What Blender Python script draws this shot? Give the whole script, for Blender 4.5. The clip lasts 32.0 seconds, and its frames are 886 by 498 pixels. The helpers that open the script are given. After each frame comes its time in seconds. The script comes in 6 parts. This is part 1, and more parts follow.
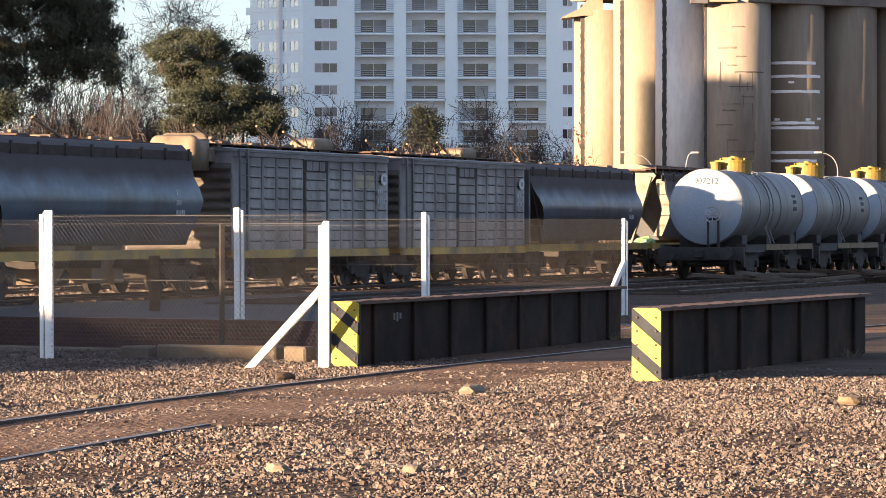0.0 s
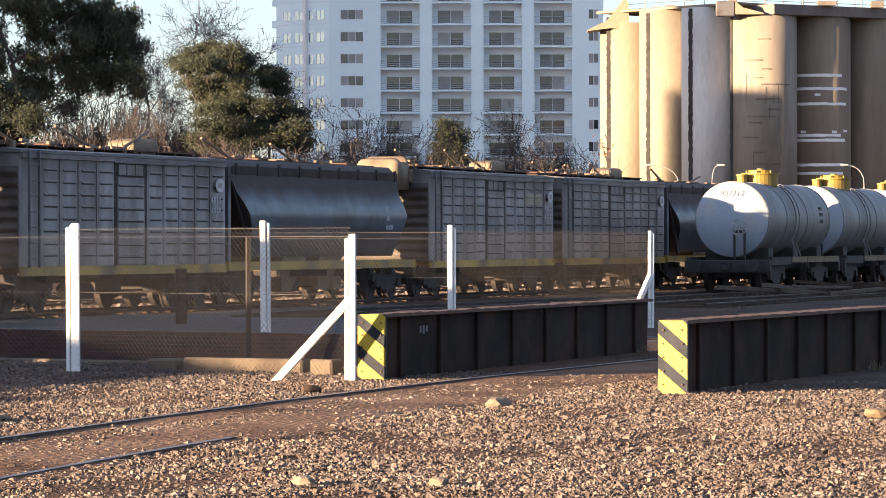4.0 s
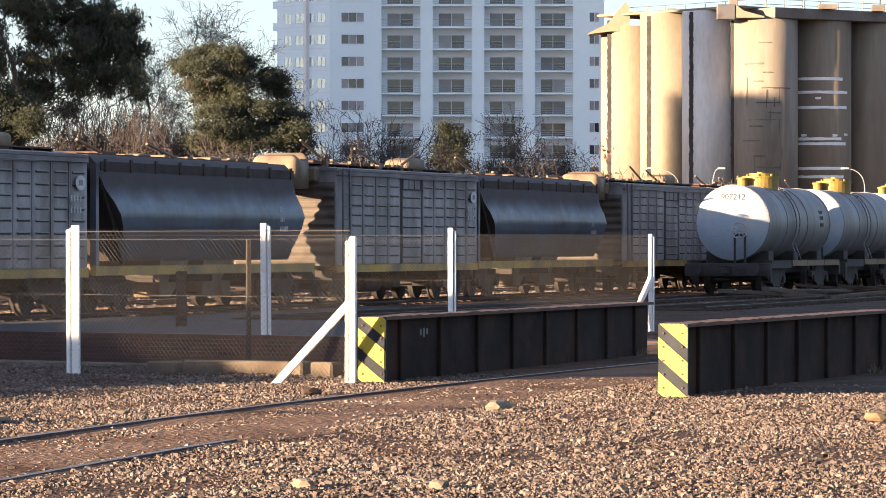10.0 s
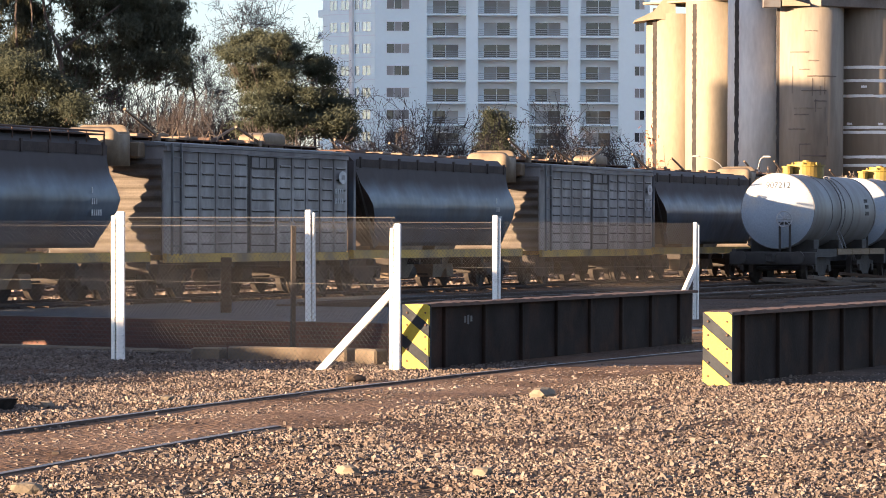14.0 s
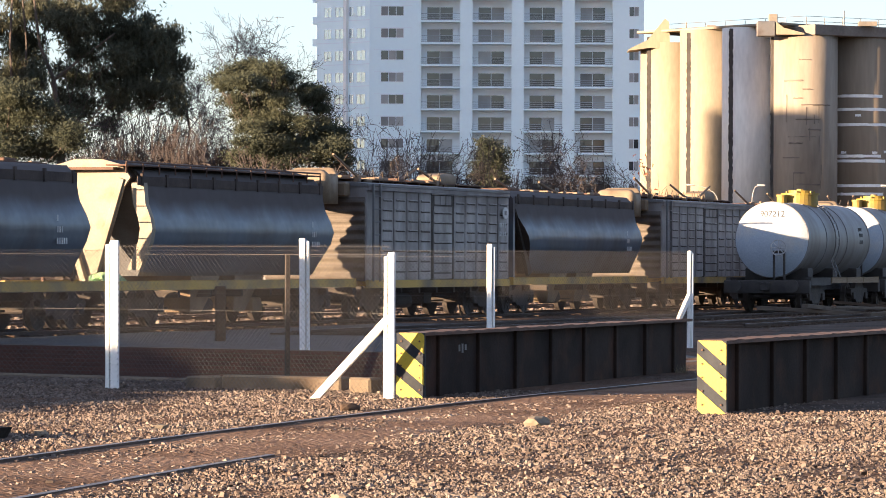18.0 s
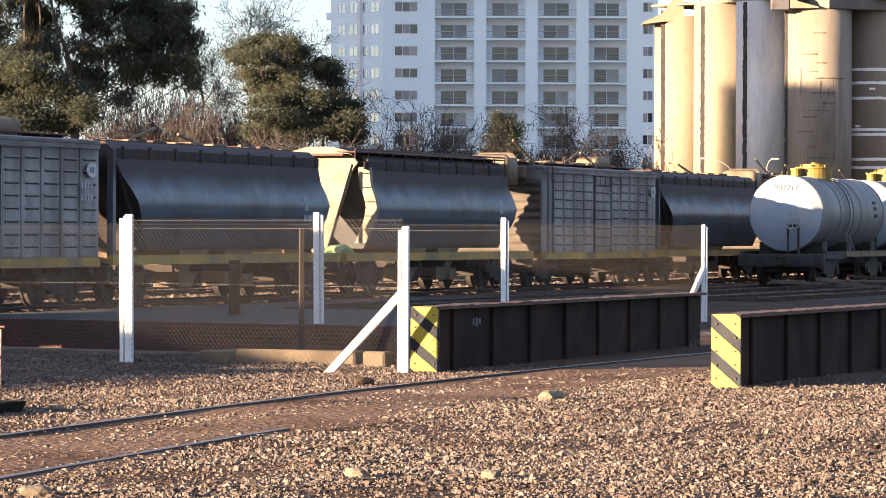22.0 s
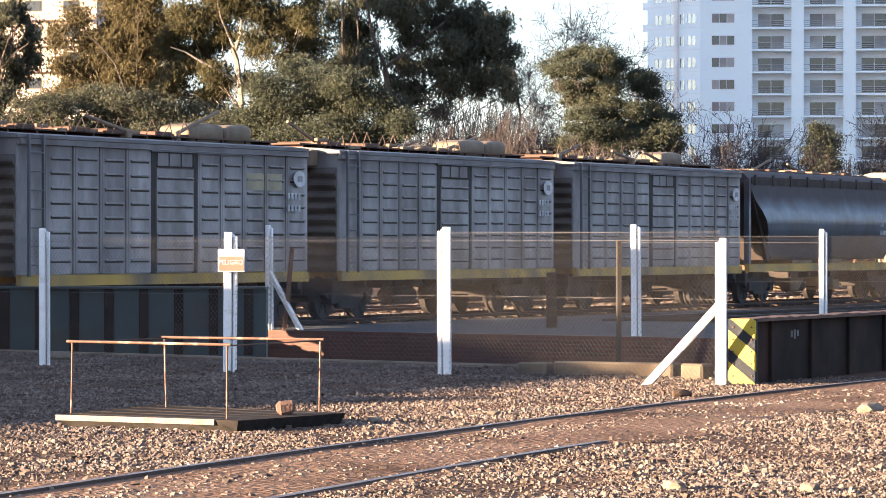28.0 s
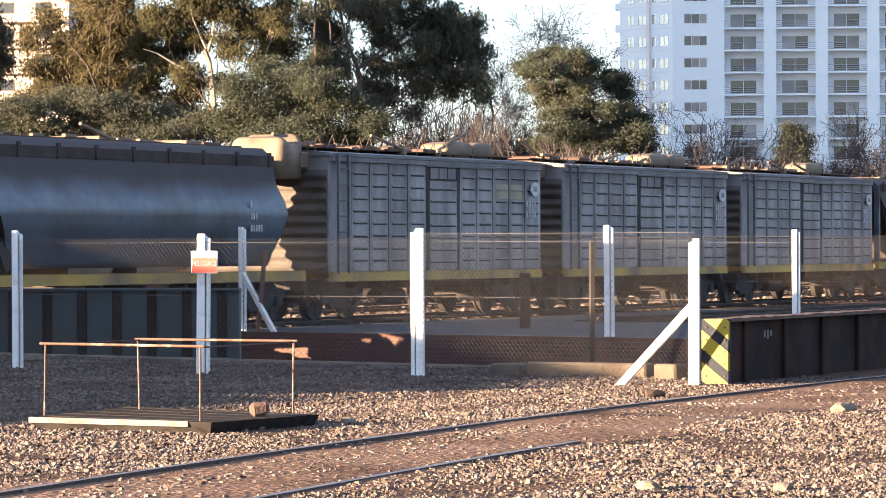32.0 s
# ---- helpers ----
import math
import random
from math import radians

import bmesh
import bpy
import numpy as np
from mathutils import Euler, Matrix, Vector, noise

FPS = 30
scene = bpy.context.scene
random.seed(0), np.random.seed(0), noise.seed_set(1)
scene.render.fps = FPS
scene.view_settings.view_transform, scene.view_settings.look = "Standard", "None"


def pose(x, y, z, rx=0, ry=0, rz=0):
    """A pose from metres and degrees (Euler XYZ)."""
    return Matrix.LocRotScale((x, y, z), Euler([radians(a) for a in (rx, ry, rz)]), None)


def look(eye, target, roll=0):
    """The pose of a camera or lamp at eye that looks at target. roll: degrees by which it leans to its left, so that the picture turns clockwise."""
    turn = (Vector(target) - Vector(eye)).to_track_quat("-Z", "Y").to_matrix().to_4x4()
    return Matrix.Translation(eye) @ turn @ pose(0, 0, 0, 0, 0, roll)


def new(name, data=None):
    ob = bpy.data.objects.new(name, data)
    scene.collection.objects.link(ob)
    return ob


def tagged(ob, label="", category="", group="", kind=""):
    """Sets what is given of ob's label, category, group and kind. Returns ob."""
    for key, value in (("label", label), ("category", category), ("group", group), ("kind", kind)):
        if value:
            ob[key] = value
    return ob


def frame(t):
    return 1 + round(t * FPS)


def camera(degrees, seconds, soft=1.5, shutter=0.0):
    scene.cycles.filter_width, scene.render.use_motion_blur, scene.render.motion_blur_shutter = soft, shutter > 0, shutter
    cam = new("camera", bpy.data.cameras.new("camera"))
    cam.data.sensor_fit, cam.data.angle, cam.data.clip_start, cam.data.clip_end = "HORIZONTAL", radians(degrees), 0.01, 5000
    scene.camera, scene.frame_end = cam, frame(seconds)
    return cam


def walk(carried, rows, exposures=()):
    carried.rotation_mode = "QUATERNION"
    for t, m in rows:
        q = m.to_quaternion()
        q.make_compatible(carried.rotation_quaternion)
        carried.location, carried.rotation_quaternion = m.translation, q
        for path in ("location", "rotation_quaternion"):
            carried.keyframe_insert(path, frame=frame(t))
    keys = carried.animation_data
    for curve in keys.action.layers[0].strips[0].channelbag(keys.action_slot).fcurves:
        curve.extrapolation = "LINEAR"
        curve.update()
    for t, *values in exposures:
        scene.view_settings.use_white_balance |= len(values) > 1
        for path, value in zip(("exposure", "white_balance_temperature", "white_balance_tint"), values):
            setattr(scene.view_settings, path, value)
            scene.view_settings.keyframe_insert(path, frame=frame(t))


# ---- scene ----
cam = camera(13.15, 32.0, soft=0.9)
EYE = (0.0, 0.0, 1.62)
# seconds, heading to the right of +Y, tilt up, lean to the left
PATH = [
    (0, -0.000, -0.297, -0.049), (0.5, -0.106, -0.217, -0.060), (1, -0.036, -0.074, 0.262), (1.5, 0.026, -0.036, 0.164),
    (2, -0.104, -0.107, -0.042), (2.5, -0.262, -0.222, -0.098), (3, -0.378, -0.244, -0.109), (3.5, -0.398, -0.210, -0.154),
    (4, -0.390, -0.106, -0.100), (4.5, -0.506, -0.055, -0.059), (6.5, -0.598, 0.023, -0.330), (7, -0.573, 0.011, -0.392),
    (7.5, -0.565, -0.040, -0.291), (8, -0.542, -0.106, -0.224), (8.5, -0.487, -0.060, -0.194), (9, -0.438, -0.043, -0.140),
    (9.5, -0.384, -0.044, -0.143), (10, -0.396, -0.064, 0.004), (10.5, -0.444, -0.121, 0.154), (11, -0.557, -0.312, -0.050),
    (11.5, -0.701, -0.551, -0.083), (12, -0.816, -0.696, -0.087), (12.5, -0.930, -0.759, -0.202), (13, -1.035, -0.515, -0.131),
    (13.5, -1.060, -0.383, -0.082), (14, -1.061, -0.255, 0.210), (14.5, -1.040, -0.114, 0.333), (16.5, -0.876, 0.009, 0.346),
    (17, -0.906, 0.019, 0.316), (17.5, -0.943, 0.099, 0.256), (18, -0.977, 0.172, 0.211), (18.5, -0.954, 0.160, 0.262),
    (19, -0.903, 0.136, 0.329), (19.5, -0.902, -0.229, 0.234), (20, -1.058, -0.434, 0.289), (20.5, -1.246, -0.561, 0.382),
    (21, -1.234, -0.442, 0.383), (21.5, -1.151, -0.292, 0.285), (22, -1.185, -0.218, 0.173), (22.5, -1.706, -0.283, 0.014),
    (23, -2.591, -0.368, -0.185), (23.5, -3.161, -0.331, -0.181), (24, -3.876, -0.131, -0.080), (24.5, -4.726, 0.009, 0.009),
    (25, -5.550, 0.053, -0.106), (25.5, -6.228, -0.017, 0.078), (27.5, -5.613, -0.041, -0.200), (28, -5.911, -0.043, 0.008),
    (28.5, -6.151, -0.082, 0.032), (29, -6.143, -0.104, 0.008), (29.5, -6.062, -0.104, -0.192), (30, -5.979, -0.104, -0.201),
    (30.5, -5.874, -0.075, -0.207), (31, -5.742, -0.058, -0.023), (31.5, -5.641, -0.023, -0.200), (32, -5.510, -0.028, -0.152),
]


def aimed(heading, tilt, lean):
    h, p = radians(heading), radians(tilt)
    way = Vector((math.sin(h) * math.cos(p), math.cos(h) * math.cos(p), math.sin(p)))
    return look(EYE, Vector(EYE) + 100 * way, lean)


walk(cam, [(t, aimed(h, p, r)) for t, h, p, r in PATH], [(0, 2.58, 6000, 11), (11, 2.62, 6000, 11), (22, 2.70, 6000, 11), (25, 2.94, 5900, 11), (28, 3.10, 5850, 11), (32, 3.10, 5850, 11)])

# ---- light ----
SUN_FROM, SUN_UP = 238.6, 7.75      # degrees: compass side of the low sun, its height
world = bpy.data.worlds.new("sky")
scene.world = world
world.use_nodes = True
wn = world.node_tree
sky = wn.nodes.new("ShaderNodeTexSky")
sky.sky_type = "NISHITA"
sky.sun_disc = False
sky.sun_elevation, sky.sun_rotation = radians(SUN_UP), radians(SUN_FROM)
sky.air_density, sky.dust_density, sky.ozone_density = 1.0, 0.5, 3.0
background = wn.nodes["Background"]
background.inputs["Strength"].default_value = 0.054
haze = wn.nodes.new("ShaderNodeMix")
haze.data_type, haze.blend_type = "RGBA", "MULTIPLY"
haze.inputs["Factor"].default_value = 1.0
haze.inputs["B"].default_value = (1.07, 0.99, 1.06, 1)
thin_cloud = wn.nodes.new("ShaderNodeMix")
thin_cloud.data_type = "RGBA"
thin_cloud.inputs["Factor"].default_value = 0.30
thin_cloud.inputs["B"].default_value = (3.75, 3.7, 3.95, 1)
wn.links.new(sky.outputs["Color"], haze.inputs["A"])
wn.links.new(haze.outputs["Result"], thin_cloud.inputs["A"])
wn.links.new(thin_cloud.outputs["Result"], background.inputs["Color"])

sun = new("sun", bpy.data.lights.new("sun", "SUN"))
sun.data.energy, sun.data.angle, sun.data.color = 5.0, radians(0.55), (1.0, 0.69, 0.405)
sun_way = Vector((-math.sin(radians(SUN_FROM)) * math.cos(radians(SUN_UP)),
                  -math.cos(radians(SUN_FROM)) * math.cos(radians(SUN_UP)), -math.sin(radians(SUN_UP))))
sun.matrix_basis = look((0, 0, 60), Vector((0, 0, 60)) + sun_way)


# ---- materials ----
def material(name, a, b, scale=3.0, rough=0.8, metal=0.0, bump=0.15, grain=40.0, stretch=(1, 1, 1), per="", vary=0.0, dirt=None, dirt_scale=0.6, dirt_amount=0.5, mottle=1.0, depth=0.02):
    """Two colours mixed by noise at two scales, with fine relief; per: 'object' or 'island' varies the brightness; dirt: a third colour in blotches."""
    m = bpy.data.materials.new(name)
    m.use_nodes = True
    n, l = m.node_tree.nodes, m.node_tree.links
    shader = n["Principled BSDF"]
    coord = n.new("ShaderNodeTexCoord")
    mapping = n.new("ShaderNodeMapping")
    mapping.inputs["Scale"].default_value = stretch
    l.new(coord.outputs["Object"], mapping.inputs["Vector"])
    big, fine = n.new("ShaderNodeTexNoise"), n.new("ShaderNodeTexNoise")
    big.inputs["Scale"].default_value, big.inputs["Detail"].default_value = scale, 6
    fine.inputs["Scale"].default_value, fine.inputs["Detail"].default_value = grain, 3
    l.new(mapping.outputs["Vector"], big.inputs["Vector"])
    l.new(mapping.outputs["Vector"], fine.inputs["Vector"])
    sharp = n.new("ShaderNodeMapRange")
    sharp.inputs["From Min"].default_value, sharp.inputs["From Max"].default_value = 0.3, 0.7
    l.new(big.outputs["Fac"], sharp.inputs["Value"])
    mix = n.new("ShaderNodeMix")
    mix.data_type = "RGBA"
    mix.inputs["A"].default_value, mix.inputs["B"].default_value = (*a, 1), (*b, 1)
    l.new(sharp.outputs["Result"], mix.inputs["Factor"])
    out = mix.outputs["Result"]
    if dirt:
        spot = n.new("ShaderNodeTexNoise")
        spot.inputs["Scale"].default_value, spot.inputs["Detail"].default_value = dirt_scale, 8
        l.new(mapping.outputs["Vector"], spot.inputs["Vector"])
        cut = n.new("ShaderNodeMapRange")
        cut.inputs["From Min"].default_value, cut.inputs["From Max"].default_value = 0.62 - 0.25 * dirt_amount, 0.75
        l.new(spot.outputs["Fac"], cut.inputs["Value"])
        over = n.new("ShaderNodeMix")
        over.data_type = "RGBA"
        over.inputs["B"].default_value = (*dirt, 1)
        l.new(cut.outputs["Result"], over.inputs["Factor"])
        l.new(out, over.inputs["A"])
        out = over.outputs["Result"]
    shade = n.new("ShaderNodeMapRange")
    shade.inputs["To Min"].default_value, shade.inputs["To Max"].default_value = 1 - 0.22 * mottle, 1 + 0.2 * mottle
    l.new(fine.outputs["Fac"], shade.inputs["Value"])
    times = n.new("ShaderNodeVectorMath")
    times.operation = "SCALE"
    l.new(out, times.inputs[0])
    l.new(shade.outputs["Result"], times.inputs["Scale"])
    out = times.outputs["Vector"]
    if per:
        if per == "object":
            source = n.new("ShaderNodeObjectInfo").outputs["Random"]
        else:
            source = n.new("ShaderNodeNewGeometry").outputs["Random Per Island"]
        spread = n.new("ShaderNodeMapRange")
        spread.inputs["To Min"].default_value, spread.inputs["To Max"].default_value = 1 - vary, 1 + vary
        l.new(source, spread.inputs["Value"])
        again = n.new("ShaderNodeVectorMath")
        again.operation = "SCALE"
        l.new(out, again.inputs[0])
        l.new(spread.outputs["Result"], again.inputs["Scale"])
        out = again.outputs["Vector"]
    l.new(out, shader.inputs["Base Color"])
    shader.inputs["Roughness"].default_value, shader.inputs["Metallic"].default_value = rough, metal
    if rough < 0.6:
        wear = n.new("ShaderNodeMapRange")
        wear.inputs["To Min"].default_value, wear.inputs["To Max"].default_value = rough * 0.75, min(1, rough * 1.4)
        l.new(big.outputs["Fac"], wear.inputs["Value"])
        l.new(wear.outputs["Result"], shader.inputs["Roughness"])
    if bump:
        relief = n.new("ShaderNodeBump")
        relief.inputs["Strength"].default_value, relief.inputs["Distance"].default_value = bump, depth
        l.new(fine.outputs["Fac"], relief.inputs["Height"])
        l.new(relief.outputs["Normal"], shader.inputs["Normal"])
    return m


def gravel_material():
    m = bpy.data.materials.new("gravel_earth")
    m.use_nodes = True
    n, l = m.node_tree.nodes, m.node_tree.links
    shader = n["Principled BSDF"]
    coord = n.new("ShaderNodeTexCoord")
    cells, patch, fine = n.new("ShaderNodeTexVoronoi"), n.new("ShaderNodeTexNoise"), n.new("ShaderNodeTexNoise")
    cells.inputs["Scale"].default_value = 22
    patch.inputs["Scale"].default_value, patch.inputs["Detail"].default_value = 0.35, 7
    fine.inputs["Scale"].default_value = 60
    for node in (cells, patch, fine):
        l.new(coord.outputs["Object"], node.inputs["Vector"])
    ramp = n.new("ShaderNodeValToRGB")
    ramp.color_ramp.elements[0].position, ramp.color_ramp.elements[0].color = 0.1, (0.03, 0.021, 0.016, 1)
    ramp.color_ramp.elements[1].position, ramp.color_ramp.elements[1].color = 0.9, (0.115, 0.08, 0.06, 1)
    split = n.new("ShaderNodeSeparateColor")
    l.new(cells.outputs["Color"], split.inputs["Color"])
    l.new(split.outputs["Red"], ramp.inputs["Fac"])
    earth = n.new("ShaderNodeMix")
    earth.data_type = "RGBA"
    earth.inputs["B"].default_value = (0.11, 0.068, 0.046, 1)
    cut = n.new("ShaderNodeMapRange")
    cut.inputs["From Min"].default_value, cut.inputs["From Max"].default_value = 0.45, 0.6
    l.new(patch.outputs["Fac"], cut.inputs["Value"])
    l.new(cut.outputs["Result"], earth.inputs["Factor"])
    l.new(ramp.outputs["Color"], earth.inputs["A"])
    l.new(earth.outputs["Result"], shader.inputs["Base Color"])
    shader.inputs["Roughness"].default_value = 0.95
    relief = n.new("ShaderNodeBump")
    relief.inputs["Strength"].default_value, relief.inputs["Distance"].default_value = 1.0, 0.05
    l.new(cells.outputs["Distance"], relief.inputs["Height"])
    l.new(relief.outputs["Normal"], shader.inputs["Normal"])
    return m


def brick_material():
    m = bpy.data.materials.new("old_brick")
    m.use_nodes = True
    n, l = m.node_tree.nodes, m.node_tree.links
    shader = n["Principled BSDF"]
    coord = n.new("ShaderNodeTexCoord")
    brick, blot = n.new("ShaderNodeTexBrick"), n.new("ShaderNodeTexNoise")
    brick.inputs["Color1"].default_value, brick.inputs["Color2"].default_value = (0.155, 0.066, 0.046, 1), (0.115, 0.054, 0.04, 1)
    brick.inputs["Mortar"].default_value = (0.13, 0.09, 0.065, 1)
    brick.inputs["Scale"].default_value, brick.inputs["Mortar Size"].default_value = 1.0, 0.008
    brick.inputs["Brick Width"].default_value, brick.inputs["Row Height"].default_value = 0.24, 0.075
    axes, flat = n.new("ShaderNodeSeparateXYZ"), n.new("ShaderNodeCombineXYZ")
    l.new(coord.outputs["Object"], axes.inputs["Vector"])
    l.new(axes.outputs["X"], flat.inputs["X"])
    l.new(axes.outputs["Z"], flat.inputs["Y"])
    l.new(flat.outputs["Vector"], brick.inputs["Vector"])
    l.new(coord.outputs["Object"], blot.inputs["Vector"])
    blot.inputs["Scale"].default_value, blot.inputs["Detail"].default_value = 1.3, 6
    mix = n.new("ShaderNodeMix")
    mix.data_type = "RGBA"
    mix.blend_type = "MULTIPLY"
    mix.inputs["Factor"].default_value = 0.6
    l.new(brick.outputs["Color"], mix.inputs["A"])
    l.new(blot.outputs["Fac"], mix.inputs["B"])
    l.new(mix.outputs["Result"], shader.inputs["Base Color"])
    shader.inputs["Roughness"].default_value = 0.9
    relief = n.new("ShaderNodeBump")
    relief.inputs["Distance"].default_value = 0.01
    l.new(brick.outputs["Fac"], relief.inputs["Height"])
    relief.invert = True
    l.new(relief.outputs["Normal"], shader.inputs["Normal"])
    return m


def glass_material(name, tint, rough=0.08):
    m = material(name, tint, tuple(c * 0.6 for c in tint), 0.4, rough, 0.0, 0.0)
    m.node_tree.nodes["Principled BSDF"].inputs["Specular IOR Level"].default_value = 0.9
    return m


GRAVEL, BRICK = gravel_material(), brick_material()
STONE = material("ballast_stone", (0.103, 0.077, 0.063), (0.165, 0.135, 0.114), 0.8, 0.9, 0, 0.3, 30, per="island", vary=0.5)
PALE_STONE = material("pale_stone", (0.126, 0.0994, 0.0688), (0.165, 0.138, 0.104), 3.0, 0.9, 0, 0.4, 25)
RAIL_STEEL = material("rusty_rail_steel", (0.034, 0.021, 0.015), (0.065, 0.04, 0.028), 4.0, 0.9, 0.0, 0.2, 50)
RAIL_HEAD = material("worn_rail_head", (0.107, 0.0892, 0.0762), (0.151, 0.129, 0.112), 2.0, 0.42, 0.6, 0.05, 50, dirt=(0.0536, 0.0357, 0.0246), dirt_scale=1.5, dirt_amount=0.8)
EARTH = material("trodden_brown_earth", (0.145, 0.088, 0.056), (0.2, 0.128, 0.086), 0.8, 0.95, 0, 1.0, 14, dirt=(0.064, 0.0349, 0.0204), dirt_scale=0.5, dirt_amount=0.6, depth=0.06)
SHADED_SOIL = material("shaded_dark_soil", (0.0364, 0.0273, 0.0221), (0.0754, 0.0559, 0.0442), 0.7, 0.95, 0, 0.8, 14, dirt=(0.124, 0.0845, 0.0598), dirt_scale=0.6, dirt_amount=0.4, depth=0.04)
GIRDER_RIB = material("rust_stained_black_paint", (0.02, 0.015, 0.0125), (0.0425, 0.0287, 0.0225), 2.0, 0.85, 0.0, 0.3, 30)
TIMBER = material("sleeper_timber", (0.0423, 0.0292, 0.0215), (0.0845, 0.0598, 0.0429), 3.0, 0.9, 0, 0.4, 30, (1, 6, 6))
CONCRETE = material("worn_concrete", (0.135, 0.105, 0.0771), (0.18, 0.144, 0.105), 1.5, 0.9, 0, 0.3, 25, dirt=(0.0798, 0.0599, 0.0449), dirt_scale=1.2)
WHITE_POST = material("whitewashed_concrete", (0.74, 0.73, 0.70), (0.82, 0.81, 0.78), 5.0, 0.75, 0, 0.2, 35, dirt=(0.45, 0.40, 0.34), dirt_scale=3.0, dirt_amount=0.25)
WIRE = material("galvanised_wire", (0.10, 0.097, 0.093), (0.15, 0.142, 0.134), 8.0, 0.7, 0.3, 0.0)
MESH_WIRE = material("rusted_mesh_wire", (0.070, 0.065, 0.062), (0.115, 0.107, 0.100), 5.0, 0.8, 0.2, 0.0)
RUST = material("rusty_steel", (0.12, 0.055, 0.032), (0.20, 0.105, 0.065), 6.0, 0.6, 0.2, 0.3, 60)
RUST_DARK = material("dark_rust", (0.06, 0.034, 0.025), (0.11, 0.058, 0.037), 4.0, 0.8, 0.2, 0.3, 50)
BLACK_STEEL = material("black_girder_paint", (0.0175, 0.0135, 0.0121), (0.0365, 0.027, 0.023), 1.5, 0.75, 0.0, 0.2, 30, dirt=(0.0607, 0.0324, 0.0216), dirt_scale=2.0, dirt_amount=0.5)
GREEN_STEEL = material("dark_green_girder_paint", (0.0296, 0.04144, 0.03996), (0.04292, 0.05624, 0.05402), 1.2, 0.55, 0.1, 0.15, 30, dirt=(0.05, 0.035, 0.025), dirt_scale=1.5)
YELLOW_HAZARD = material("hazard_yellow", (0.405, 0.304, 0.0152), (0.436, 0.345, 0.0304), 4.0, 0.55, 0, 0.1, 40)
GREY_HAZARD = material("hazard_grey", (0.022, 0.025, 0.03), (0.04, 0.043, 0.05), 4.0, 0.6, 0, 0.1, 40)
BLACK_STEEL.node_tree.nodes["Principled BSDF"].inputs["Specular IOR Level"].default_value = 0.04
WAGON_GREY = material("weathered_grey_paint", (0.178, 0.168, 0.168), (0.306, 0.288, 0.280), 1.2, 0.6, 0.0, 0.12, 25, (1, 1, 0.35), dirt=(0.080, 0.061, 0.056), dirt_scale=1.7, dirt_amount=0.95, per="object", vary=0.07)
WAGON_DARK = material("sooty_grey_paint", (0.085, 0.085, 0.09), (0.13, 0.125, 0.125), 1.0, 0.55, 0.0, 0.12, 25, dirt=(0.05, 0.035, 0.03), dirt_scale=1.0, dirt_amount=0.6)
# end walls, browner than the sooty grey of the roof
END_BROWN = material("brown_grey_end_sheet", (0.092, 0.08, 0.072), (0.136, 0.116, 0.096), 1.0, 0.8, 0.0, 0.12, 25, dirt=(0.048, 0.036, 0.032), dirt_scale=1.2, dirt_amount=0.6)
HOPPER_PAINT = material("glossy_graphite_paint", (0.062, 0.079, 0.106), (0.092, 0.112, 0.139), 0.7, 0.46, 0.1, 0.05, 12, (0.6, 1, 0.5), dirt=(0.045, 0.04, 0.04), dirt_scale=0.8, dirt_amount=0.6)


def dusted(m, dust, low, high, rough=(0.40, 0.75)):
    """Road dust that settles on the upper slopes of a painted side, with a ragged lower edge; slight dents in the sheet."""
    n, l = m.node_tree.nodes, m.node_tree.links
    shader = n["Principled BSDF"]
    paint = shader.inputs["Base Color"].links[0].from_socket
    coord, axes = n.new("ShaderNodeTexCoord"), n.new("ShaderNodeSeparateXYZ")
    l.new(coord.outputs["Object"], axes.inputs["Vector"])
    streaks, wide = n.new("ShaderNodeTexNoise"), n.new("ShaderNodeMapping")
    wide.inputs["Scale"].default_value = (0.7, 0.7, 0.5)
    l.new(coord.outputs["Object"], wide.inputs["Vector"])
    l.new(wide.outputs["Vector"], streaks.inputs["Vector"])
    streaks.inputs["Scale"].default_value, streaks.inputs["Detail"].default_value = 1.4, 7
    lift = n.new("ShaderNodeMath")
    lift.operation = "MULTIPLY_ADD"
    lift.inputs[1].default_value = 0.6
    l.new(streaks.outputs["Fac"], lift.inputs[0])
    l.new(axes.outputs["Z"], lift.inputs[2])
    cut = n.new("ShaderNodeMapRange")
    cut.inputs["From Min"].default_value, cut.inputs["From Max"].default_value = low + 0.3, high + 0.3
    l.new(lift.outputs["Value"], cut.inputs["Value"])
    mix = n.new("ShaderNodeMix")
    mix.data_type = "RGBA"
    mix.inputs["B"].default_value = (*dust, 1)
    l.new(cut.outputs["Result"], mix.inputs["Factor"])
    l.new(paint, mix.inputs["A"])
    l.new(mix.outputs["Result"], shader.inputs["Base Color"])
    gloss = n.new("ShaderNodeMapRange")
    gloss.inputs["To Min"].default_value, gloss.inputs["To Max"].default_value = rough
    l.new(cut.outputs["Result"], gloss.inputs["Value"])
    l.new(gloss.outputs["Result"], shader.inputs["Roughness"])
    dents, relief = n.new("ShaderNodeTexNoise"), n.new("ShaderNodeBump")
    dents.inputs["Scale"].default_value = 0.9
    l.new(coord.outputs["Object"], dents.inputs["Vector"])
    relief.inputs["Strength"].default_value, relief.inputs["Distance"].default_value = 0.5, 0.12
    l.new(dents.outputs["Fac"], relief.inputs["Height"])
    l.new(relief.outputs["Normal"], shader.inputs["Normal"])


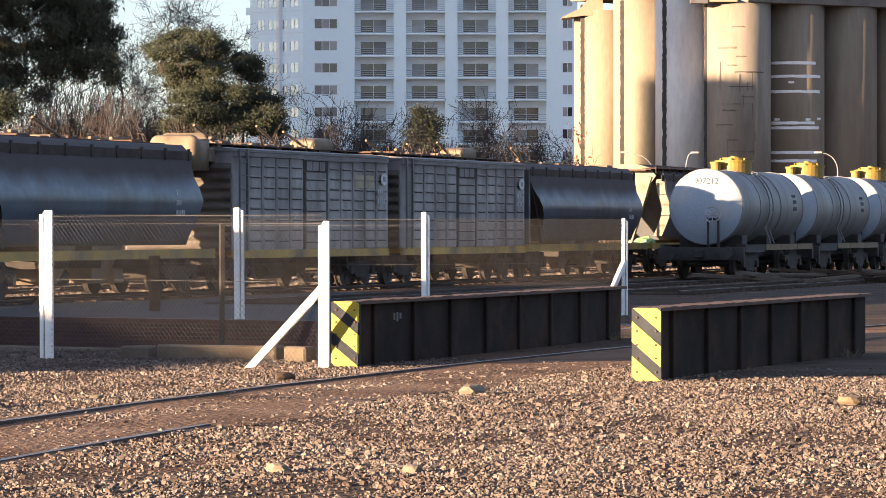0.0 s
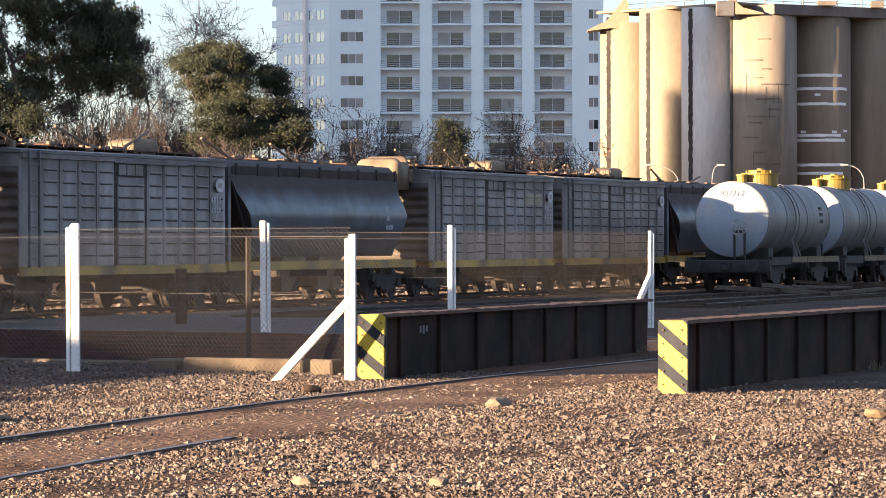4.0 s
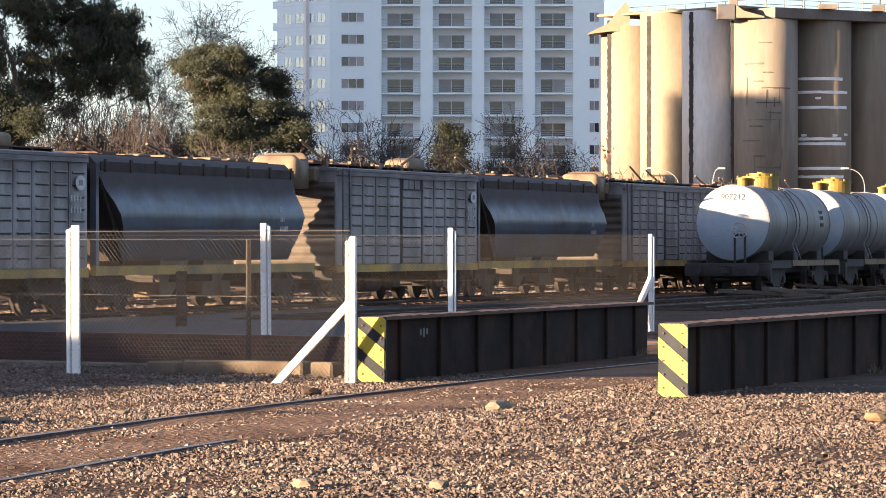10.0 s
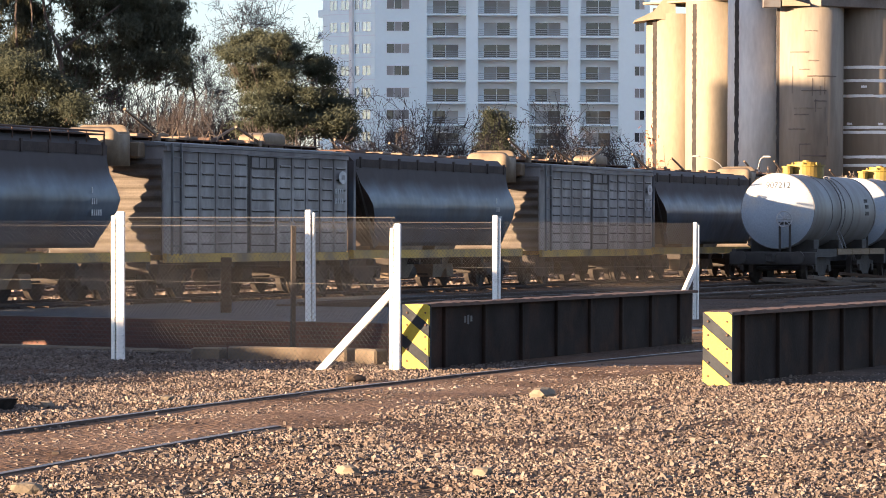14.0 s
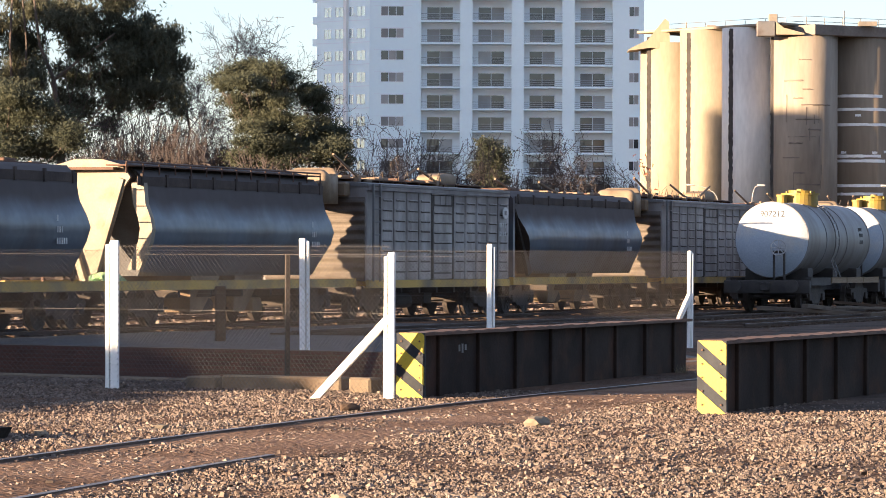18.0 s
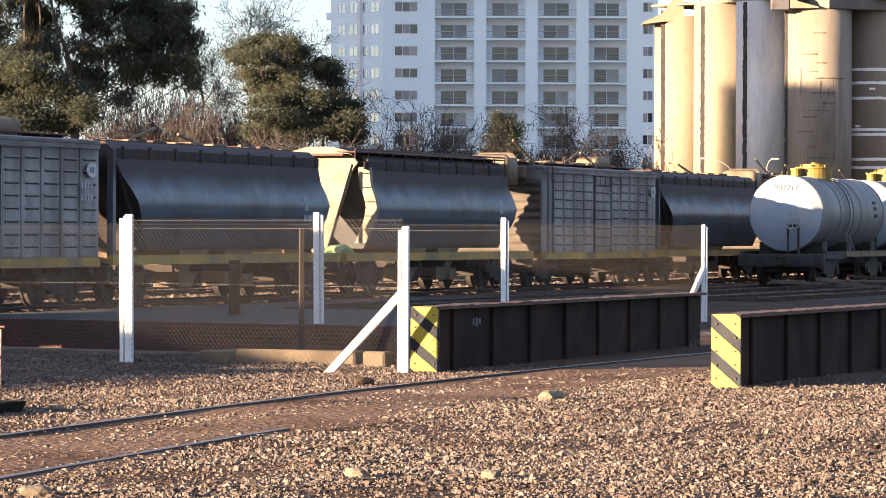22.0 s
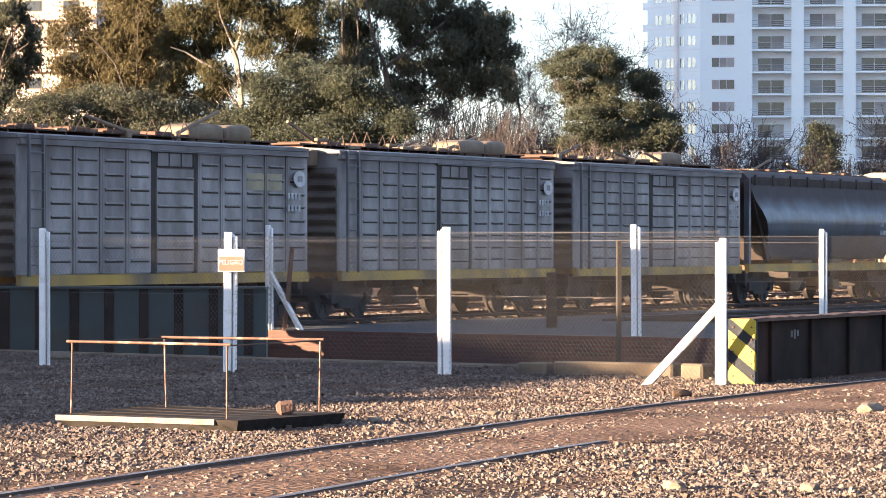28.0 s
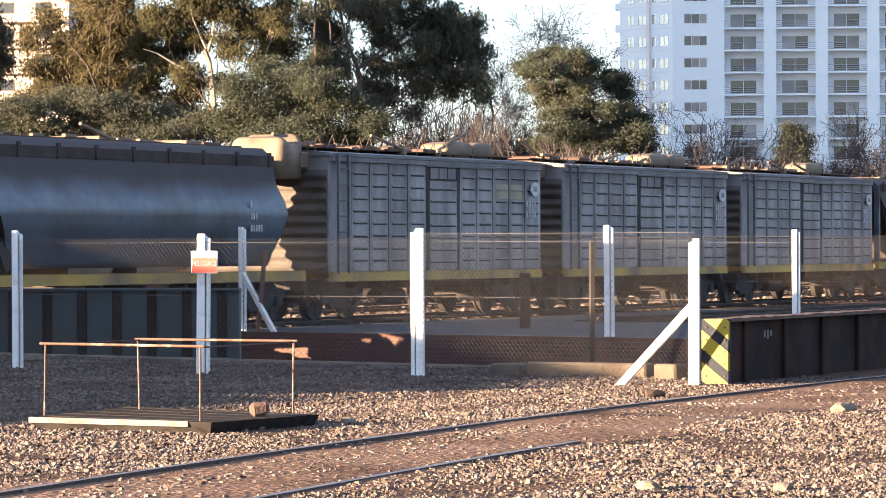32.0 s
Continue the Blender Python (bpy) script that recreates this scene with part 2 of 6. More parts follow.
dusted(WAGON_GREY, (0.105, 0.088, 0.082), 2.75, 3.75, (0.55, 0.85))
dusted(HOPPER_PAINT, (0.066, 0.056, 0.056), 2.42, 2.85, (0.46, 0.88))
HOPPER_TOP = material("dusty_hopper_top", (0.04, 0.033, 0.031), (0.085, 0.066, 0.058), 1.5, 0.8, 0.0, 0.1, 20)
CREAM = material("dusty_cream_paint", (0.17, 0.124, 0.0768), (0.212, 0.162, 0.108), 1.5, 0.75, 0, 0.1, 20, dirt=(0.0994, 0.0685, 0.0435), dirt_scale=2.2, dirt_amount=0.8)
PALE_CREAM = material("pale_dusty_cream_sheet", (0.202, 0.169, 0.124), (0.238, 0.205, 0.155), 1.4, 0.75, 0, 0.1, 20, dirt=(0.13, 0.0976, 0.0648), dirt_scale=1.6, dirt_amount=0.4)
SILL_YELLOW = material("faded_yellow_paint", (0.357, 0.221, 0.0255), (0.442, 0.289, 0.0425), 1.5, 0.65, 0, 0.1, 30, dirt=(0.0935, 0.0723, 0.051), dirt_scale=1.1, dirt_amount=0.9)
SOOT = material("black_sooty_steel", (0.024, 0.021, 0.0195), (0.051, 0.0435, 0.039), 3.0, 0.85, 0.0, 0.3, 40)
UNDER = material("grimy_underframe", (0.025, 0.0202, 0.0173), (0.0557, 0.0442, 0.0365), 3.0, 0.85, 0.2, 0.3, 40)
HATCH_TAN = material("dusty_hatch_steel", (0.141, 0.0952, 0.0619), (0.19, 0.141, 0.0952), 3.0, 0.8, 0.0, 0.2, 30)
MARKING = material("faded_white_marking", (0.24, 0.24, 0.245), (0.46, 0.46, 0.455), 5.0, 0.7, 0, 0.0)
TANK_PAINT = material("silver_tank_paint", (0.128, 0.124, 0.124), (0.203, 0.199, 0.199), 1.1, 0.5, 0.1, 0.08, 20, (1.2, 1.2, 0.188), dirt=(0.09, 0.0713, 0.06), dirt_scale=1.2, dirt_amount=0.8)
TANK_END = material("white_tank_end_paint", (0.27, 0.31, 0.36), (0.33, 0.37, 0.42), 1.0, 0.5, 0.0, 0.05, 20, dirt=(0.42, 0.38, 0.33), dirt_scale=1.0, dirt_amount=0.3)
DOME_YELLOW = material("dome_yellow_paint", (0.223, 0.151, 0.0134), (0.277, 0.196, 0.0268), 2.0, 0.6, 0, 0.1, 30, dirt=(0.116, 0.0762, 0.0268), dirt_scale=2.0, dirt_amount=0.8)
WOOD_BEAM = material("weathered_buff_timber", (0.157, 0.108, 0.0581), (0.199, 0.145, 0.0875), 3.0, 0.85, 0, 0.3, 40, (1, 8, 8))
OLD_PLANK = material("grey_weathered_plank", (0.0892, 0.0666, 0.049), (0.134, 0.107, 0.0803), 3.0, 0.9, 0, 0.4, 30, (1, 6, 6))
BADGE_WHITE = material("worn_badge_white", (0.40, 0.39, 0.385), (0.55, 0.54, 0.53), 5.0, 0.7, 0, 0.0)
HANDRAIL = material("rust_with_worn_white_paint", (0.058, 0.0245, 0.0135), (0.10, 0.048, 0.027), 6.0, 0.6, 0.1, 0.3, 60, dirt=(0.33, 0.276, 0.222), dirt_scale=7.0, dirt_amount=0.35)
BLACK_MARK = material("black_lettering", (0.03, 0.03, 0.03), (0.05, 0.05, 0.05), 9.0, 0.7, 0, 0.0)
# shade over the hatch is put into the deck and edge plate colours
SHADED_TIMBER = material("shaded_weathered_deck", (0.016, 0.014, 0.013), (0.040, 0.034, 0.030), 3.0, 0.95, 0, 0.3, 30, (1, 5, 5))
SHADED_PLATE = material("shaded_worn_plate", (0.085, 0.084, 0.083), (0.135, 0.13, 0.125), 3.0, 0.7, 0.1, 0.2, 40, dirt=(0.06, 0.045, 0.035), dirt_scale=3.0)
BROKEN_BRICK = material("broken_brown_masonry", (0.085, 0.05, 0.038), (0.13, 0.078, 0.058), 6.0, 0.95, 0, 0.5, 40)
YELLOWED = material("yellowed_patch_paint", (0.234, 0.198, 0.108), (0.306, 0.261, 0.153), 1.5, 0.6, 0, 0.1, 25, dirt=(0.144, 0.117, 0.09), dirt_scale=2.0, dirt_amount=0.8)
RED_SIGN = material("red_sign_enamel", (0.55, 0.05, 0.03), (0.62, 0.08, 0.05), 6.0, 0.5, 0, 0.0)
SILO = material("silo_concrete", (0.232, 0.192, 0.134), (0.268, 0.224, 0.163), 0.12, 0.9, 0, 0.1, 3, (1, 1, 0.3), dirt=(0.16, 0.136, 0.104), dirt_scale=0.10, dirt_amount=0.6)
# brown stains, plus the shade of the right-hand cells put into the colour
SILO_SHADED_BROWN = material("stained_shaded_silo_concrete", (0.216, 0.167, 0.113), (0.306, 0.252, 0.189), 0.16, 0.9, 0, 0.1, 3, (1, 1, 0.12), dirt=(0.135, 0.099, 0.0675), dirt_scale=0.22, dirt_amount=0.8)
SILO_CRACKED = material("cracked_silo_concrete", (0.227, 0.187, 0.142), (0.284, 0.244, 0.193), 0.3, 0.9, 0, 0.1, 3, (1, 1, 0.2), dirt=(0.136, 0.111, 0.0851), dirt_scale=0.25, dirt_amount=0.7)
# grey look of the cell in the tower's shade, put into its colour
SILO_SHADED_GREY = material("shaded_grey_silo_concrete", (0.50, 0.48, 0.45), (0.60, 0.58, 0.54), 0.15, 0.9, 0, 0.1, 3, (1, 1, 0.25), dirt=(0.40, 0.36, 0.32), dirt_scale=0.2, dirt_amount=0.6)
JOINT = material("dark_joint_tar", (0.03, 0.028, 0.026), (0.07, 0.06, 0.055), 0.8, 0.9, 0, 0.0)
PATCH_WHITE = material("white_repair_mortar", (0.78, 0.76, 0.72), (0.86, 0.84, 0.80), 1.0, 0.9, 0, 0.0)
PATCH_DARK = material("dark_crack", (0.10, 0.08, 0.065), (0.16, 0.13, 0.11), 1.0, 0.9, 0, 0.0)
FACADE = material("white_render", (0.82, 0.92, 0.92), (0.84, 0.94, 0.94), 0.08, 0.85, 0, 0.0, 2, mottle=0.15)
FACADE_IN = material("balcony_render", (0.78, 0.82, 0.84), (0.81, 0.85, 0.87), 0.1, 0.85, 0, 0.0, 2, mottle=0.15)
FRAME_DARK = material("bronze_window_frame", (0.10, 0.085, 0.07), (0.14, 0.12, 0.10), 1.0, 0.5, 0.2, 0.0)
RAILING_GREY = material("grey_balcony_railing", (0.30, 0.32, 0.34), (0.38, 0.40, 0.42), 0.5, 0.6, 0, 0.0, 2)
GLASS_DARK = glass_material("dark_window_glass", (0.05, 0.055, 0.06))
ROOF_DARK = material("dark_roof_concrete", (0.12, 0.105, 0.09), (0.19, 0.165, 0.14), 0.5, 0.9, 0, 0.1, 4)
GLASS_SKY = material("reflecting_window_glass", (0.24, 0.31, 0.36), (0.32, 0.40, 0.45), 0.3, 0.12, 0.6, 0.0, mottle=0.1)
BLIND = material("drawn_blind", (0.27, 0.26, 0.24), (0.36, 0.345, 0.32), 0.6, 0.8, 0, 0.0, per="object", vary=0.35)
PINK_WALL = material("buff_tower_render", (0.435, 0.352, 0.285), (0.495, 0.413, 0.338), 0.1, 0.9, 0, 0.0, 2)
BARK_PALE = material("pale_eucalyptus_bark", (0.19, 0.157, 0.124), (0.249, 0.22, 0.183), 1.2, 0.85, 0, 0.2, 8)
BARK = material("grey_brown_bark", (0.06, 0.048, 0.04), (0.11, 0.088, 0.072), 2.0, 0.9, 0, 0.3, 15)
TWIG = material("bare_twig_bark", (0.050, 0.042, 0.041), (0.084, 0.070, 0.067), 1.0, 0.9, 0, 0.0)
LEAF_DARK = material("dark_green_leaf", (0.068, 0.073, 0.054), (0.118, 0.122, 0.085), 0.55, 0.75, 0, 0.0, per="island", vary=0.18)
LEAF_OLIVE = material("olive_leaf", (0.07, 0.068, 0.038), (0.12, 0.108, 0.056), 0.55, 0.75, 0, 0.0, per="island", vary=0.18)
LEAF_GOLD = material("golden_olive_leaf", (0.10, 0.086, 0.047), (0.146, 0.124, 0.067), 0.55, 0.75, 0, 0.0, per="island", vary=0.18)
LEAF_BLUE = material("deep_green_leaf", (0.059, 0.067, 0.048), (0.10, 0.108, 0.074), 0.55, 0.75, 0, 0.0, per="island", vary=0.18)
LEAF_RED = material("autumn_leaf", (0.20, 0.07, 0.04), (0.28, 0.11, 0.06), 0.35, 0.7, 0, 0.0, per="island", vary=0.4)
LEAF_BROWN = material("dry_brown_leaf", (0.0475, 0.0383, 0.033), (0.0792, 0.062, 0.0528), 0.35, 0.7, 0, 0.0, per="island", vary=0.4)
DRY_WEED = material("dry_straw_weed", (0.141, 0.112, 0.0663), (0.183, 0.15, 0.0952), 4.0, 0.85, 0, 0.0, per="island", vary=0.3)
GREEN_BAG = material("green_plastic_sheet", (0.14, 0.28, 0.12), (0.30, 0.42, 0.22), 6.0, 0.4, 0, 0.4, 20)
LAMP_GREY = material("galvanised_lamp_post", (0.36, 0.35, 0.33), (0.44, 0.43, 0.41), 2.0, 0.5, 0.4, 0.0)


for _dull in (SHADED_TIMBER, GRAVEL, STONE, EARTH, SHADED_SOIL, TIMBER, CONCRETE, LEAF_DARK, LEAF_BLUE, LEAF_OLIVE, LEAF_GOLD, LEAF_BROWN, TWIG, GIRDER_RIB, GREY_HAZARD, HOPPER_TOP, END_BROWN):
    _dull.node_tree.nodes["Principled BSDF"].inputs["Specular IOR Level"].default_value = 0.08


for _leaf in (LEAF_DARK, LEAF_BLUE, LEAF_OLIVE, LEAF_GOLD, LEAF_BROWN, LEAF_RED):
    _n, _l = _leaf.node_tree.nodes, _leaf.node_tree.links
    _shader, _thin, _mix = _n["Principled BSDF"], _n.new("ShaderNodeBsdfTranslucent"), _n.new("ShaderNodeMixShader")
    _l.new(_shader.inputs["Base Color"].links[0].from_socket, _thin.inputs["Color"])
    _mix.inputs["Fac"].default_value = 0.5
    _l.new(_shader.outputs["BSDF"], _mix.inputs[1])
    _l.new(_thin.outputs["BSDF"], _mix.inputs[2])
    _l.new(_mix.outputs["Shader"], _n["Material Output"].inputs["Surface"])


# ---- building blocks ----
def finish(name, bm, mat, parent=None, smooth=False):
    bmesh.ops.recalc_face_normals(bm, faces=bm.faces)
    me = bpy.data.meshes.new(name)
    bm.to_mesh(me)
    bm.free()
    me.materials.append(mat)
    if smooth:
        me.shade_smooth()
    ob = new(name, me)
    ob.parent = parent
    return ob


def part(name, bm, mat, parent, label="", smooth=False):
    """One mesh under a thing or a part of it."""
    return tagged(finish(name, bm, mat, parent, smooth), label)


def thing(name, m, label, category, group="", kind=""):
    ob = new(name)
    ob.empty_display_size = 0.2
    ob.matrix_basis = m
    return tagged(ob, label, category, group, kind)


def box(bm, x0, x1, y0, y1, z0, z1, bevel=0.0, m=None):
    made = bmesh.ops.create_cube(bm, size=1)["verts"]
    for v in made:
        v.co = Vector(((x0 + x1) / 2 + v.co.x * (x1 - x0), (y0 + y1) / 2 + v.co.y * (y1 - y0), (z0 + z1) / 2 + v.co.z * (z1 - z0)))
    if m is not None:
        bmesh.ops.transform(bm, matrix=m, verts=made)
    if bevel:
        edges = list({e for v in made for e in v.link_edges})
        bmesh.ops.bevel(bm, geom=edges, offset=bevel, segments=1, affect="EDGES", profile=0.5)
    return bm


def boxed(*a, **k):
    return box(bmesh.new(), *a, **k)


def rod(bm, p, q, r, sides=6, r2=None):
    """A straight round bar from p to q."""
    p, q = Vector(p), Vector(q)
    turn = (q - p).to_track_quat("Z", "Y").to_matrix().to_4x4()
    bmesh.ops.create_cone(bm, cap_ends=True, segments=sides, radius1=r, radius2=r if r2 is None else r2, depth=(q - p).length,
                          matrix=Matrix.Translation((p + q) / 2) @ turn)
    return bm


def extrude_profile(bm, points, x0, x1, axis="x"):
    """A closed outline in the y-z plane drawn out from x0 to x1."""
    rings = []
    for x in (x0, x1):
        rings.append([bm.verts.new((x, y, z)) for y, z in points])
    n = len(points)
    for i in range(n):
        bm.faces.new((rings[0][i], rings[0][(i + 1) % n], rings[1][(i + 1) % n], rings[1][i]))
    bm.faces.new(rings[0])
    bm.faces.new(rings[1][::-1])
    return bm


def mesh_np(name, verts, faces, mat, parent=None):
    """A mesh from arrays; every face has as many corners as the rows of faces."""
    me = bpy.data.meshes.new(name)
    k = faces.shape[1]
    me.vertices.add(len(verts))
    me.vertices.foreach_set("co", np.ascontiguousarray(verts, dtype=np.float32).ravel())
    me.loops.add(faces.size)
    me.loops.foreach_set("vertex_index", np.ascontiguousarray(faces, dtype=np.int32).ravel())
    me.polygons.add(len(faces))
    me.polygons.foreach_set("loop_start", np.arange(0, faces.size, k, dtype=np.int32))
    me.update(calc_edges=True)
    me.validate()
    me.shade_flat()
    me.materials.append(mat)
    ob = new(name, me)
    ob.parent = parent
    return ob


def lettering(name, text, size, mat, parent, m, label=""):
    curve = bpy.data.curves.new(name, "FONT")
    curve.body, curve.size, curve.align_x, curve.align_y, curve.extrude = text, size, "CENTER", "CENTER", 0.004
    carrier = new(name, curve)
    me = bpy.data.meshes.new_from_object(carrier)
    bpy.data.objects.remove(carrier)
    me.materials.append(mat)
    ob = new(name, me)
    ob.parent = parent
    ob.matrix_basis = m
    return tagged(ob, label)


# ---- plan ----
HEAD = 18.51                                   # heading of the yard tracks
UX, UY = math.sin(radians(HEAD)), math.cos(radians(HEAD))
TURN = 90 - HEAD
TRAIN_AT = (-6.28 - 1.45 * UY, 89.78 + 1.45 * UX)   # a point on the train's centre line
RAIL_TOP = 0.10


def on_track(s, side=0.0, z=0.0, turn=0.0):
    """A pose s metres along the train's line, side metres towards the camera's side of it."""
    return pose(TRAIN_AT[0] + UX * s + UY * side, TRAIN_AT[1] + UY * s - UX * side, z, 0, 0, TURN + turn)


# near edge and far edge of the sunken pit
PIT = [(-19.0, 62.3), (-1.75, 49.3), (3.3, 64.0), (-19.0, 78.6)]


def build_ground():
    bm = bmesh.new()
    outer = [bm.verts.new((x, y, 0)) for x, y in ((-4000, -4000), (4000, -4000), (4000, 4000), (-4000, 4000))]
    inner = [bm.verts.new((x, y, 0)) for x, y in PIT]
    edges = [bm.edges.new((r[i], r[(i + 1) % 4])) for r in (outer, inner) for i in range(4)]
    bmesh.ops.triangle_fill(bm, edges=edges, use_beauty=True)
    for f in bm.faces:
        if f.normal.z < 0:
            f.normal_flip()
    ob = finish("ground", bm, GRAVEL)
    tagged(ob, "brown gravel and earth of a railway yard", "ground", kind="structure")
    # the pit: floor and walls, 0.3 m thick
    floor = bmesh.new()
    floor.faces.new([floor.verts.new((x, y, -1.1)) for x, y in PIT])
    tagged(finish("pit_floor", floor, GRAVEL), "shaded gravel floor of the sunken pit", "floor", kind="structure")
    for i, name in enumerate(("wall_near", "wall_side", "wall_far", "wall_end")):
        a, b = Vector((*PIT[i], 0)), Vector((*PIT[(i + 1) % 4], 0))
        length, along = (b - a).length, (b - a).normalized()
        wall = boxed(0, length, 0.003, 0.33, -1.1, 0.004)
        ob = finish(name, wall, BRICK if name != "wall_near" else CONCRETE)
        # outward side of the wall lies under the ground sheet
        outward = Vector((along.y, -along.x, 0))
        ob.matrix_basis = Matrix(((along.x, outward.x, 0, a.x), (along.y, outward.y, 0, a.y), (0, 0, 1, 0), (0, 0, 0, 1)))
        tagged(ob, "old red brick retaining wall of the pit" if name != "wall_near" else "low concrete edge of the pit", "wall", kind="structure")


build_ground()

# dark soil between the girders and the tank wagons, the girder's shade put into its colour
DARK_BED = [(2.32, 40.95), (9.0, 45.5), (34.0, 64.0), (52.0, 128.0), (40.0, 190.0), (8.4, 108.0), (3.6, 66.0), (3.4, 52.0)]
_bed = bmesh.new()
_bed.faces.new([_bed.verts.new((x, y, 0.005)) for x, y in DARK_BED])
tagged(finish("dark_bed", _bed, SHADED_SOIL), "dark soil between the girder and the tracks, darkened for shade", "ground", kind="structure")


CINDERS = material("grey_cinder_ballast", (0.03, 0.03, 0.0324), (0.069, 0.069, 0.072), 3.0, 0.95, 0, 1.0, 16, dirt=(0.045, 0.039, 0.036), dirt_scale=0.7, dirt_amount=0.6, depth=0.05)
_bank = bmesh.new()
_bank.faces.new([_bank.verts.new((x, y, 0.006)) for x, y in ((-34.0, 88.4), (PIT[3][0], PIT[3][1] + 0.4), (PIT[2][0], PIT[2][1] + 0.4), (2.6, 70.0), (1.2, 84.0), (2.0, 97.0), (-3.0, 99.0), (-7.0, 86.0), (-20.0, 96.0))])
tagged(finish("cinder_bank", _bank, CINDERS), "grey cinder ballast between the pit and the train", "ground", kind="structure")


def front_rail(y):
    """x of the left rail of the track in the foreground."""
    return -5.35 + 0.241 * (y - 24.3) + 0.00313 * (y - 24.3) * (y - 38.0)


RAIL_PROFILE = [(-0.07, 0), (0.07, 0), (0.07, 0.012), (0.012, 0.035), (0.012, 0.105), (0.035, 0.115), (0.035, 0.15), (-0.035, 0.15), (-0.035, 0.115), (-0.012, 0.105), (-0.012, 0.035), (-0.07, 0.012)]


def rail_along(points):
    bm = bmesh.new()
    rings = []
    for i, p in enumerate(points):
        q = points[min(i + 1, len(points) - 1)] - points[max(i - 1, 0)]
        side = Vector((q.y, -q.x, 0)).normalized()
        rings.append([bm.verts.new(p + side * y + Vector((0, 0, z))) for y, z in RAIL_PROFILE])
    n = len(RAIL_PROFILE)
    for a, b in zip(rings, rings[1:]):
        for i in range(n):
            f = bm.faces.new((a[i], a[(i + 1) % n], b[(i + 1) % n], b[i]))
            f.material_index = 1 if i == 6 else 0
    bm.faces.new(rings[0])
    bm.faces.new(rings[-1][::-1])
    return bm


def rail_part(points, track):
    rail = part("rail", rail_along(points), RAIL_STEEL, track)
    rail.data.materials.append(RAIL_HEAD)
    return rail


def build_front_track():
    track = thing("front_track", pose(0, 0, 0), "rust-brown railway track half buried in gravel", "railway track", kind="structure")
    left = [Vector((front_rail(y), y, -0.116)) for y in np.arange(12, 80, 1.0)]
    right = []
    for i, p in enumerate(left):
        q = left[min(i + 1, len(left) - 1)] - left[max(i - 1, 0)]
        n = Vector((q.y, -q.x, 0)).normalized()
        right.append(p + n * 1.746)
    rail_part(left, track)
    rail_part([p - Vector((0, 0, 0.012)) for p in right if p.y < 31.6], track)
    rail_part([p - Vector((0, 0, 0.03)) for p in right if p.y > 35], track)
    # trodden earth that has silted up between the rails and along their outer sides
    bm = bmesh.new()
    rows = []
    for i, (p, q) in enumerate(zip(left, right)):
        side = (q - p).normalized()
        wide = [-0.32 + 0.16 * math.sin(i * 1.7), 0.06, 0.5, 0.9, 1.3, 1.69, 1.98 + 0.2 * math.sin(i * 0.9 + 1)]
        rows.append([bm.verts.new((p.x + side.x * d, p.y + side.y * d, (0.004 if k in (0, 6) else 0.012 + 0.014 * noise.noise(Vector((i * 0.7, k * 1.3, 0)))))) for k, d in enumerate(wide)])
    for a, b in zip(rows, rows[1:]):
        for k in range(6):
            bm.faces.new((a[k], a[k + 1], b[k + 1], b[k]))
    part("track_bed", bm, EARTH, track, "trodden brown earth between the rails", True)
    return track


build_front_track()


def build_yard_track(name, side, s0, s1, label, ballast=True):
    track = thing(name, on_track(0, side), label, "railway track", "tracks of the yard", kind="structure")
    for y in (-0.873, 0.873):
        rail_part([Vector((s, y, RAIL_TOP - 0.15)) for s in (s0, s1)], track)
    sleepers = bmesh.new()
    for s in np.arange(s0, s1, 0.68):
        box(sleepers, s - 0.12, s + 0.12, -1.35, 1.35, -0.06, 0.03 + 0.02 * random.random())
    tagged(part("sleepers", sleepers, TIMBER, track), kind="stuff")
    return track


for name, side, s0, s1, label in (
        ("train_track", 0.0, -45, 120, "yard track under the moving freight train"),
        ("tank_track", 6.05, -6, 120, "yard track under the parked tank wagons"),
        ("middle_track", 10.6, 8, 120, "dark empty yard track beside the tank wagons"),
        ("loop_track", -5.2, -45, 130, "sunlit empty yard track behind the train"),
        ("rear_track", -10.0, -40, 130, "sunlit empty yard track further behind the train")):
    build_yard_track(name, side, s0, s1, label)


# ---- freight train ----
WHEEL_MESH, WHEELS = [], []


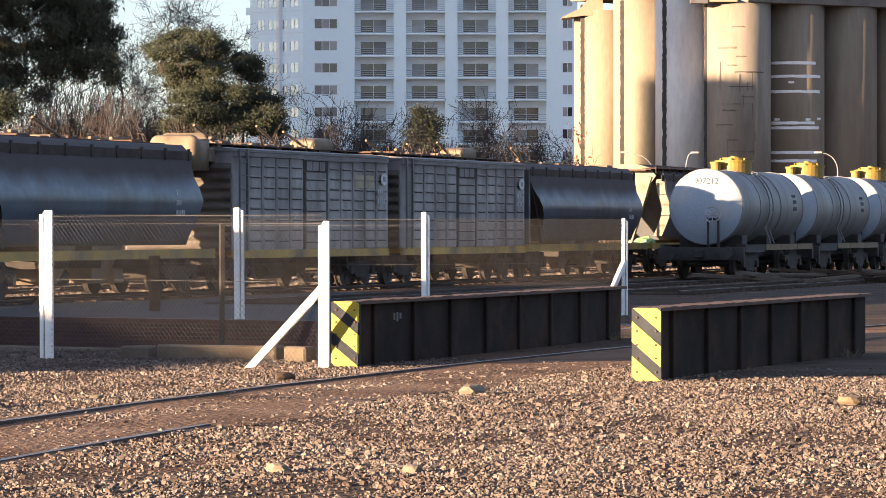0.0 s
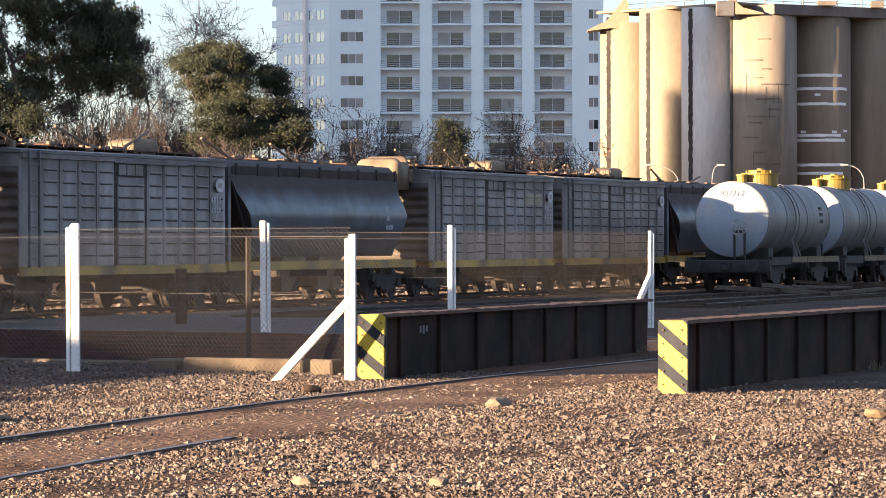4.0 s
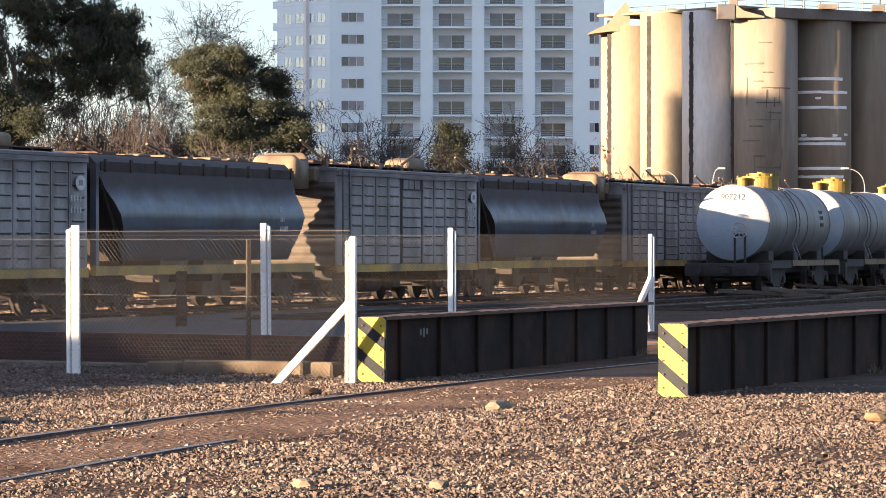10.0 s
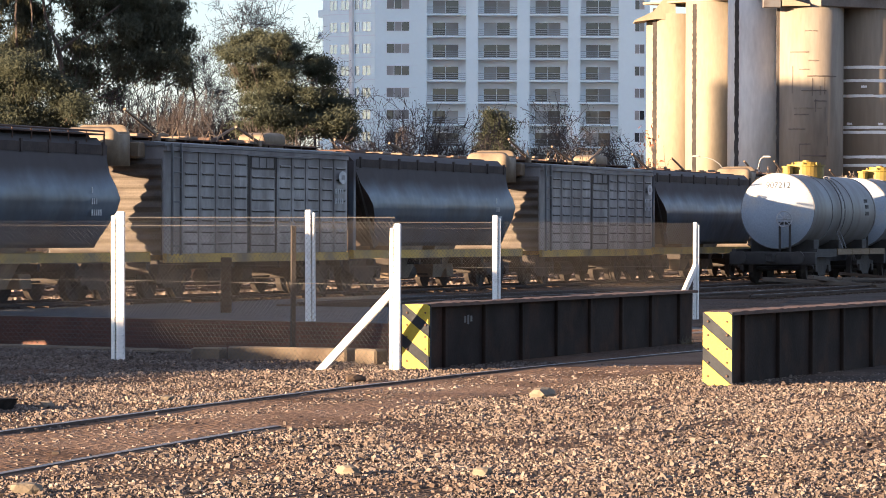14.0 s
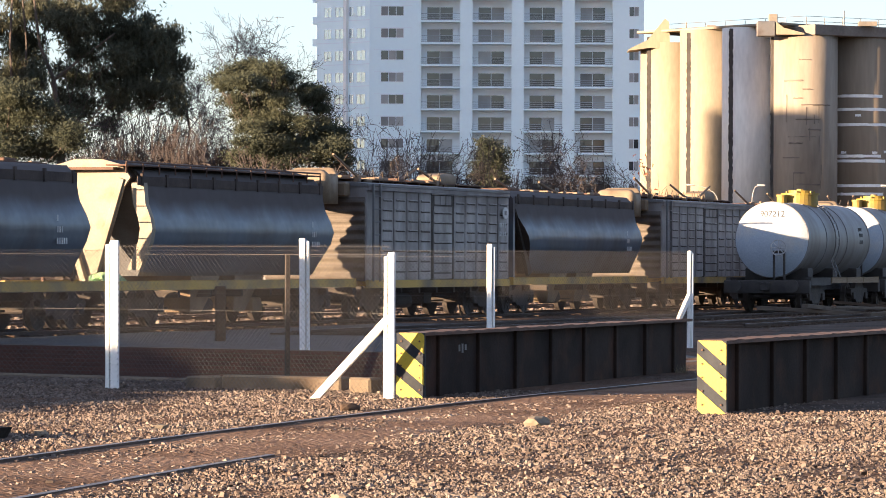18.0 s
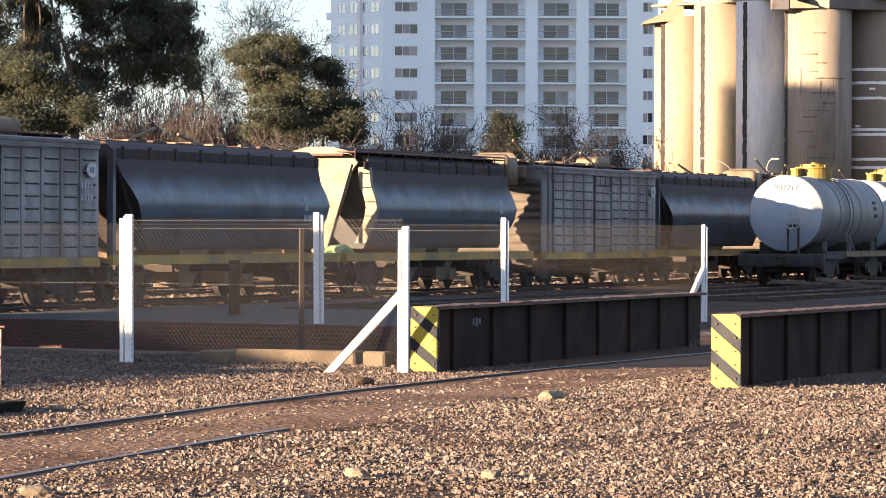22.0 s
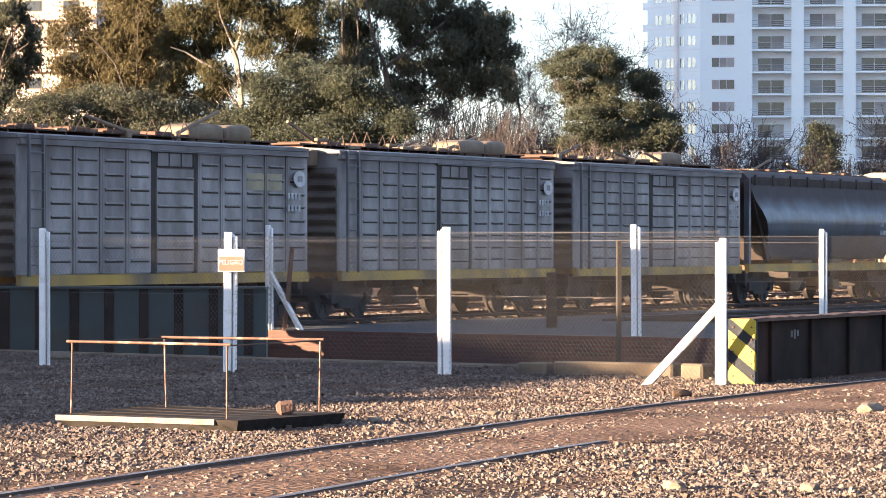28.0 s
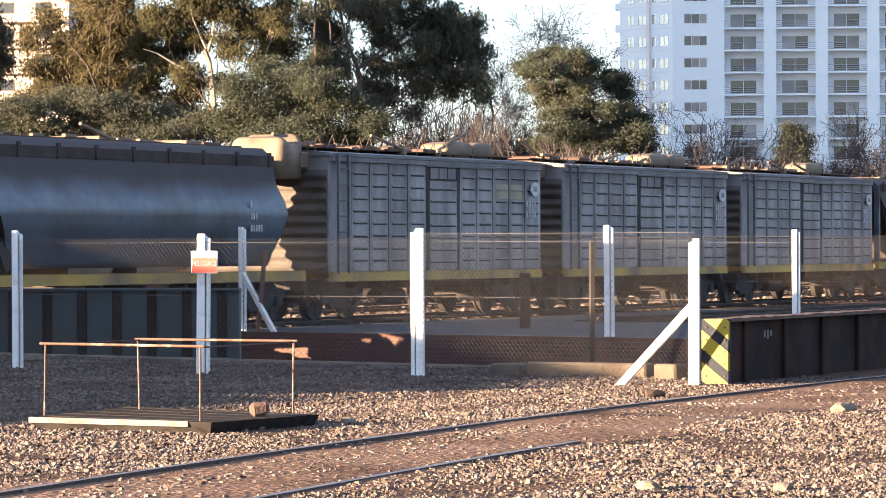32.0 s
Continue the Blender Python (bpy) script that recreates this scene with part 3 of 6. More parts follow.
def add_bogie(wagon, x, rolling=True):
    bogie = part("bogie", boxed(-0.22, 0.22, -1.0, 1.0, 0.42, 0.66, 0.03), UNDER, wagon)
    bogie.location = (x, 0, 0)
    for y in (-1.02, 1.02):
        outline = [(-1.15, 0.52), (-1.12, 0.66), (-0.62, 0.68), (-0.42, 0.86), (0.42, 0.86), (0.62, 0.68), (1.12, 0.66), (1.15, 0.52),
                   (0.95, 0.40), (0.62, 0.42), (0.40, 0.24), (-0.40, 0.24), (-0.62, 0.42), (-0.95, 0.40)]
        bm = bmesh.new()
        rings = [[bm.verts.new((px, y + d, pz)) for px, pz in outline] for d in (-0.07, 0.07)]
        k = len(outline)
        for i in range(k):
            bm.faces.new((rings[0][i], rings[0][(i + 1) % k], rings[1][(i + 1) % k], rings[1][i]))
        bm.faces.new(rings[0])
        bm.faces.new(rings[1][::-1])
        for bx in (-0.14, 0.0, 0.14):
            rod(bm, (bx, y, 0.28), (bx, y, 0.56), 0.06, 6)
        for bx in (-0.82, 0.82):
            box(bm, bx - 0.14, bx + 0.14, y - 0.13, y + 0.13, 0.33, 0.55, 0.02)
        part("side_frame", bm, UNDER, bogie)
    for wx in (-0.82, 0.82):
        if not WHEEL_MESH:
            bm = bmesh.new()
            rod(bm, (0, -1.05, 0), (0, 1.05, 0), 0.07, 8)
            for y in (-0.84, 0.84):
                rod(bm, (0, y - 0.065, 0), (0, y + 0.065, 0), 0.43, 20)
                rod(bm, (0, y - 0.09 * (1 if y > 0 else -1), 0), (0, y - 0.05 * (1 if y > 0 else -1), 0), 0.46, 20)
                rod(bm, (0, y - 0.1, 0), (0, y + 0.1, 0), 0.12, 10)
                for k in range(6):                 # ribs on the wheel's web
                    a = k * math.pi / 3
                    box(bm, 0.1, 0.36, y - 0.085, y + 0.085, -0.03, 0.03, 0, Matrix.Rotation(a, 4, "Y"))
            first = part("wheelset", bm, UNDER, bogie)
            WHEEL_MESH.append(first.data)
            wheelset = first
        else:
            wheelset = new("wheelset", WHEEL_MESH[0])
            wheelset.parent = bogie
        wheelset.location = (wx, 0, 0.43)
        if rolling:
            WHEELS.append((wheelset, wx))
    return bogie


def add_underframe(wagon, half, bogie_x, deep=0.82):
    bm = boxed(-half, half, -0.22, 0.22, 0.62, deep, 0.02)
    part("underframe", bm, UNDER, wagon)
    for x in np.linspace(-half + 0.1, half - 0.1, 9):
        part("cross_member", boxed(x - 0.06, x + 0.06, -1.3, 1.3, 0.66, deep - 0.003), UNDER, wagon)
    for side in (-1, 1):
        c = boxed(side * (half + 0.02), side * (half + 0.62), -0.10, 0.10, 0.66, 0.86, 0.02)
        box(c, side * (half + 0.45), side * (half + 0.72), -0.16, 0.16, 0.62, 0.92, 0.03)
        box(c, side * (half - 0.02), side * (half + 0.06), -1.3, 1.3, 0.55, 0.86, 0.01)
        part("coupler", c, UNDER, wagon)
    for x in (-bogie_x, bogie_x):
        add_bogie(wagon, x)
    gear = bmesh.new()
    rod(gear, (-1.6, -0.55, 0.45), (-0.4, -0.55, 0.45), 0.2, 12)
    rod(gear, (-bogie_x + 1.2, -0.3, 0.40), (bogie_x - 1.2, -0.3, 0.42), 0.025, 5)
    box(gear, 0.5, 1.1, -0.75, -0.35, 0.36, 0.66, 0.02)
    part("brake_gear", gear, UNDER, wagon)


def bars_marking(wagon, x, z, rows, y, width=0.42):
    """Worn unreadable figures as plain bars."""
    bm = bmesh.new()
    for r, count in enumerate(rows):
        for c in range(count):
            w = width / max(rows)
            x0 = x - width / 2 + c * w
            box(bm, x0, x0 + w * 0.6, y - 0.004, y + 0.004, z - r * 0.24, z - r * 0.24 + 0.13)
    return tagged(part("marking", bm, MARKING, wagon), "worn white figures", kind="stuff")


def roof_bars(wagon, spots, top, rng):
    """Hatch levers thrown up at a slant, each on its bracket."""
    for x in spots:
        a = rng.uniform(0.12, 0.30)
        length = rng.uniform(1.1, 1.9)
        y = rng.uniform(-0.7, -0.3)
        way = -1 if rng.random() < 0.7 else 1
        bm = boxed(x - 0.09, x + 0.09, y - 0.08, y + 0.08, top - 0.14, top + 0.03, 0.02)
        rod(bm, (x, y, top), (x + way * length * math.cos(a), y, top + length * math.sin(a)), 0.042, 6, 0.034)
        part("lever", bm, HATCH_TAN, wagon, "dusty slanting hatch lever")


HANDLE_MESH = []


def roof_clutter(wagon, x0, x1, top, rng, step=0.6, handles=True):
    """Low hatch rims and straps along the roof, and a row of bent-wire handles."""
    for x in np.arange(x0 + 0.2, x1, 0.66):
        if not handles or rng.random() < 0.18:
            continue
        if HANDLE_MESH:
            ob = new("handle", HANDLE_MESH[0])
            ob.parent = wagon
        else:
            bm = bmesh.new()
            rod(bm, (0, 0, -0.05), (0.30, 0, 0.22), 0.012, 4)
            rod(bm, (0.29, 0, 0.22), (0.46, 0, -0.05), 0.012, 4)
            ob = part("handle", bm, HATCH_TAN, wagon)
            HANDLE_MESH.append(ob.data)
        ob.matrix_basis = pose(x + rng.uniform(-0.08, 0.08), -0.7, top, 0, rng.uniform(-14, 10), 0)
    x = x0
    while x < x1:
        bm = bmesh.new()
        pick = rng.random()
        y = rng.uniform(-0.75, -0.45)
        if pick < 0.6:
            w = rng.uniform(0.3, 0.6)
            box(bm, x, x + w, y, y + 0.09, top - 0.03, top + 0.035, 0.01, Matrix.Rotation(rng.uniform(-0.02, 0.02), 4, "Y"))
            part("strap", bm, HATCH_TAN, wagon)
        else:
            w = rng.uniform(0.5, 0.8)
            box(bm, x, x + w, y + 0.05, 0.6, top - 0.05, top + 0.05, 0.02)
            part("hatch", bm, HATCH_TAN if rng.random() < 0.5 else RUST_DARK, wagon)
            x += w * 0.6
        x += step * rng.uniform(0.7, 1.3)


def hood(x0, x1, y0, y1, z0, z1, soft=0.16):
    """A box-shaped sheet-metal hood with soft corners."""
    bm = boxed(x0, x1, y0, y1, z0, z1)
    bmesh.ops.subdivide_edges(bm, edges=[e for e in bm.edges if abs(e.verts[0].co.x - e.verts[1].co.x) > 0.5], cuts=3)
    for v in bm.verts:                       # slightly sagging top
        if v.co.z > (z0 + z1) / 2:
            t = (v.co.x - x0) / (x1 - x0)
            v.co.z -= (z1 - z0) * (0.10 * (1 - t) + 0.12 * abs(2 * t - 1) ** 2)
    sharp = [e for e in bm.edges if len(e.link_faces) == 2 and e.calc_face_angle(0) > 0.6 and max(v.co.z for v in e.verts) > (z0 + z1) / 2]
    bmesh.ops.bevel(bm, geom=sharp, offset=min(soft, (z1 - z0) * 0.45), segments=4, affect="EDGES", profile=0.5)
    return bm


BOX_HALF, BOX_TOP, BOX_FLOOR = 5.65, 3.48, 0.98


LOUVRES = {}


def louvre(name, length, parent, x, y, z):
    """A pressed louvre: a lip over a narrow strip coloured dark for its shaded slot, on the near side of a wagon."""
    key = (name, round(length, 2))
    if key not in LOUVRES:
        lip = 0.032 if name == "louvre" else 0.03
        bm = extrude_profile(bmesh.new(), [(0.004, -0.03), (-0.0075, -0.03), (-0.0075, 0), (-lip, 0), (-lip, 0.02), (-0.004, 0.03), (0.004, 0.03)], 0, length)
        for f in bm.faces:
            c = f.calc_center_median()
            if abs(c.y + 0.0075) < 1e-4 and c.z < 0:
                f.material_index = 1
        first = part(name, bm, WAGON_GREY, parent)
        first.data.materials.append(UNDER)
        LOUVRES[key] = first.data
        ob = first
    else:
        ob = new(name, LOUVRES[key])
        ob.parent = parent
    ob.location = (x, y, z)
    return ob


def build_boxcar(m, label, seed, hoods=2):
    rng = random.Random(seed)
    w = thing("boxcar", m, label, "boxcar", "wagons of the moving freight train")
    half = BOX_HALF
    part("body", boxed(-half, half, -1.40, 1.40, BOX_FLOOR, BOX_TOP - 0.02, 0.02), WAGON_GREY, w)
    roof = [(-1.45, BOX_TOP - 0.06), (-1.45, BOX_TOP), (-1.0, BOX_TOP + 0.05), (-0.45, BOX_TOP + 0.08), (0.45, BOX_TOP + 0.08), (1.0, BOX_TOP + 0.05), (1.45, BOX_TOP), (1.45, BOX_TOP - 0.06)]
    part("roof", extrude_profile(bmesh.new(), roof, -half - 0.05, half + 0.05), WAGON_DARK, w, "sooty shallow arched roof")
    for y in (-1, 1):
        sill = boxed(-half, half, y * 1.39, y * 1.47, BOX_FLOOR - 0.17, BOX_FLOOR + 0.03, 0.008)
        part("side_sill", sill, SILL_YELLOW, w, "faded yellow side sill")
        part("top_rail", boxed(-half, half, y * 1.40, y * 1.465, BOX_TOP - 0.17, BOX_TOP - 0.065, 0.01), WAGON_GREY, w)
        cols = [(-4.72 + i * 0.97, -4.72 + (i + 1) * 0.97) for i in range(4)] + [(0.98 + i * 0.93, 0.98 + (i + 1) * 0.93) for i in range(5)]
        for c0, c1 in cols:
            if y > 0 and (cols.index((c0, c1)) % 3):
                continue
            bm = boxed(c0 + 0.07, c1 + 0.05, y * 1.40, y * 1.418, BOX_FLOOR + 0.05, BOX_TOP - 0.18, 0.004)
            box(bm, c0 + 0.0, c0 + 0.08, y * 1.40, y * 1.432, BOX_FLOOR + 0.05, BOX_TOP - 0.18, 0.008)
            panel = part("side_panel", bm, WAGON_GREY, w)
            if y < 0:
                for z in np.arange(BOX_FLOOR + 0.26, BOX_TOP - 0.25, 0.262):
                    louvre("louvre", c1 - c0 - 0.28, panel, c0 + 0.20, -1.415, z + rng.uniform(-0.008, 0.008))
        # sliding door with long ribs and three upright slots over it
        d = boxed(-0.66, 0.80, y * 1.41, y * 1.44, BOX_FLOOR + 0.06, BOX_TOP - 0.5, 0.01)
        door = part("door", d, WAGON_GREY, w, "ribbed grey sliding door")
        if y < 0:
            for z in np.arange(BOX_FLOOR + 0.22, BOX_TOP - 0.56, 0.265):
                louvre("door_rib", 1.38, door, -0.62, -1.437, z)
        part("door_rail", boxed(-0.9, 3.2, y * 1.43, y * 1.47, BOX_TOP - 0.2, BOX_TOP - 0.175), WAGON_DARK, w)
        f = boxed(-0.83, -0.68, y * 1.40, y * 1.425, BOX_FLOOR + 0.02, BOX_TOP - 0.2)
        box(f, 0.82, 0.95, y * 1.40, y * 1.425, BOX_FLOOR + 0.02, BOX_TOP - 0.2)
        box(f, -0.72, 0.86, y * 1.40, y * 1.422, BOX_TOP - 0.49, BOX_TOP - 0.19)
        part("door_frame", f, UNDER, w)
        for x0 in (-0.62, -0.15, 0.32):
            part("vent_panel", boxed(x0, x0 + 0.42, y * 1.42, y * 1.44, BOX_TOP - 0.46, BOX_TOP - 0.22, 0.006), WAGON_GREY, w)
        lad = bmesh.new()
        for x in (-5.4, -4.9):
            box(lad, x - 0.025, x + 0.025, y * 1.47, y * 1.52, BOX_FLOOR, BOX_TOP)
        for z in np.arange(BOX_FLOOR + 0.2, BOX_TOP, 0.33):
            rod(lad, (-5.4, y * 1.50, z), (-4.9, y * 1.50, z), 0.016, 5)
        part("ladder", lad, WAGON_DARK, w)
    for side in (-1, 1):
        bm = bmesh.new()
        n = 9
        outline = []
        z0, z1 = BOX_FLOOR, BOX_TOP - 0.35
        for i in range(n * 6 + 1):
            z = z0 + (z1 - z0) * i / (n * 6)
            outline.append((side * (half + 0.01 + 0.075 * (0.5 - 0.5 * math.cos(2 * math.pi * i / 6))), z))
        a = [bm.verts.new((x, -1.36, z)) for x, z in outline]
        b = [bm.verts.new((x, 1.36, z)) for x, z in outline]
        back = [bm.verts.new((side * (half - 0.03), y, z)) for y in (-1.36, 1.36) for z in (z0, z1)]
        for i in range(len(a) - 1):
            bm.faces.new((a[i], a[i + 1], b[i + 1], b[i]))
        bm.faces.new(a + [back[1], back[0]])
        bm.faces.new(b + [back[3], back[2]])
        part("end_wall", bm, END_BROWN, w, "brown-grey corrugated end wall")
        top = boxed(min(side * half, side * (half + 0.34)), max(side * half, side * (half + 0.34)), -0.95, 0.55, BOX_TOP - 0.33, BOX_TOP + 0.02, 0.03)
        part("end_platform", top, CREAM, w, "dusty cream box at the roof end")
    walk_board = boxed(-half - 0.2, half + 0.2, -0.62, 0.32, BOX_TOP + 0.13, BOX_TOP + 0.16)
    for x in np.linspace(-half, half, 12):
        box(walk_board, x - 0.03, x + 0.03, -0.6, 0.3, BOX_TOP + 0.04, BOX_TOP + 0.13)
    part("running_board", walk_board, RUST_DARK, w)
    roof_bars(w, [-4.6 + rng.uniform(-0.3, 0.3), -0.3 + rng.uniform(-0.5, 0.5), 1.9 + rng.uniform(-0.2, 0.2)], BOX_TOP + 0.2, rng)
    roof_clutter(w, -5.2, 2.0, BOX_TOP + 0.18, rng)
    if hoods:
        part("roof_hood", hood(2.3, 3.75, -0.55, 0.15, BOX_TOP + 0.05, BOX_TOP + 0.47, 0.09), CREAM, w, "dusty tan sheet hood", True)
        if hoods > 1:
            part("roof_hood", hood(3.85, 4.95, -0.55, 0.15, BOX_TOP + 0.05, BOX_TOP + 0.48, 0.09), CREAM, w, "dusty tan sheet hood", True)
    if seed % 3 == 1:
        part("patch", boxed(3.0, 4.55, -1.424, -1.416, 2.62, 2.95), YELLOWED, w, "yellowed repainted patch")
    # round badge and figures near the leading end
    bm = bmesh.new()
    rod(bm, (5.2, -1.495, 2.86), (5.2, -1.485, 2.86), 0.19, 20)
    for v in bm.verts:                       # oval
        v.co.x, v.co.z = 5.2 + (v.co.x - 5.2) * 1.4, 2.86 + (v.co.z - 2.86) * 0.84
    badge = part("badge", bm, BADGE_WHITE, w, "worn white round badge")
    bm = bmesh.new()
    for i in range(3):
        box(bm, 5.10 + i * 0.075, 5.15 + i * 0.075, -1.503, -1.497, 2.80, 2.92)
    part("badge_mark", bm, WAGON_GREY, badge)
    bars_marking(w, 4.98, 2.45, [4, 4], -1.49, 0.62)
    add_underframe(w, half, 4.5)
    return w


# cross-section of the hopper body, near half, from the roof downwards
HOP = [(1.02, 3.52), (1.24, 3.30), (1.26, 3.18), (1.30, 2.75), (1.42, 2.45), (1.47, 2.20), (1.42, 1.90), (1.28, 1.55), (1.10, 1.15)]


def build_hopper(m, label, seed, cream_end=False, half=6.85, hooded=True):
    rng = random.Random(seed)
    w = thing("hopper_wagon", m, label, "hopper wagon", "wagons of the moving freight train")
    # body: sheets follow the bulging section; the rear end leans in
    bm = bmesh.new()
    front, n = 5.30 if cream_end else 5.5, 26
    rear = half - 1.0 if cream_end else half      # where the body ends behind
    rings = []
    dense = []
    for (ya, za), (yb, zb) in zip(HOP, HOP[1:]):
        for k in range(3):
            t = k / 3
            dense.append((ya + (yb - ya) * t, za + (zb - za) * t))
    dense.append(HOP[-1])
    rear_at = (lambda z: -rear + 0.95) if cream_end else (lambda z: -half + 0.40 + max(0.0, (3.15 - z)) * 0.85)
    front_at = lambda z: front + 0.26 * max(0.0, 1 - abs(z - 2.2) / 0.8) - max(0.0, (1.9 - z)) * (0.4 if cream_end else -0.06)
    for sgn in (-1, 1):
        for i in range(n + 1):
            t = i / n
            rings.append([bm.verts.new((rear_at(z) + (front_at(z) - rear_at(z)) * t, sgn * y, z)) for y, z in dense])
    k = len(dense)
    for sgn in (0, 1):
        base = sgn * (n + 1)
        for a, b in zip(rings[base:base + n], rings[base + 1:base + n + 1]):
            for i in range(k - 1):
                bm.faces.new((a[i], a[i + 1], b[i + 1], b[i]))
    for i in range(n):
        bm.faces.new((rings[i][0], rings[i + 1][0], rings[n + 2 + i][0], rings[n + 1 + i][0]))
        bm.faces.new((rings[i][-1], rings[i + 1][-1], rings[n + 2 + i][-1], rings[n + 1 + i][-1]))
    part("body", bm, HOPPER_PAINT, w, smooth=True)
    for side, base, mat in ((-1, 0, WAGON_DARK if cream_end else HOPPER_TOP), (1, n, WAGON_DARK)):
        e = bmesh.new()
        at = front_at if side > 0 else (lambda z: -rear + 1.1 + max(0.0, 3.2 - z) * 0.5) if cream_end else rear_at
        left = [e.verts.new((at(z) + side * 0.01, -y, z)) for y, z in dense]
        right = [e.verts.new((at(z) + side * 0.01, y, z)) for y, z in dense]
        for i in range(k - 1):
            e.faces.new((left[i], left[i + 1], right[i + 1], right[i]))
        part("end_sheet", e, mat, w, "", True)
    top = boxed(-rear + 0.55, front, -1.275, -1.255, 3.16, 3.36)
    for x in np.linspace(-rear + 0.8, front - 0.2, 9):
        box(top, x - 0.05, x + 0.05, -1.30, -1.25, 3.14, 3.42)
    part("top_band", top, HOPPER_TOP, w, "dusty dark band along the roof edge")
    deck = boxed(-rear + 0.4, front - 0.4, -0.75, 0.75, 3.5, 3.56)
    if cream_end:
        for x in np.linspace(-rear + 0.1, front, 14):
            rod(deck, (x, -1.2, 3.42), (x, -1.2, 3.66), 0.02, 4)
        rod(deck, (-rear + 0.1, -1.2, 3.66), (front, -1.2, 3.66), 0.022, 5)
        box(deck, -rear + 0.1, front, -1.2, -0.7, 3.58, 3.61)
    part("roof_walk", deck, RUST_DARK, w)
    if not cream_end:
        roof_bars(w, [-4.4 + rng.uniform(-0.5, 0.5), -0.8 + rng.uniform(-0.8, 0.8)], 3.58, rng)
        roof_clutter(w, -5.6, 4.4, 3.58, rng, 0.75, False)
    if hooded:
        part("end_hood", hood(front + 1.2, front + 2.2, -0.9, 0.4, 2.95, 3.93, 0.22), CREAM, w, "dusty tan rounded hood over the end", True)
    for y in (-1, 1):
        part("side_sill", boxed(-half + 0.1, half - 0.1, y * 1.24, y * 1.36, 0.84, 1.05, 0.01), SILL_YELLOW, w, "faded yellow side sill")
        if not cream_end:
            part("corner_post", boxed(-half + 0.14, -half + 0.3, y * 1.2, y * 1.34, 1.0, 3.3), HOPPER_PAINT, w)
        if cream_end:
            # flange that follows the bulging section, lit on its rear edge
            g = bmesh.new()
            rows = [(yy, zz) for yy, zz in dense if 1.2 < zz < 3.25]
            quads = [[g.verts.new((-rear + 0.98 + dx, y * (yy + dy), zz)) for dx, dy in ((-0.16, 0.04), (0.04, 0.04), (0.04, -0.26), (-0.16, -0.26))] for yy, zz in rows]
            for a, b in zip(quads, quads[1:]):
                for i in range(4):
                    g.faces.new((a[i], a[(i + 1) % 4], b[(i + 1) % 4], b[i]))
            g.faces.new(quads[0])
            g.faces.new(quads[-1][::-1])
            part("end_flange", g, PALE_CREAM, w, "dusty cream curved end flange")
            b = boxed(-rear + 0.62, -rear + 0.78, -0.07, 0.07, 0, 2.42, 0.01, Matrix.Translation((0.05, y * 0.10, 1.0)) @ Matrix.Rotation(-y * 0.30, 4, "X"))
            part("end_brace", b, PALE_CREAM, w, "dusty cream leaning end brace")
        else:
            g = bmesh.new()
            a = [(-half + 0.42, 3.1), (-half + 0.62, 3.1), (-half + 2.1, 1.2), (-half + 1.8, 1.08)]
            rr = [[g.verts.new((x, y * (1.22 + d), z)) for x, z in a] for d in (-0.05, 0.05)]
            for i in range(4):
                g.faces.new((rr[0][i], rr[0][(i + 1) % 4], rr[1][(i + 1) % 4], rr[1][i]))
            g.faces.new(rr[0])
            g.faces.new(rr[1][::-1])
            part("end_brace", g, UNDER, w)
    if cream_end:
        # shield-shaped rear bulkhead under an arched roof end
        shield = [(-0.86, 3.12), (-1.02, 3.34), (-0.8, 3.62), (-0.35, 3.74), (0.35, 3.74), (0.8, 3.62), (1.02, 3.34), (0.86, 3.12), (0.20, 1.15), (-0.20, 1.15)]
        b = bmesh.new()
        ring = [[b.verts.new((-rear + 0.72 + dx + 0.10 * max(0, 3.1 - z) / 1.9, yy, z)) for yy, z in shield] for dx in (0, 0.08)]
        n_s = len(shield)
        for i in range(n_s):
            b.faces.new((ring[0][i], ring[0][(i + 1) % n_s], ring[1][(i + 1) % n_s], ring[1][i]))
        b.faces.new(ring[0])
        b.faces.new(ring[1][::-1])
        part("end_bulkhead", b, PALE_CREAM, w, "dusty cream shield-shaped end sheet")
        arch = [(yy, z) for yy, z in shield if z > 3.1]
        part("roof_arch", extrude_profile(bmesh.new(), arch, -rear + 0.81, front), HOPPER_TOP, w)
        bag = bmesh.new()
        bmesh.ops.create_icosphere(bag, subdivisions=3, radius=0.34)
        for v in bag.verts:
            v.co = Vector((v.co.x * 0.9, v.co.y * 1.1, v.co.z * 0.62)) * (1 + 0.4 * noise.noise(v.co * 6 + Vector((seed, 0, 0))))
            v.co += Vector((-half + 1.15, -0.75, 1.05))
        part("plastic_sheet", bag, GREEN_BAG, w, "crumpled green plastic sheet")
    end = bmesh.new()
    for y in (-0.35, 0.35):
        box(end, -half + 0.1, -half + 0.16, y - 0.03, y + 0.03, 0.85, 3.4)
    for z in np.arange(1.2, 3.4, 0.36):
        rod(end, (-half + 0.13, -0.35, z), (-half + 0.13, 0.35, z), 0.014, 5)
    part("end_ladder", end, CREAM if not cream_end else RUST_DARK, w, "end posts and rungs")
    for x in (-1.7, 0.9):
        c = bmesh.new()
        for sgn in (-1, 1):
            q = [(x - 0.85, sgn * 1.1, 1.15), (x + 0.85, sgn * 1.1, 1.15), (x + 0.34, sgn * 0.85, 0.30), (x - 0.34, sgn * 0.85, 0.30)]
            vs = [c.verts.new(p) for p in q]
            if sgn < 0:
                first = vs
            else:
                for i in range(4):
                    c.faces.new((first[i], first[(i + 1) % 4], vs[(i + 1) % 4], vs[i]))
                c.faces.new(first)
                c.faces.new(vs[::-1])
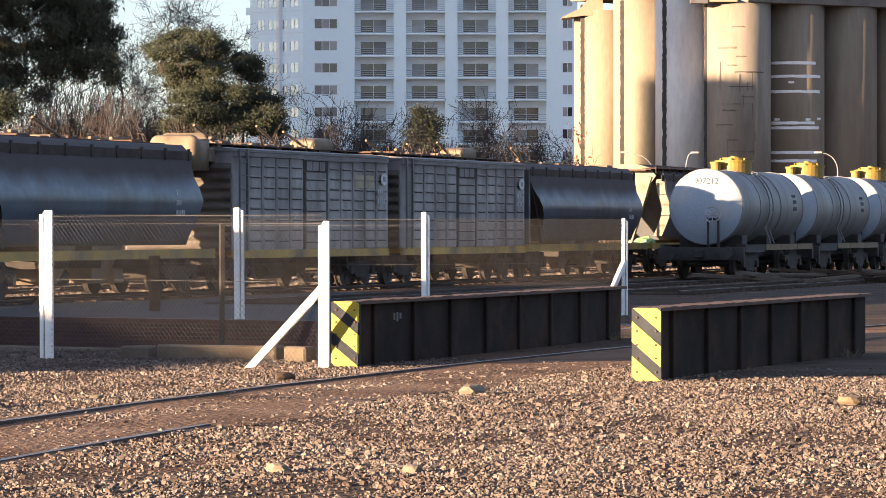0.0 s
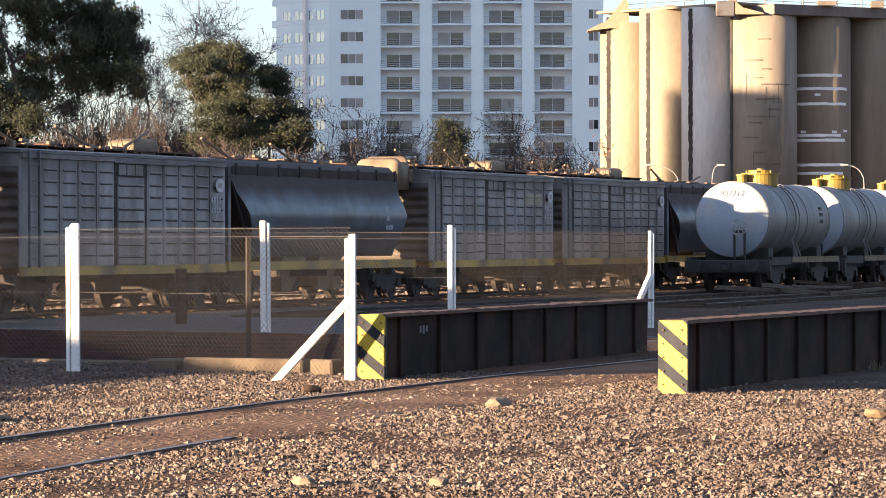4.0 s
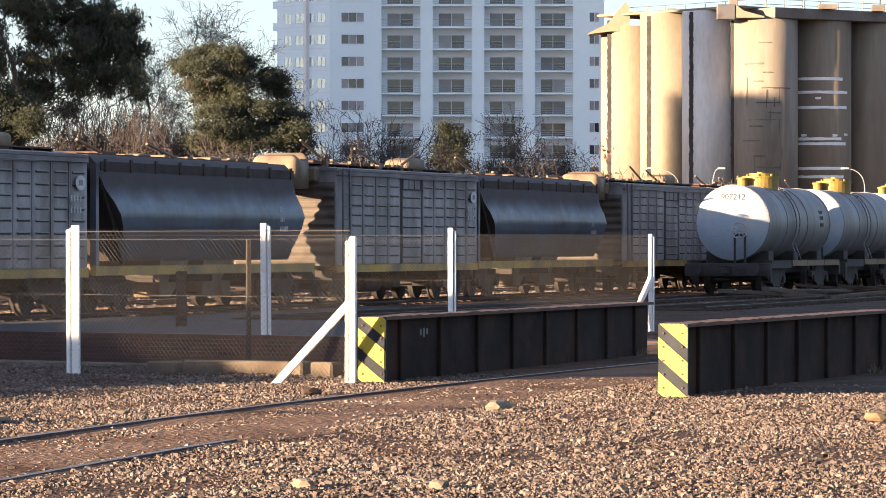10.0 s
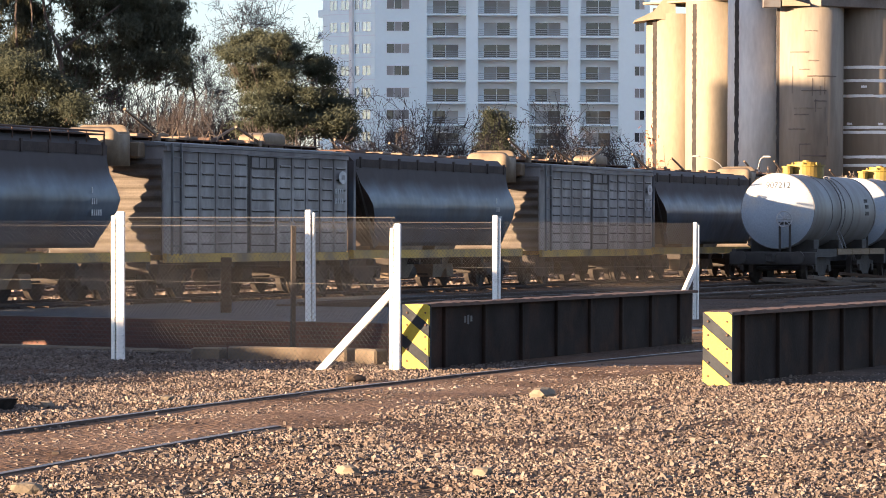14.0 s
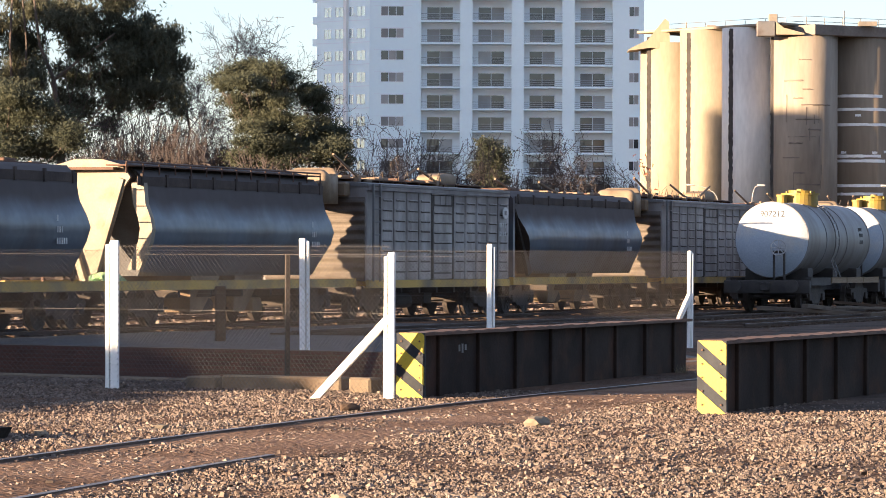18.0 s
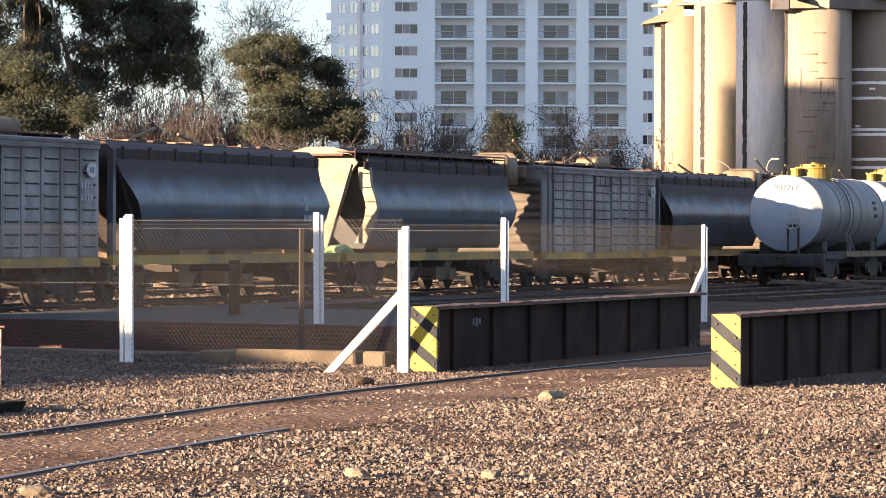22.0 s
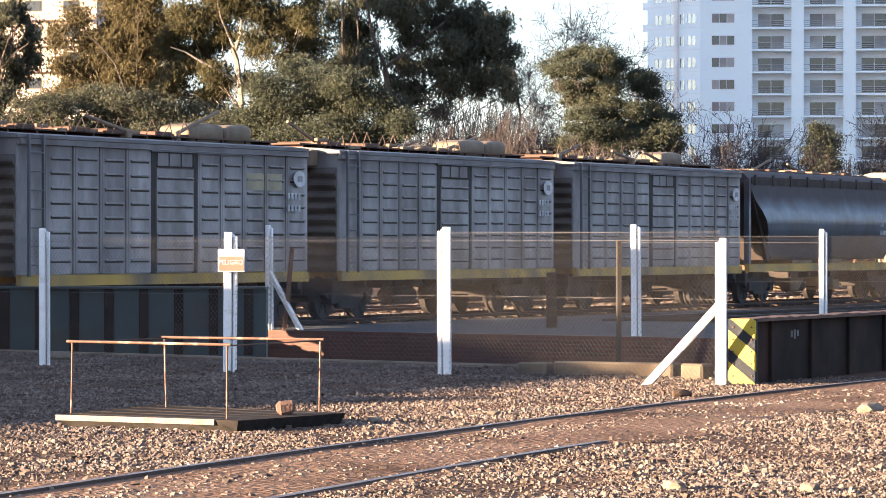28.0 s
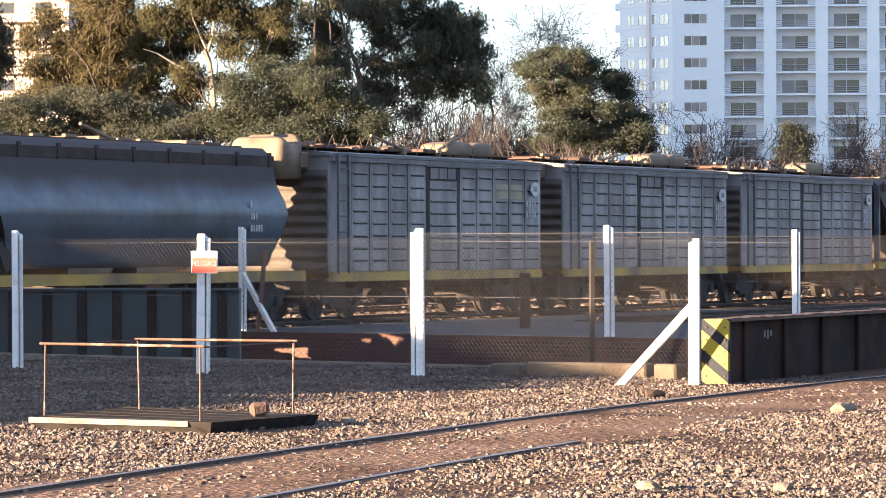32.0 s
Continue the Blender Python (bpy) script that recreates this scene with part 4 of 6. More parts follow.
        part("discharge_chute", c, CREAM, w, "dusty tan discharge chute")
    for x in (-3.2, -0.4, 2.7):
        gate = boxed(x - 0.28, x + 0.28, -0.62, 0.18, 0.28, 0.62 + rng.uniform(-0.05, 0.06), 0.03)
        for v in gate.verts:
            v.co.y += 0.12 * (v.co.z - 0.3) * (1 if v.co.y < -0.2 else -1)
        part("outlet_gate", gate, CREAM, w, "dusty tan outlet gate")
    bars_marking(w, 4.35, 2.32, [1, 3, 5], -1.474, 0.55)
    add_underframe(w, half, 5.2)
    return w


TRAIN = [  # kind, place along the track at the start, seed
    ("hopper_cream", 49.1), ("hopper", 34.3), ("box", 21.2), ("box", 8.75), ("hopper", -4.7), ("box", -17.5), ("hopper", -31.35),
    ("box", -44.4), ("hopper_cream", -58.1), ("hopper", -72.7), ("box", -86.0), ("box", -98.6), ("box", -111.4), ("hopper", -124.85),
    ("box", -138.2), ("box", -150.8), ("box", -163.4), ("hopper", -177.0)]


def build_train():
    wagons = []
    for i, (kind, s) in enumerate(TRAIN):
        m = on_track(s, 0, RAIL_TOP)
        if kind == "box":
            w = build_boxcar(m, "weathered grey ribbed steel boxcar with faded yellow sill", 10 + i, 2 if -115 < s < -95 else 1)
        elif kind == "hopper":
            w = build_hopper(m, "dark graphite bulging hopper wagon with yellow sill", 10 + i, hooded=s not in (34.3, -72.7))
        else:
            w = build_hopper(m, "dark hopper wagon with dusty cream sloping end", 10 + i, True, 7.5)
        wagons.append((w, s))
    return wagons


WAGONS = build_train()
RUN = [(0, 0.72), (2, 7.07), (4, 13.42), (6, 19.61), (8, 25.80), (10, 32.32), (12, 38.84), (14, 45.41), (16, 51.98), (18, 58.58), (20, 65.17), (22, 71.75), (24, 78.33), (26, 85.13), (28, 91.92), (30, 98.74), (32, 105.56)]


def motions():
    """The freight train rolls along its track, away to the right."""
    for wagon, s in WAGONS:
        walk(wagon, [(t, on_track(s + d, 0, RAIL_TOP)) for t, d in RUN])
    # the wheels roll on the rails, less than a quarter turn from row to row
    times = [0.16 * k for k in range(201)]
    gone = [float(np.interp(t, [r[0] for r in RUN], [r[1] for r in RUN])) for t in times]
    for wheelset, wx in WHEELS:
        walk(wheelset, [(t, pose(wx, 0, 0.43, 0, math.degrees(d / 0.43), 0)) for t, d in zip(times, gone)])


# ---- parked tank wagons ----
def build_tank_wagon(m, number=""):
    w = thing("tank_wagon", m, "silver tank wagon with white end and yellow dome", "tank wagon", "parked tank wagons")
    r, zc, half = 1.15, 2.2, 4.1
    bm = bmesh.new()
    n = 40
    prof = [(-half - 0.28, 0.0), (-half - 0.265, 0.35), (-half - 0.21, 0.7), (-half - 0.11, 0.98), (-half, r), (half, r), (half + 0.11, 0.98), (half + 0.21, 0.7), (half + 0.265, 0.35), (half + 0.28, 0.0)]

    def spun(rows):
        b = bmesh.new()
        rings = []
        for x, q in rows:
            if q == 0:
                rings.append([b.verts.new((x, 0, zc))])
            else:
                rings.append([b.verts.new((x, q * math.cos(2 * math.pi * i / n), zc + q * math.sin(2 * math.pi * i / n))) for i in range(n)])
        for p, q in zip(rings, rings[1:]):
            for i in range(n):
                j = (i + 1) % n
                if len(p) == 1:
                    b.faces.new((p[0], q[i], q[j]))
                elif len(q) == 1:
                    b.faces.new((p[i], q[0], p[j]))
                else:
                    b.faces.new((p[i], q[i], q[j], p[j]))
        return b
    part("barrel", spun([(-half, r), (-half + 0.02, r + 0.004)] + [(x, r + 0.004) for x in np.linspace(-half + 0.1, half - 0.1, 12)] + [(half, r)]), TANK_PAINT, w, "silver riveted barrel", True)
    for side in (0, 1):
        rows = prof[:5] if side == 0 else prof[5:]
        part("tank_end", spun(rows), TANK_END, w, "white dished end", True)
    for x in (-half + 0.06, -1.7, 1.0, half - 0.06):
        part("band", spun([(x - 0.05, r), (x - 0.05, r + 0.022), (x + 0.05, r + 0.022), (x + 0.05, r)]), TANK_PAINT, w)
    # dome with lid and rim
    d = bmesh.new()
    rod(d, (-0.55, 0, zc + r - 0.1), (-0.55, 0, zc + r + 0.32), 0.56, 28)
    rod(d, (-0.55, 0, zc + r + 0.28), (-0.55, 0, zc + r + 0.33), 0.61, 28)
    dome = part("dome", d, DOME_YELLOW, w, "yellow dome")
    lid = bmesh.new()
    rod(lid, (-0.55, 0, zc + r + 0.33), (-0.55, 0, zc + r + 0.42), 0.38, 20)
    rod(lid, (-0.55, 0, zc + r + 0.42), (-0.55, 0, zc + r + 0.47), 0.12, 10)
    for k in range(6):
        a = k * math.pi / 3
        rod(lid, (-0.55 + 0.45 * math.cos(a), 0.45 * math.sin(a), zc + r + 0.32), (-0.55 + 0.45 * math.cos(a), 0.45 * math.sin(a), zc + r + 0.4), 0.03, 6)
    part("lid", lid, DOME_YELLOW, dome)
    v = bmesh.new()
    rod(v, (-1.25, 0.42, zc + r - 0.16), (-1.25, 0.42, zc + r + 0.22), 0.16, 14)
    rod(v, (-1.25, 0.42, zc + r + 0.22), (-1.25, 0.42, zc + r + 0.28), 0.19, 14)
    part("valve_cover", v, DOME_YELLOW, w, "small yellow valve cover")
    for y in (-1, 1):
        for x0, x1 in ((-1.9, 0.05), (0.1, 2.35), (2.4, 4.5)):
            part("side_beam", boxed(x0, x1, y * 1.2, y * 1.36, 0.86, 1.04, 0.01), WOOD_BEAM, w, "buff weathered side beam")
        part("side_beam", boxed(-4.5, -1.95, y * 1.2, y * 1.34, 0.80, 1.04, 0.01), SOOT, w, "grimy side beam")
        lad = bmesh.new()
        for x in (-1.0, -0.55):
            for k in range(8):
                a0, a1 = radians(-30 + k * 11), radians(-30 + (k + 1) * 11)
                rr = r + 0.12
                rod(lad, (x, y * rr * math.cos(a0), zc + rr * math.sin(a0)), (x, y * rr * math.cos(a1), zc + rr * math.sin(a1)), 0.022, 5)
            rod(lad, (x, y * (r + 0.12) * math.cos(radians(-30)), zc + (r + 0.12) * math.sin(radians(-30))), (x, y * 1.3, 1.05), 0.022, 5)
        for k in range(9):
            a = radians(-30 + k * 11)
            rr = r + 0.12
            rod(lad, (-1.0, y * rr * math.cos(a), zc + rr * math.sin(a)), (-0.55, y * rr * math.cos(a), zc + rr * math.sin(a)), 0.016, 5)
        part("ladder", lad, TANK_PAINT, w)
    f = boxed(-4.7, 4.7, -0.3, 0.3, 0.62, 0.9, 0.02)
    for x in (-4.62, 4.62):
        box(f, x - 0.1, x + 0.1, -1.35, 1.35, 0.55, 0.95, 0.02)
    for x in (-3.2, 0.0, 3.2):
        box(f, x - 0.3, x + 0.3, -1.0, 1.0, 0.85, 1.32, 0.02)
    part("underframe", f, SOOT, w)
    for side in (-1, 1):
        c = boxed(side * 4.7, side * 5.15, -0.1, 0.1, 0.66, 0.86, 0.02)
        for y in (-0.9, 0.9):
            rod(c, (side * 4.7, y, 0.78), (side * 5.1, y, 0.78), 0.09, 10)
            rod(c, (side * 5.08, y, 0.78), (side * 5.14, y, 0.78), 0.2, 14)
        part("coupler", c, SOOT, w)
    # hand-brake wheel and stand on the near end
    hb = bmesh.new()
    wheel_z = 1.95
    ring = 16
    for k in range(ring):
        a0, a1 = 2 * math.pi * k / ring, 2 * math.pi * (k + 1) / ring
        rod(hb, (-half - 0.55, -0.35 + 0.24 * math.cos(a0), wheel_z + 0.24 * math.sin(a0)), (-half - 0.55, -0.35 + 0.24 * math.cos(a1), wheel_z + 0.24 * math.sin(a1)), 0.02, 5)
    for k in range(4):
        a = k * math.pi / 4
        rod(hb, (-half - 0.55, -0.35 - 0.24 * math.cos(a), wheel_z - 0.24 * math.sin(a)), (-half - 0.55, -0.35 + 0.24 * math.cos(a), wheel_z + 0.24 * math.sin(a)), 0.014, 4)
    part("brake_wheel", hb, MARKING, w)
    st = bmesh.new()
    for y in (-0.52, -0.2):
        box(st, -half - 0.52, -half - 0.45, y - 0.03, y + 0.03, 0.9, 1.85)
    box(st, -half - 0.52, -half - 0.45, -0.55, -0.17, 1.78, 1.86)
    rod(st, (-half - 0.56, -0.35, wheel_z), (-half - 0.3, -0.35, wheel_z), 0.025, 6)
    part("brake_stand", st, SOOT, w)
    for x in (-2.9, 2.9):
        add_bogie(w, x, False)
    if number:
        ob = lettering("number", number, 0.26, BLACK_MARK, w, Matrix.Identity(4), "black figures")
        for v in ob.data.vertices:               # laid on the dished end
            y, z = -v.co.x - 0.06, v.co.y + 0.78
            out = float(np.interp(math.hypot(y, z), [0, 0.35, 0.7, 0.98, 1.15], [0.28, 0.265, 0.21, 0.11, 0.0]))
            v.co = Vector((-half - out - 0.004 - v.co.z, y, zc + z))
    bm = bmesh.new()
    for i, (x, z) in enumerate(((2.9, 2.5), (2.9, 2.32), (2.9, 2.1))):
        for k in range(3):
            box(bm, x - 0.2 + k * 0.16, x - 0.1 + k * 0.16, -math.sqrt(max(0, (r + 0.012) ** 2 - (z + 0.06 - zc) ** 2)) - 0.006, -math.sqrt((r + 0.012) ** 2 - (z + 0.06 - zc) ** 2) + 0.02, z, z + 0.12)
    part("marking", bm, BLACK_MARK, w, "small dark stencilled figures")
    return w


TANK_SIDE = 6.05
for i in range(5):
    build_tank_wagon(on_track(35.6 + 10.2 * i, TANK_SIDE, RAIL_TOP), "907212" if i == 0 else "")


def tubes(p, q, r0, r1, sides=3):
    """Vertices and four-cornered faces of straight tapered tubes."""
    d = q - p
    d = d / np.maximum(np.linalg.norm(d, axis=1, keepdims=True), 1e-9)
    ref = np.where(np.abs(d[:, 2:3]) < 0.9, np.array([[0, 0, 1.0]]), np.array([[1.0, 0, 0]]))
    s = np.cross(d, ref)
    s /= np.maximum(np.linalg.norm(s, axis=1, keepdims=True), 1e-9)
    t = np.cross(d, s)
    ang = 2 * np.pi * np.arange(sides) / sides
    ring = s[:, None, :] * np.cos(ang)[None, :, None] + t[:, None, :] * np.sin(ang)[None, :, None]
    v = np.concatenate([p[:, None, :] + ring * r0[:, None, None], q[:, None, :] + ring * r1[:, None, None]], axis=1)
    k = np.arange(sides)
    f = np.stack([k, (k + 1) % sides, (k + 1) % sides + sides, k + sides], axis=1)
    faces = (np.arange(len(p)) * 2 * sides)[:, None, None] + f[None]
    return v.reshape(-1, 3), faces.reshape(-1, 4)


# ---- girders beside the front track ----
def hazard_plate(parent, w, h, y, mirrored):
    """Slanting yellow and grey stripes on the end of a girder; local x across, z up."""
    n = 3
    for k in range(-2, 5):
        base = k * 0.37 + 0.05
        bm = bmesh.new()
        rise = -0.27
        quad = [(0.004, base), (w - 0.004, base + rise), (w - 0.004, base + rise + 0.22), (0.004, base + 0.22)]
        poly = clip(quad, 0, h)
        if len(poly) < 3:
            continue
        vs = [bm.verts.new((x, y, z)) for x, z in poly]
        back = [bm.verts.new((x, y + 0.006, z)) for x, z in poly]
        bm.faces.new(vs)
        bm.faces.new(back[::-1])
        for i in range(len(vs)):
            j = (i + 1) % len(vs)
            bm.faces.new((vs[i], vs[j], back[j], back[i]))
        part("yellow_stripe", bm, YELLOW_HAZARD, parent)


def clip(poly, lo, hi):
    for keep, bound in ((1, lo), (-1, hi)):
        out = []
        for (x0, z0), (x1, z1) in zip(poly, poly[1:] + poly[:1]):
            a, b = keep * (z0 - bound) >= 0, keep * (z1 - bound) >= 0
            if a:
                out.append((x0, z0))
            if a != b:
                t = (bound - z0) / (z1 - z0)
                out.append((x0 + (x1 - x0) * t, bound))
        poly = out
        if not poly:
            break
    return poly


def build_girder(name, x, y, heading, length, wide, high, mat, label, hazard=True, ribs=10):
    # local y runs along the girder, x to its right side
    g = thing(name, pose(x, y, 0, 0, 0, -heading), label, "girder")
    web = boxed(0.10, wide - 0.10, 0.02, length, -0.15 if hazard else -1.0, high - 0.03)
    part("web", web, mat, g)
    flange = boxed(0, wide, 0.0, length, high - 0.035, high)
    bmesh.ops.subdivide_edges(flange, edges=[e for e in flange.edges if abs(e.verts[0].co.y - e.verts[1].co.y) > 1], cuts=70)
    for v in flange.verts:                   # scabs of rust and dirt on the upper face
        if hazard and v.co.z > high - 0.01 and v.co.y > 0.05:
            v.co.z += max(0.0, 0.024 * noise.noise(Vector((v.co.x * 9, v.co.y * 6.1, x))) + 0.004)
    part("top_flange", flange, RUST_DARK if hazard else mat, g, "rust-brown top flange" if hazard else "")
    for k in range(ribs):
        yy = length * (k + 0.5) / ribs
        for x0, x1 in ((0.005, 0.11), (wide - 0.11, wide - 0.005)):
            part("stiffener", boxed(x0 + (0.05 if x0 < 0.1 else 0), x1 - (0.05 if x0 > 0.1 else 0), yy - (0.05 if hazard else 0.075), yy + (0.05 if hazard else 0.075), -0.15, high - 0.036, 0.01), GIRDER_RIB, g)
    if hazard:
        part("end_plate", boxed(0, wide, -0.012, 0.03, -0.05, high, 0.004), GREY_HAZARD, g, "grey end plate")
        plate = g.children[-1]
        if y > 43:
            for k, (z0, z1) in enumerate(((0.52, 0.60), (0.50, 0.61), (0.53, 0.60))):
                part("chalk_mark", boxed(wide - 0.099, wide - 0.095, 1.55 + k * 0.12, 1.62 + k * 0.12, z0, z1), WAGON_DARK, g, "faded chalk mark")
        hazard_plate(plate, wide, high, -0.020, False)
        for z in np.linspace(0.1, high - 0.1, 5):
            for xx in (0.06, wide - 0.06):
                part("bolt", rod(bmesh.new(), (xx, -0.03, z), (xx, -0.01, z), 0.012, 6), RUST_DARK, plate)
    return g


build_girder("girder", -1.31, 45.2, 17.5, 12.3, 0.35, 0.77, BLACK_STEEL, "black plate girder with yellow hazard-striped end, on gravel", ribs=8)
build_girder("girder", 2.01, 40.9, 19.8, 9.6, 0.33, 0.78, BLACK_STEEL, "black plate girder with yellow hazard stripes beside the rails", ribs=7)
build_girder("bridge_girder", -21.4, 62.2, 90.0, 12.1, 0.4, 0.96, GREEN_STEEL, "dark green ribbed bridge girder spanning the pit", False, 21)


def weed(x, y, seed):
    rng = np.random.default_rng(seed)
    k = 26
    root = np.stack([x + rng.normal(0, 0.05, k), y + rng.normal(0, 0.05, k), np.zeros(k)], axis=1)
    tip = root + np.stack([rng.normal(0, 0.05, k), rng.normal(0, 0.04, k), rng.uniform(0.03, 0.13, k)], axis=1)
    v, f = tubes(root, tip, np.full(k, 0.006), np.full(k, 0.002), 3)
    tagged(mesh_np("dry_weed", v, f, DRY_WEED), "tuft of dry straw-coloured weed at the girder's foot", "weed", kind="stuff")


for k, (gx, gy, turn, along, off) in enumerate(((-1.31, 45.2, 17.5, 11.3, 0.45), (2.01, 40.9, 19.8, 7.9, 0.45))):
    sx, sy = math.sin(radians(turn)), math.cos(radians(turn))
    weed(gx + sx * along + sy * off, gy + sy * along - sx * off, 60 + k)


# ---- fence ----
def build_post(x, y, h, wide, label="whitewashed concrete fence post", brace=None, flip=False):
    p = thing("fence_post", pose(x, y, 0, 0, random.uniform(-0.5, 0.5), random.uniform(-8, 8)), label, "fence post", "fence posts")
    bm = boxed(-wide / 2, wide * 0.12, -0.06, 0.07, -0.3, h, 0.012)
    box(bm, wide * 0.2, wide / 2, -0.03, 0.07, -0.3, h - 0.05, 0.01)
    box(bm, wide * 0.05, wide * 0.25, 0.045, 0.07, -0.3, h - 0.03)
    if flip:
        for v in bm.verts:
            v.co.x = -v.co.x
    part("shaft", bm, WHITE_POST, p)
    if brace:
        b = bmesh.new()
        (bx, by), top = brace, h * 0.56
        way = Vector((bx, by, -0.1)) - Vector((0, 0, top))
        turn = way.to_track_quat("Z", "Y").to_matrix().to_4x4()
        box(b, -0.045, 0.045, -0.045, 0.045, 0, way.length, 0.008, Matrix.Translation((0, 0, top)) @ turn)
        part("brace", b, WHITE_POST, p, "slanting whitewashed brace")
    return p


def chain_link(name, a, b, h, label):
    """Diamond wire mesh with its strained wires between two posts."""
    (ax, ay), (bx, by) = a, b
    length = math.hypot(bx - ax, by - ay)
    panel = thing(name, pose(ax, ay, 0, 0, 0, math.degrees(math.atan2(by - ay, bx - ax))), label, "wire mesh", "fence panels")
    pitch, r = 0.074, 0.0020
    lines = []
    for sgn in (1, -1):
        for c in np.arange(-h, length + h, pitch):
            # x = c + t*h runs up to the right, or down from it
            x0, x1 = (c, c + h) if sgn > 0 else (c + h, c)
            z0, z1 = 0.04, h
            if max(x0, x1) < 0 or min(x0, x1) > length:
                continue
            def at(x):
                return z0 + (z1 - z0) * (x - x0) / (x1 - x0)
            lo, hi = max(0, min(x0, x1)), min(length, max(x0, x1))
            lines.append(((lo, 0.0 if sgn > 0 else 0.005, at(lo)), (hi, 0.0 if sgn > 0 else 0.005, at(hi))))
    p, q = np.array([l[0] for l in lines]), np.array([l[1] for l in lines])
    mesh_np("mesh", *tubes(p, q, np.full(len(p), r), np.full(len(p), r), 3), MESH_WIRE, panel)
    for z in (1.0, 1.686) + ((h - 0.02,) if h > 1.76 else ()):
        part("strained_wire", rod(bmesh.new(), (0, -0.01, z), (length, -0.01, z), 0.0019, 4), WIRE, panel)
    return panel


FRONT = [(-10.70, 51.1, 1.86, 0.14), (-7.82, 48.9, 1.80, 0.17), (-4.95, 48.0, 1.86, 0.17), (-1.386, 44.75, 1.715, 0.13)]
for i, (x, y, h, w) in enumerate(FRONT):
    build_post(x, y, h, w, brace=(-0.96, 0.10) if i == 3 else None, flip=i > 1, label="whitewashed concrete fence post with slanting brace" if i == 3 else "whitewashed concrete fence post")
BACK = [(-11.025, 73.8, 2.022, 0.134), (-3.655, 69.0, 2.008, 0.1725), (-0.304, 66.8, 1.914, 0.142), (3.4, 72.0, 1.82, 0.11)]
for i, (x, y, h, w) in enumerate(BACK):
    build_post(x, y, h, w, brace=((0.80, -0.45) if i == 0 else (-0.45, -0.5)) if i in (0, 3) else None, label="whitewashed concrete fence post" + (" with slanting brace" if i in (0, 3) else ""))
for row in (FRONT, BACK):
    for a, b in zip(row, row[1:]):
        chain_link("fence_mesh", a[:2], b[:2], 1.805 if row is BACK or a is FRONT[2] else 1.745, "rust-dark chain-link mesh between concrete posts")
chain_link("fence_mesh", (-16.7, 54.2), (-10.70, 51.1), 1.745, "rust-dark chain-link mesh between concrete posts")

# danger sign on a front post
SIGN = thing("warning_sign", pose(-7.78, 48.78, 1.29, 0, 0, -6), "white and red danger sign wired to a post", "sign")
part("plate", boxed(-0.175, 0.175, -0.012, 0.0, 0.0, 0.29, 0.004), WHITE_POST, SIGN)
part("red_field", boxed(-0.165, 0.165, -0.016, -0.013, 0.01, 0.20), RED_SIGN, SIGN, "red field")
lettering("lettering", "PELIGRO", 0.085, MARKING, SIGN, Matrix.Translation((0, -0.02, 0.12)) @ Matrix.Rotation(radians(90), 4, "X"), "white word")

# rusty angle-iron posts by the fence
for x, y, h, lean, w in ((-10.68, 73.5, 1.58, 5.5, 0.075), (-3.15, 54.9, 2.05, 0, 0.06)):
    p = thing("rusty_post", pose(x, y, -0.0 if y > 60 else -0.35, 0, lean, 20), "thin rusty angle-iron post in the pit edge", "post")
    bm = boxed(-w / 2, w / 2, -0.006, 0.006, -0.4, h)
    box(bm, -w / 2, -w / 2 + 0.012, 0.006, w, -0.4, h)
    # shade on the near post and sun on the far one put into the material
    part("angle_iron", bm, UNDER if y < 60 else RUST, p)
# concrete stub; the dark timber material carries its shade
p = thing("stub_post", pose(-5.7, 76.0, 0, 0, 0, 12), "concrete stub post beside the track, darkened for shade", "post")
part("shaft", boxed(-0.1, 0.1, -0.1, 0.1, -0.2, 1.1, 0.02), TIMBER, p)

# concrete beams and blocks along the pit edge
for x0, y0, x1, y1, h, d in ((-18.4, 61.6, -12.0, 56.85, 0.05, 0.22), (-11.9, 56.75, -4.2, 50.95, 0.045, 0.22), (-4.05, 48.75, -3.66, 48.6, 0.15, 0.24), (-3.56, 48.55, -2.02, 47.7, 0.17, 0.25), (-1.88, 46.9, -1.60, 46.72, 0.19, 0.26)):
    length = math.hypot(x1 - x0, y1 - y0)
    bm = boxed(0, length, -d / 2, d / 2, -0.05, h, 0.025)
    for v in bm.verts:
        v.co += 0.012 * noise.noise_vector(v.co * 5 + Vector((x0, y0, 0)))
    ob = finish("concrete_block", bm, CONCRETE)
    ob.matrix_basis = pose(x0, y0, 0, 0, 0, math.degrees(math.atan2(y1 - y0, x1 - x0)))
    tagged(ob, "worn buff concrete edging block on gravel", "concrete block", "concrete blocks")


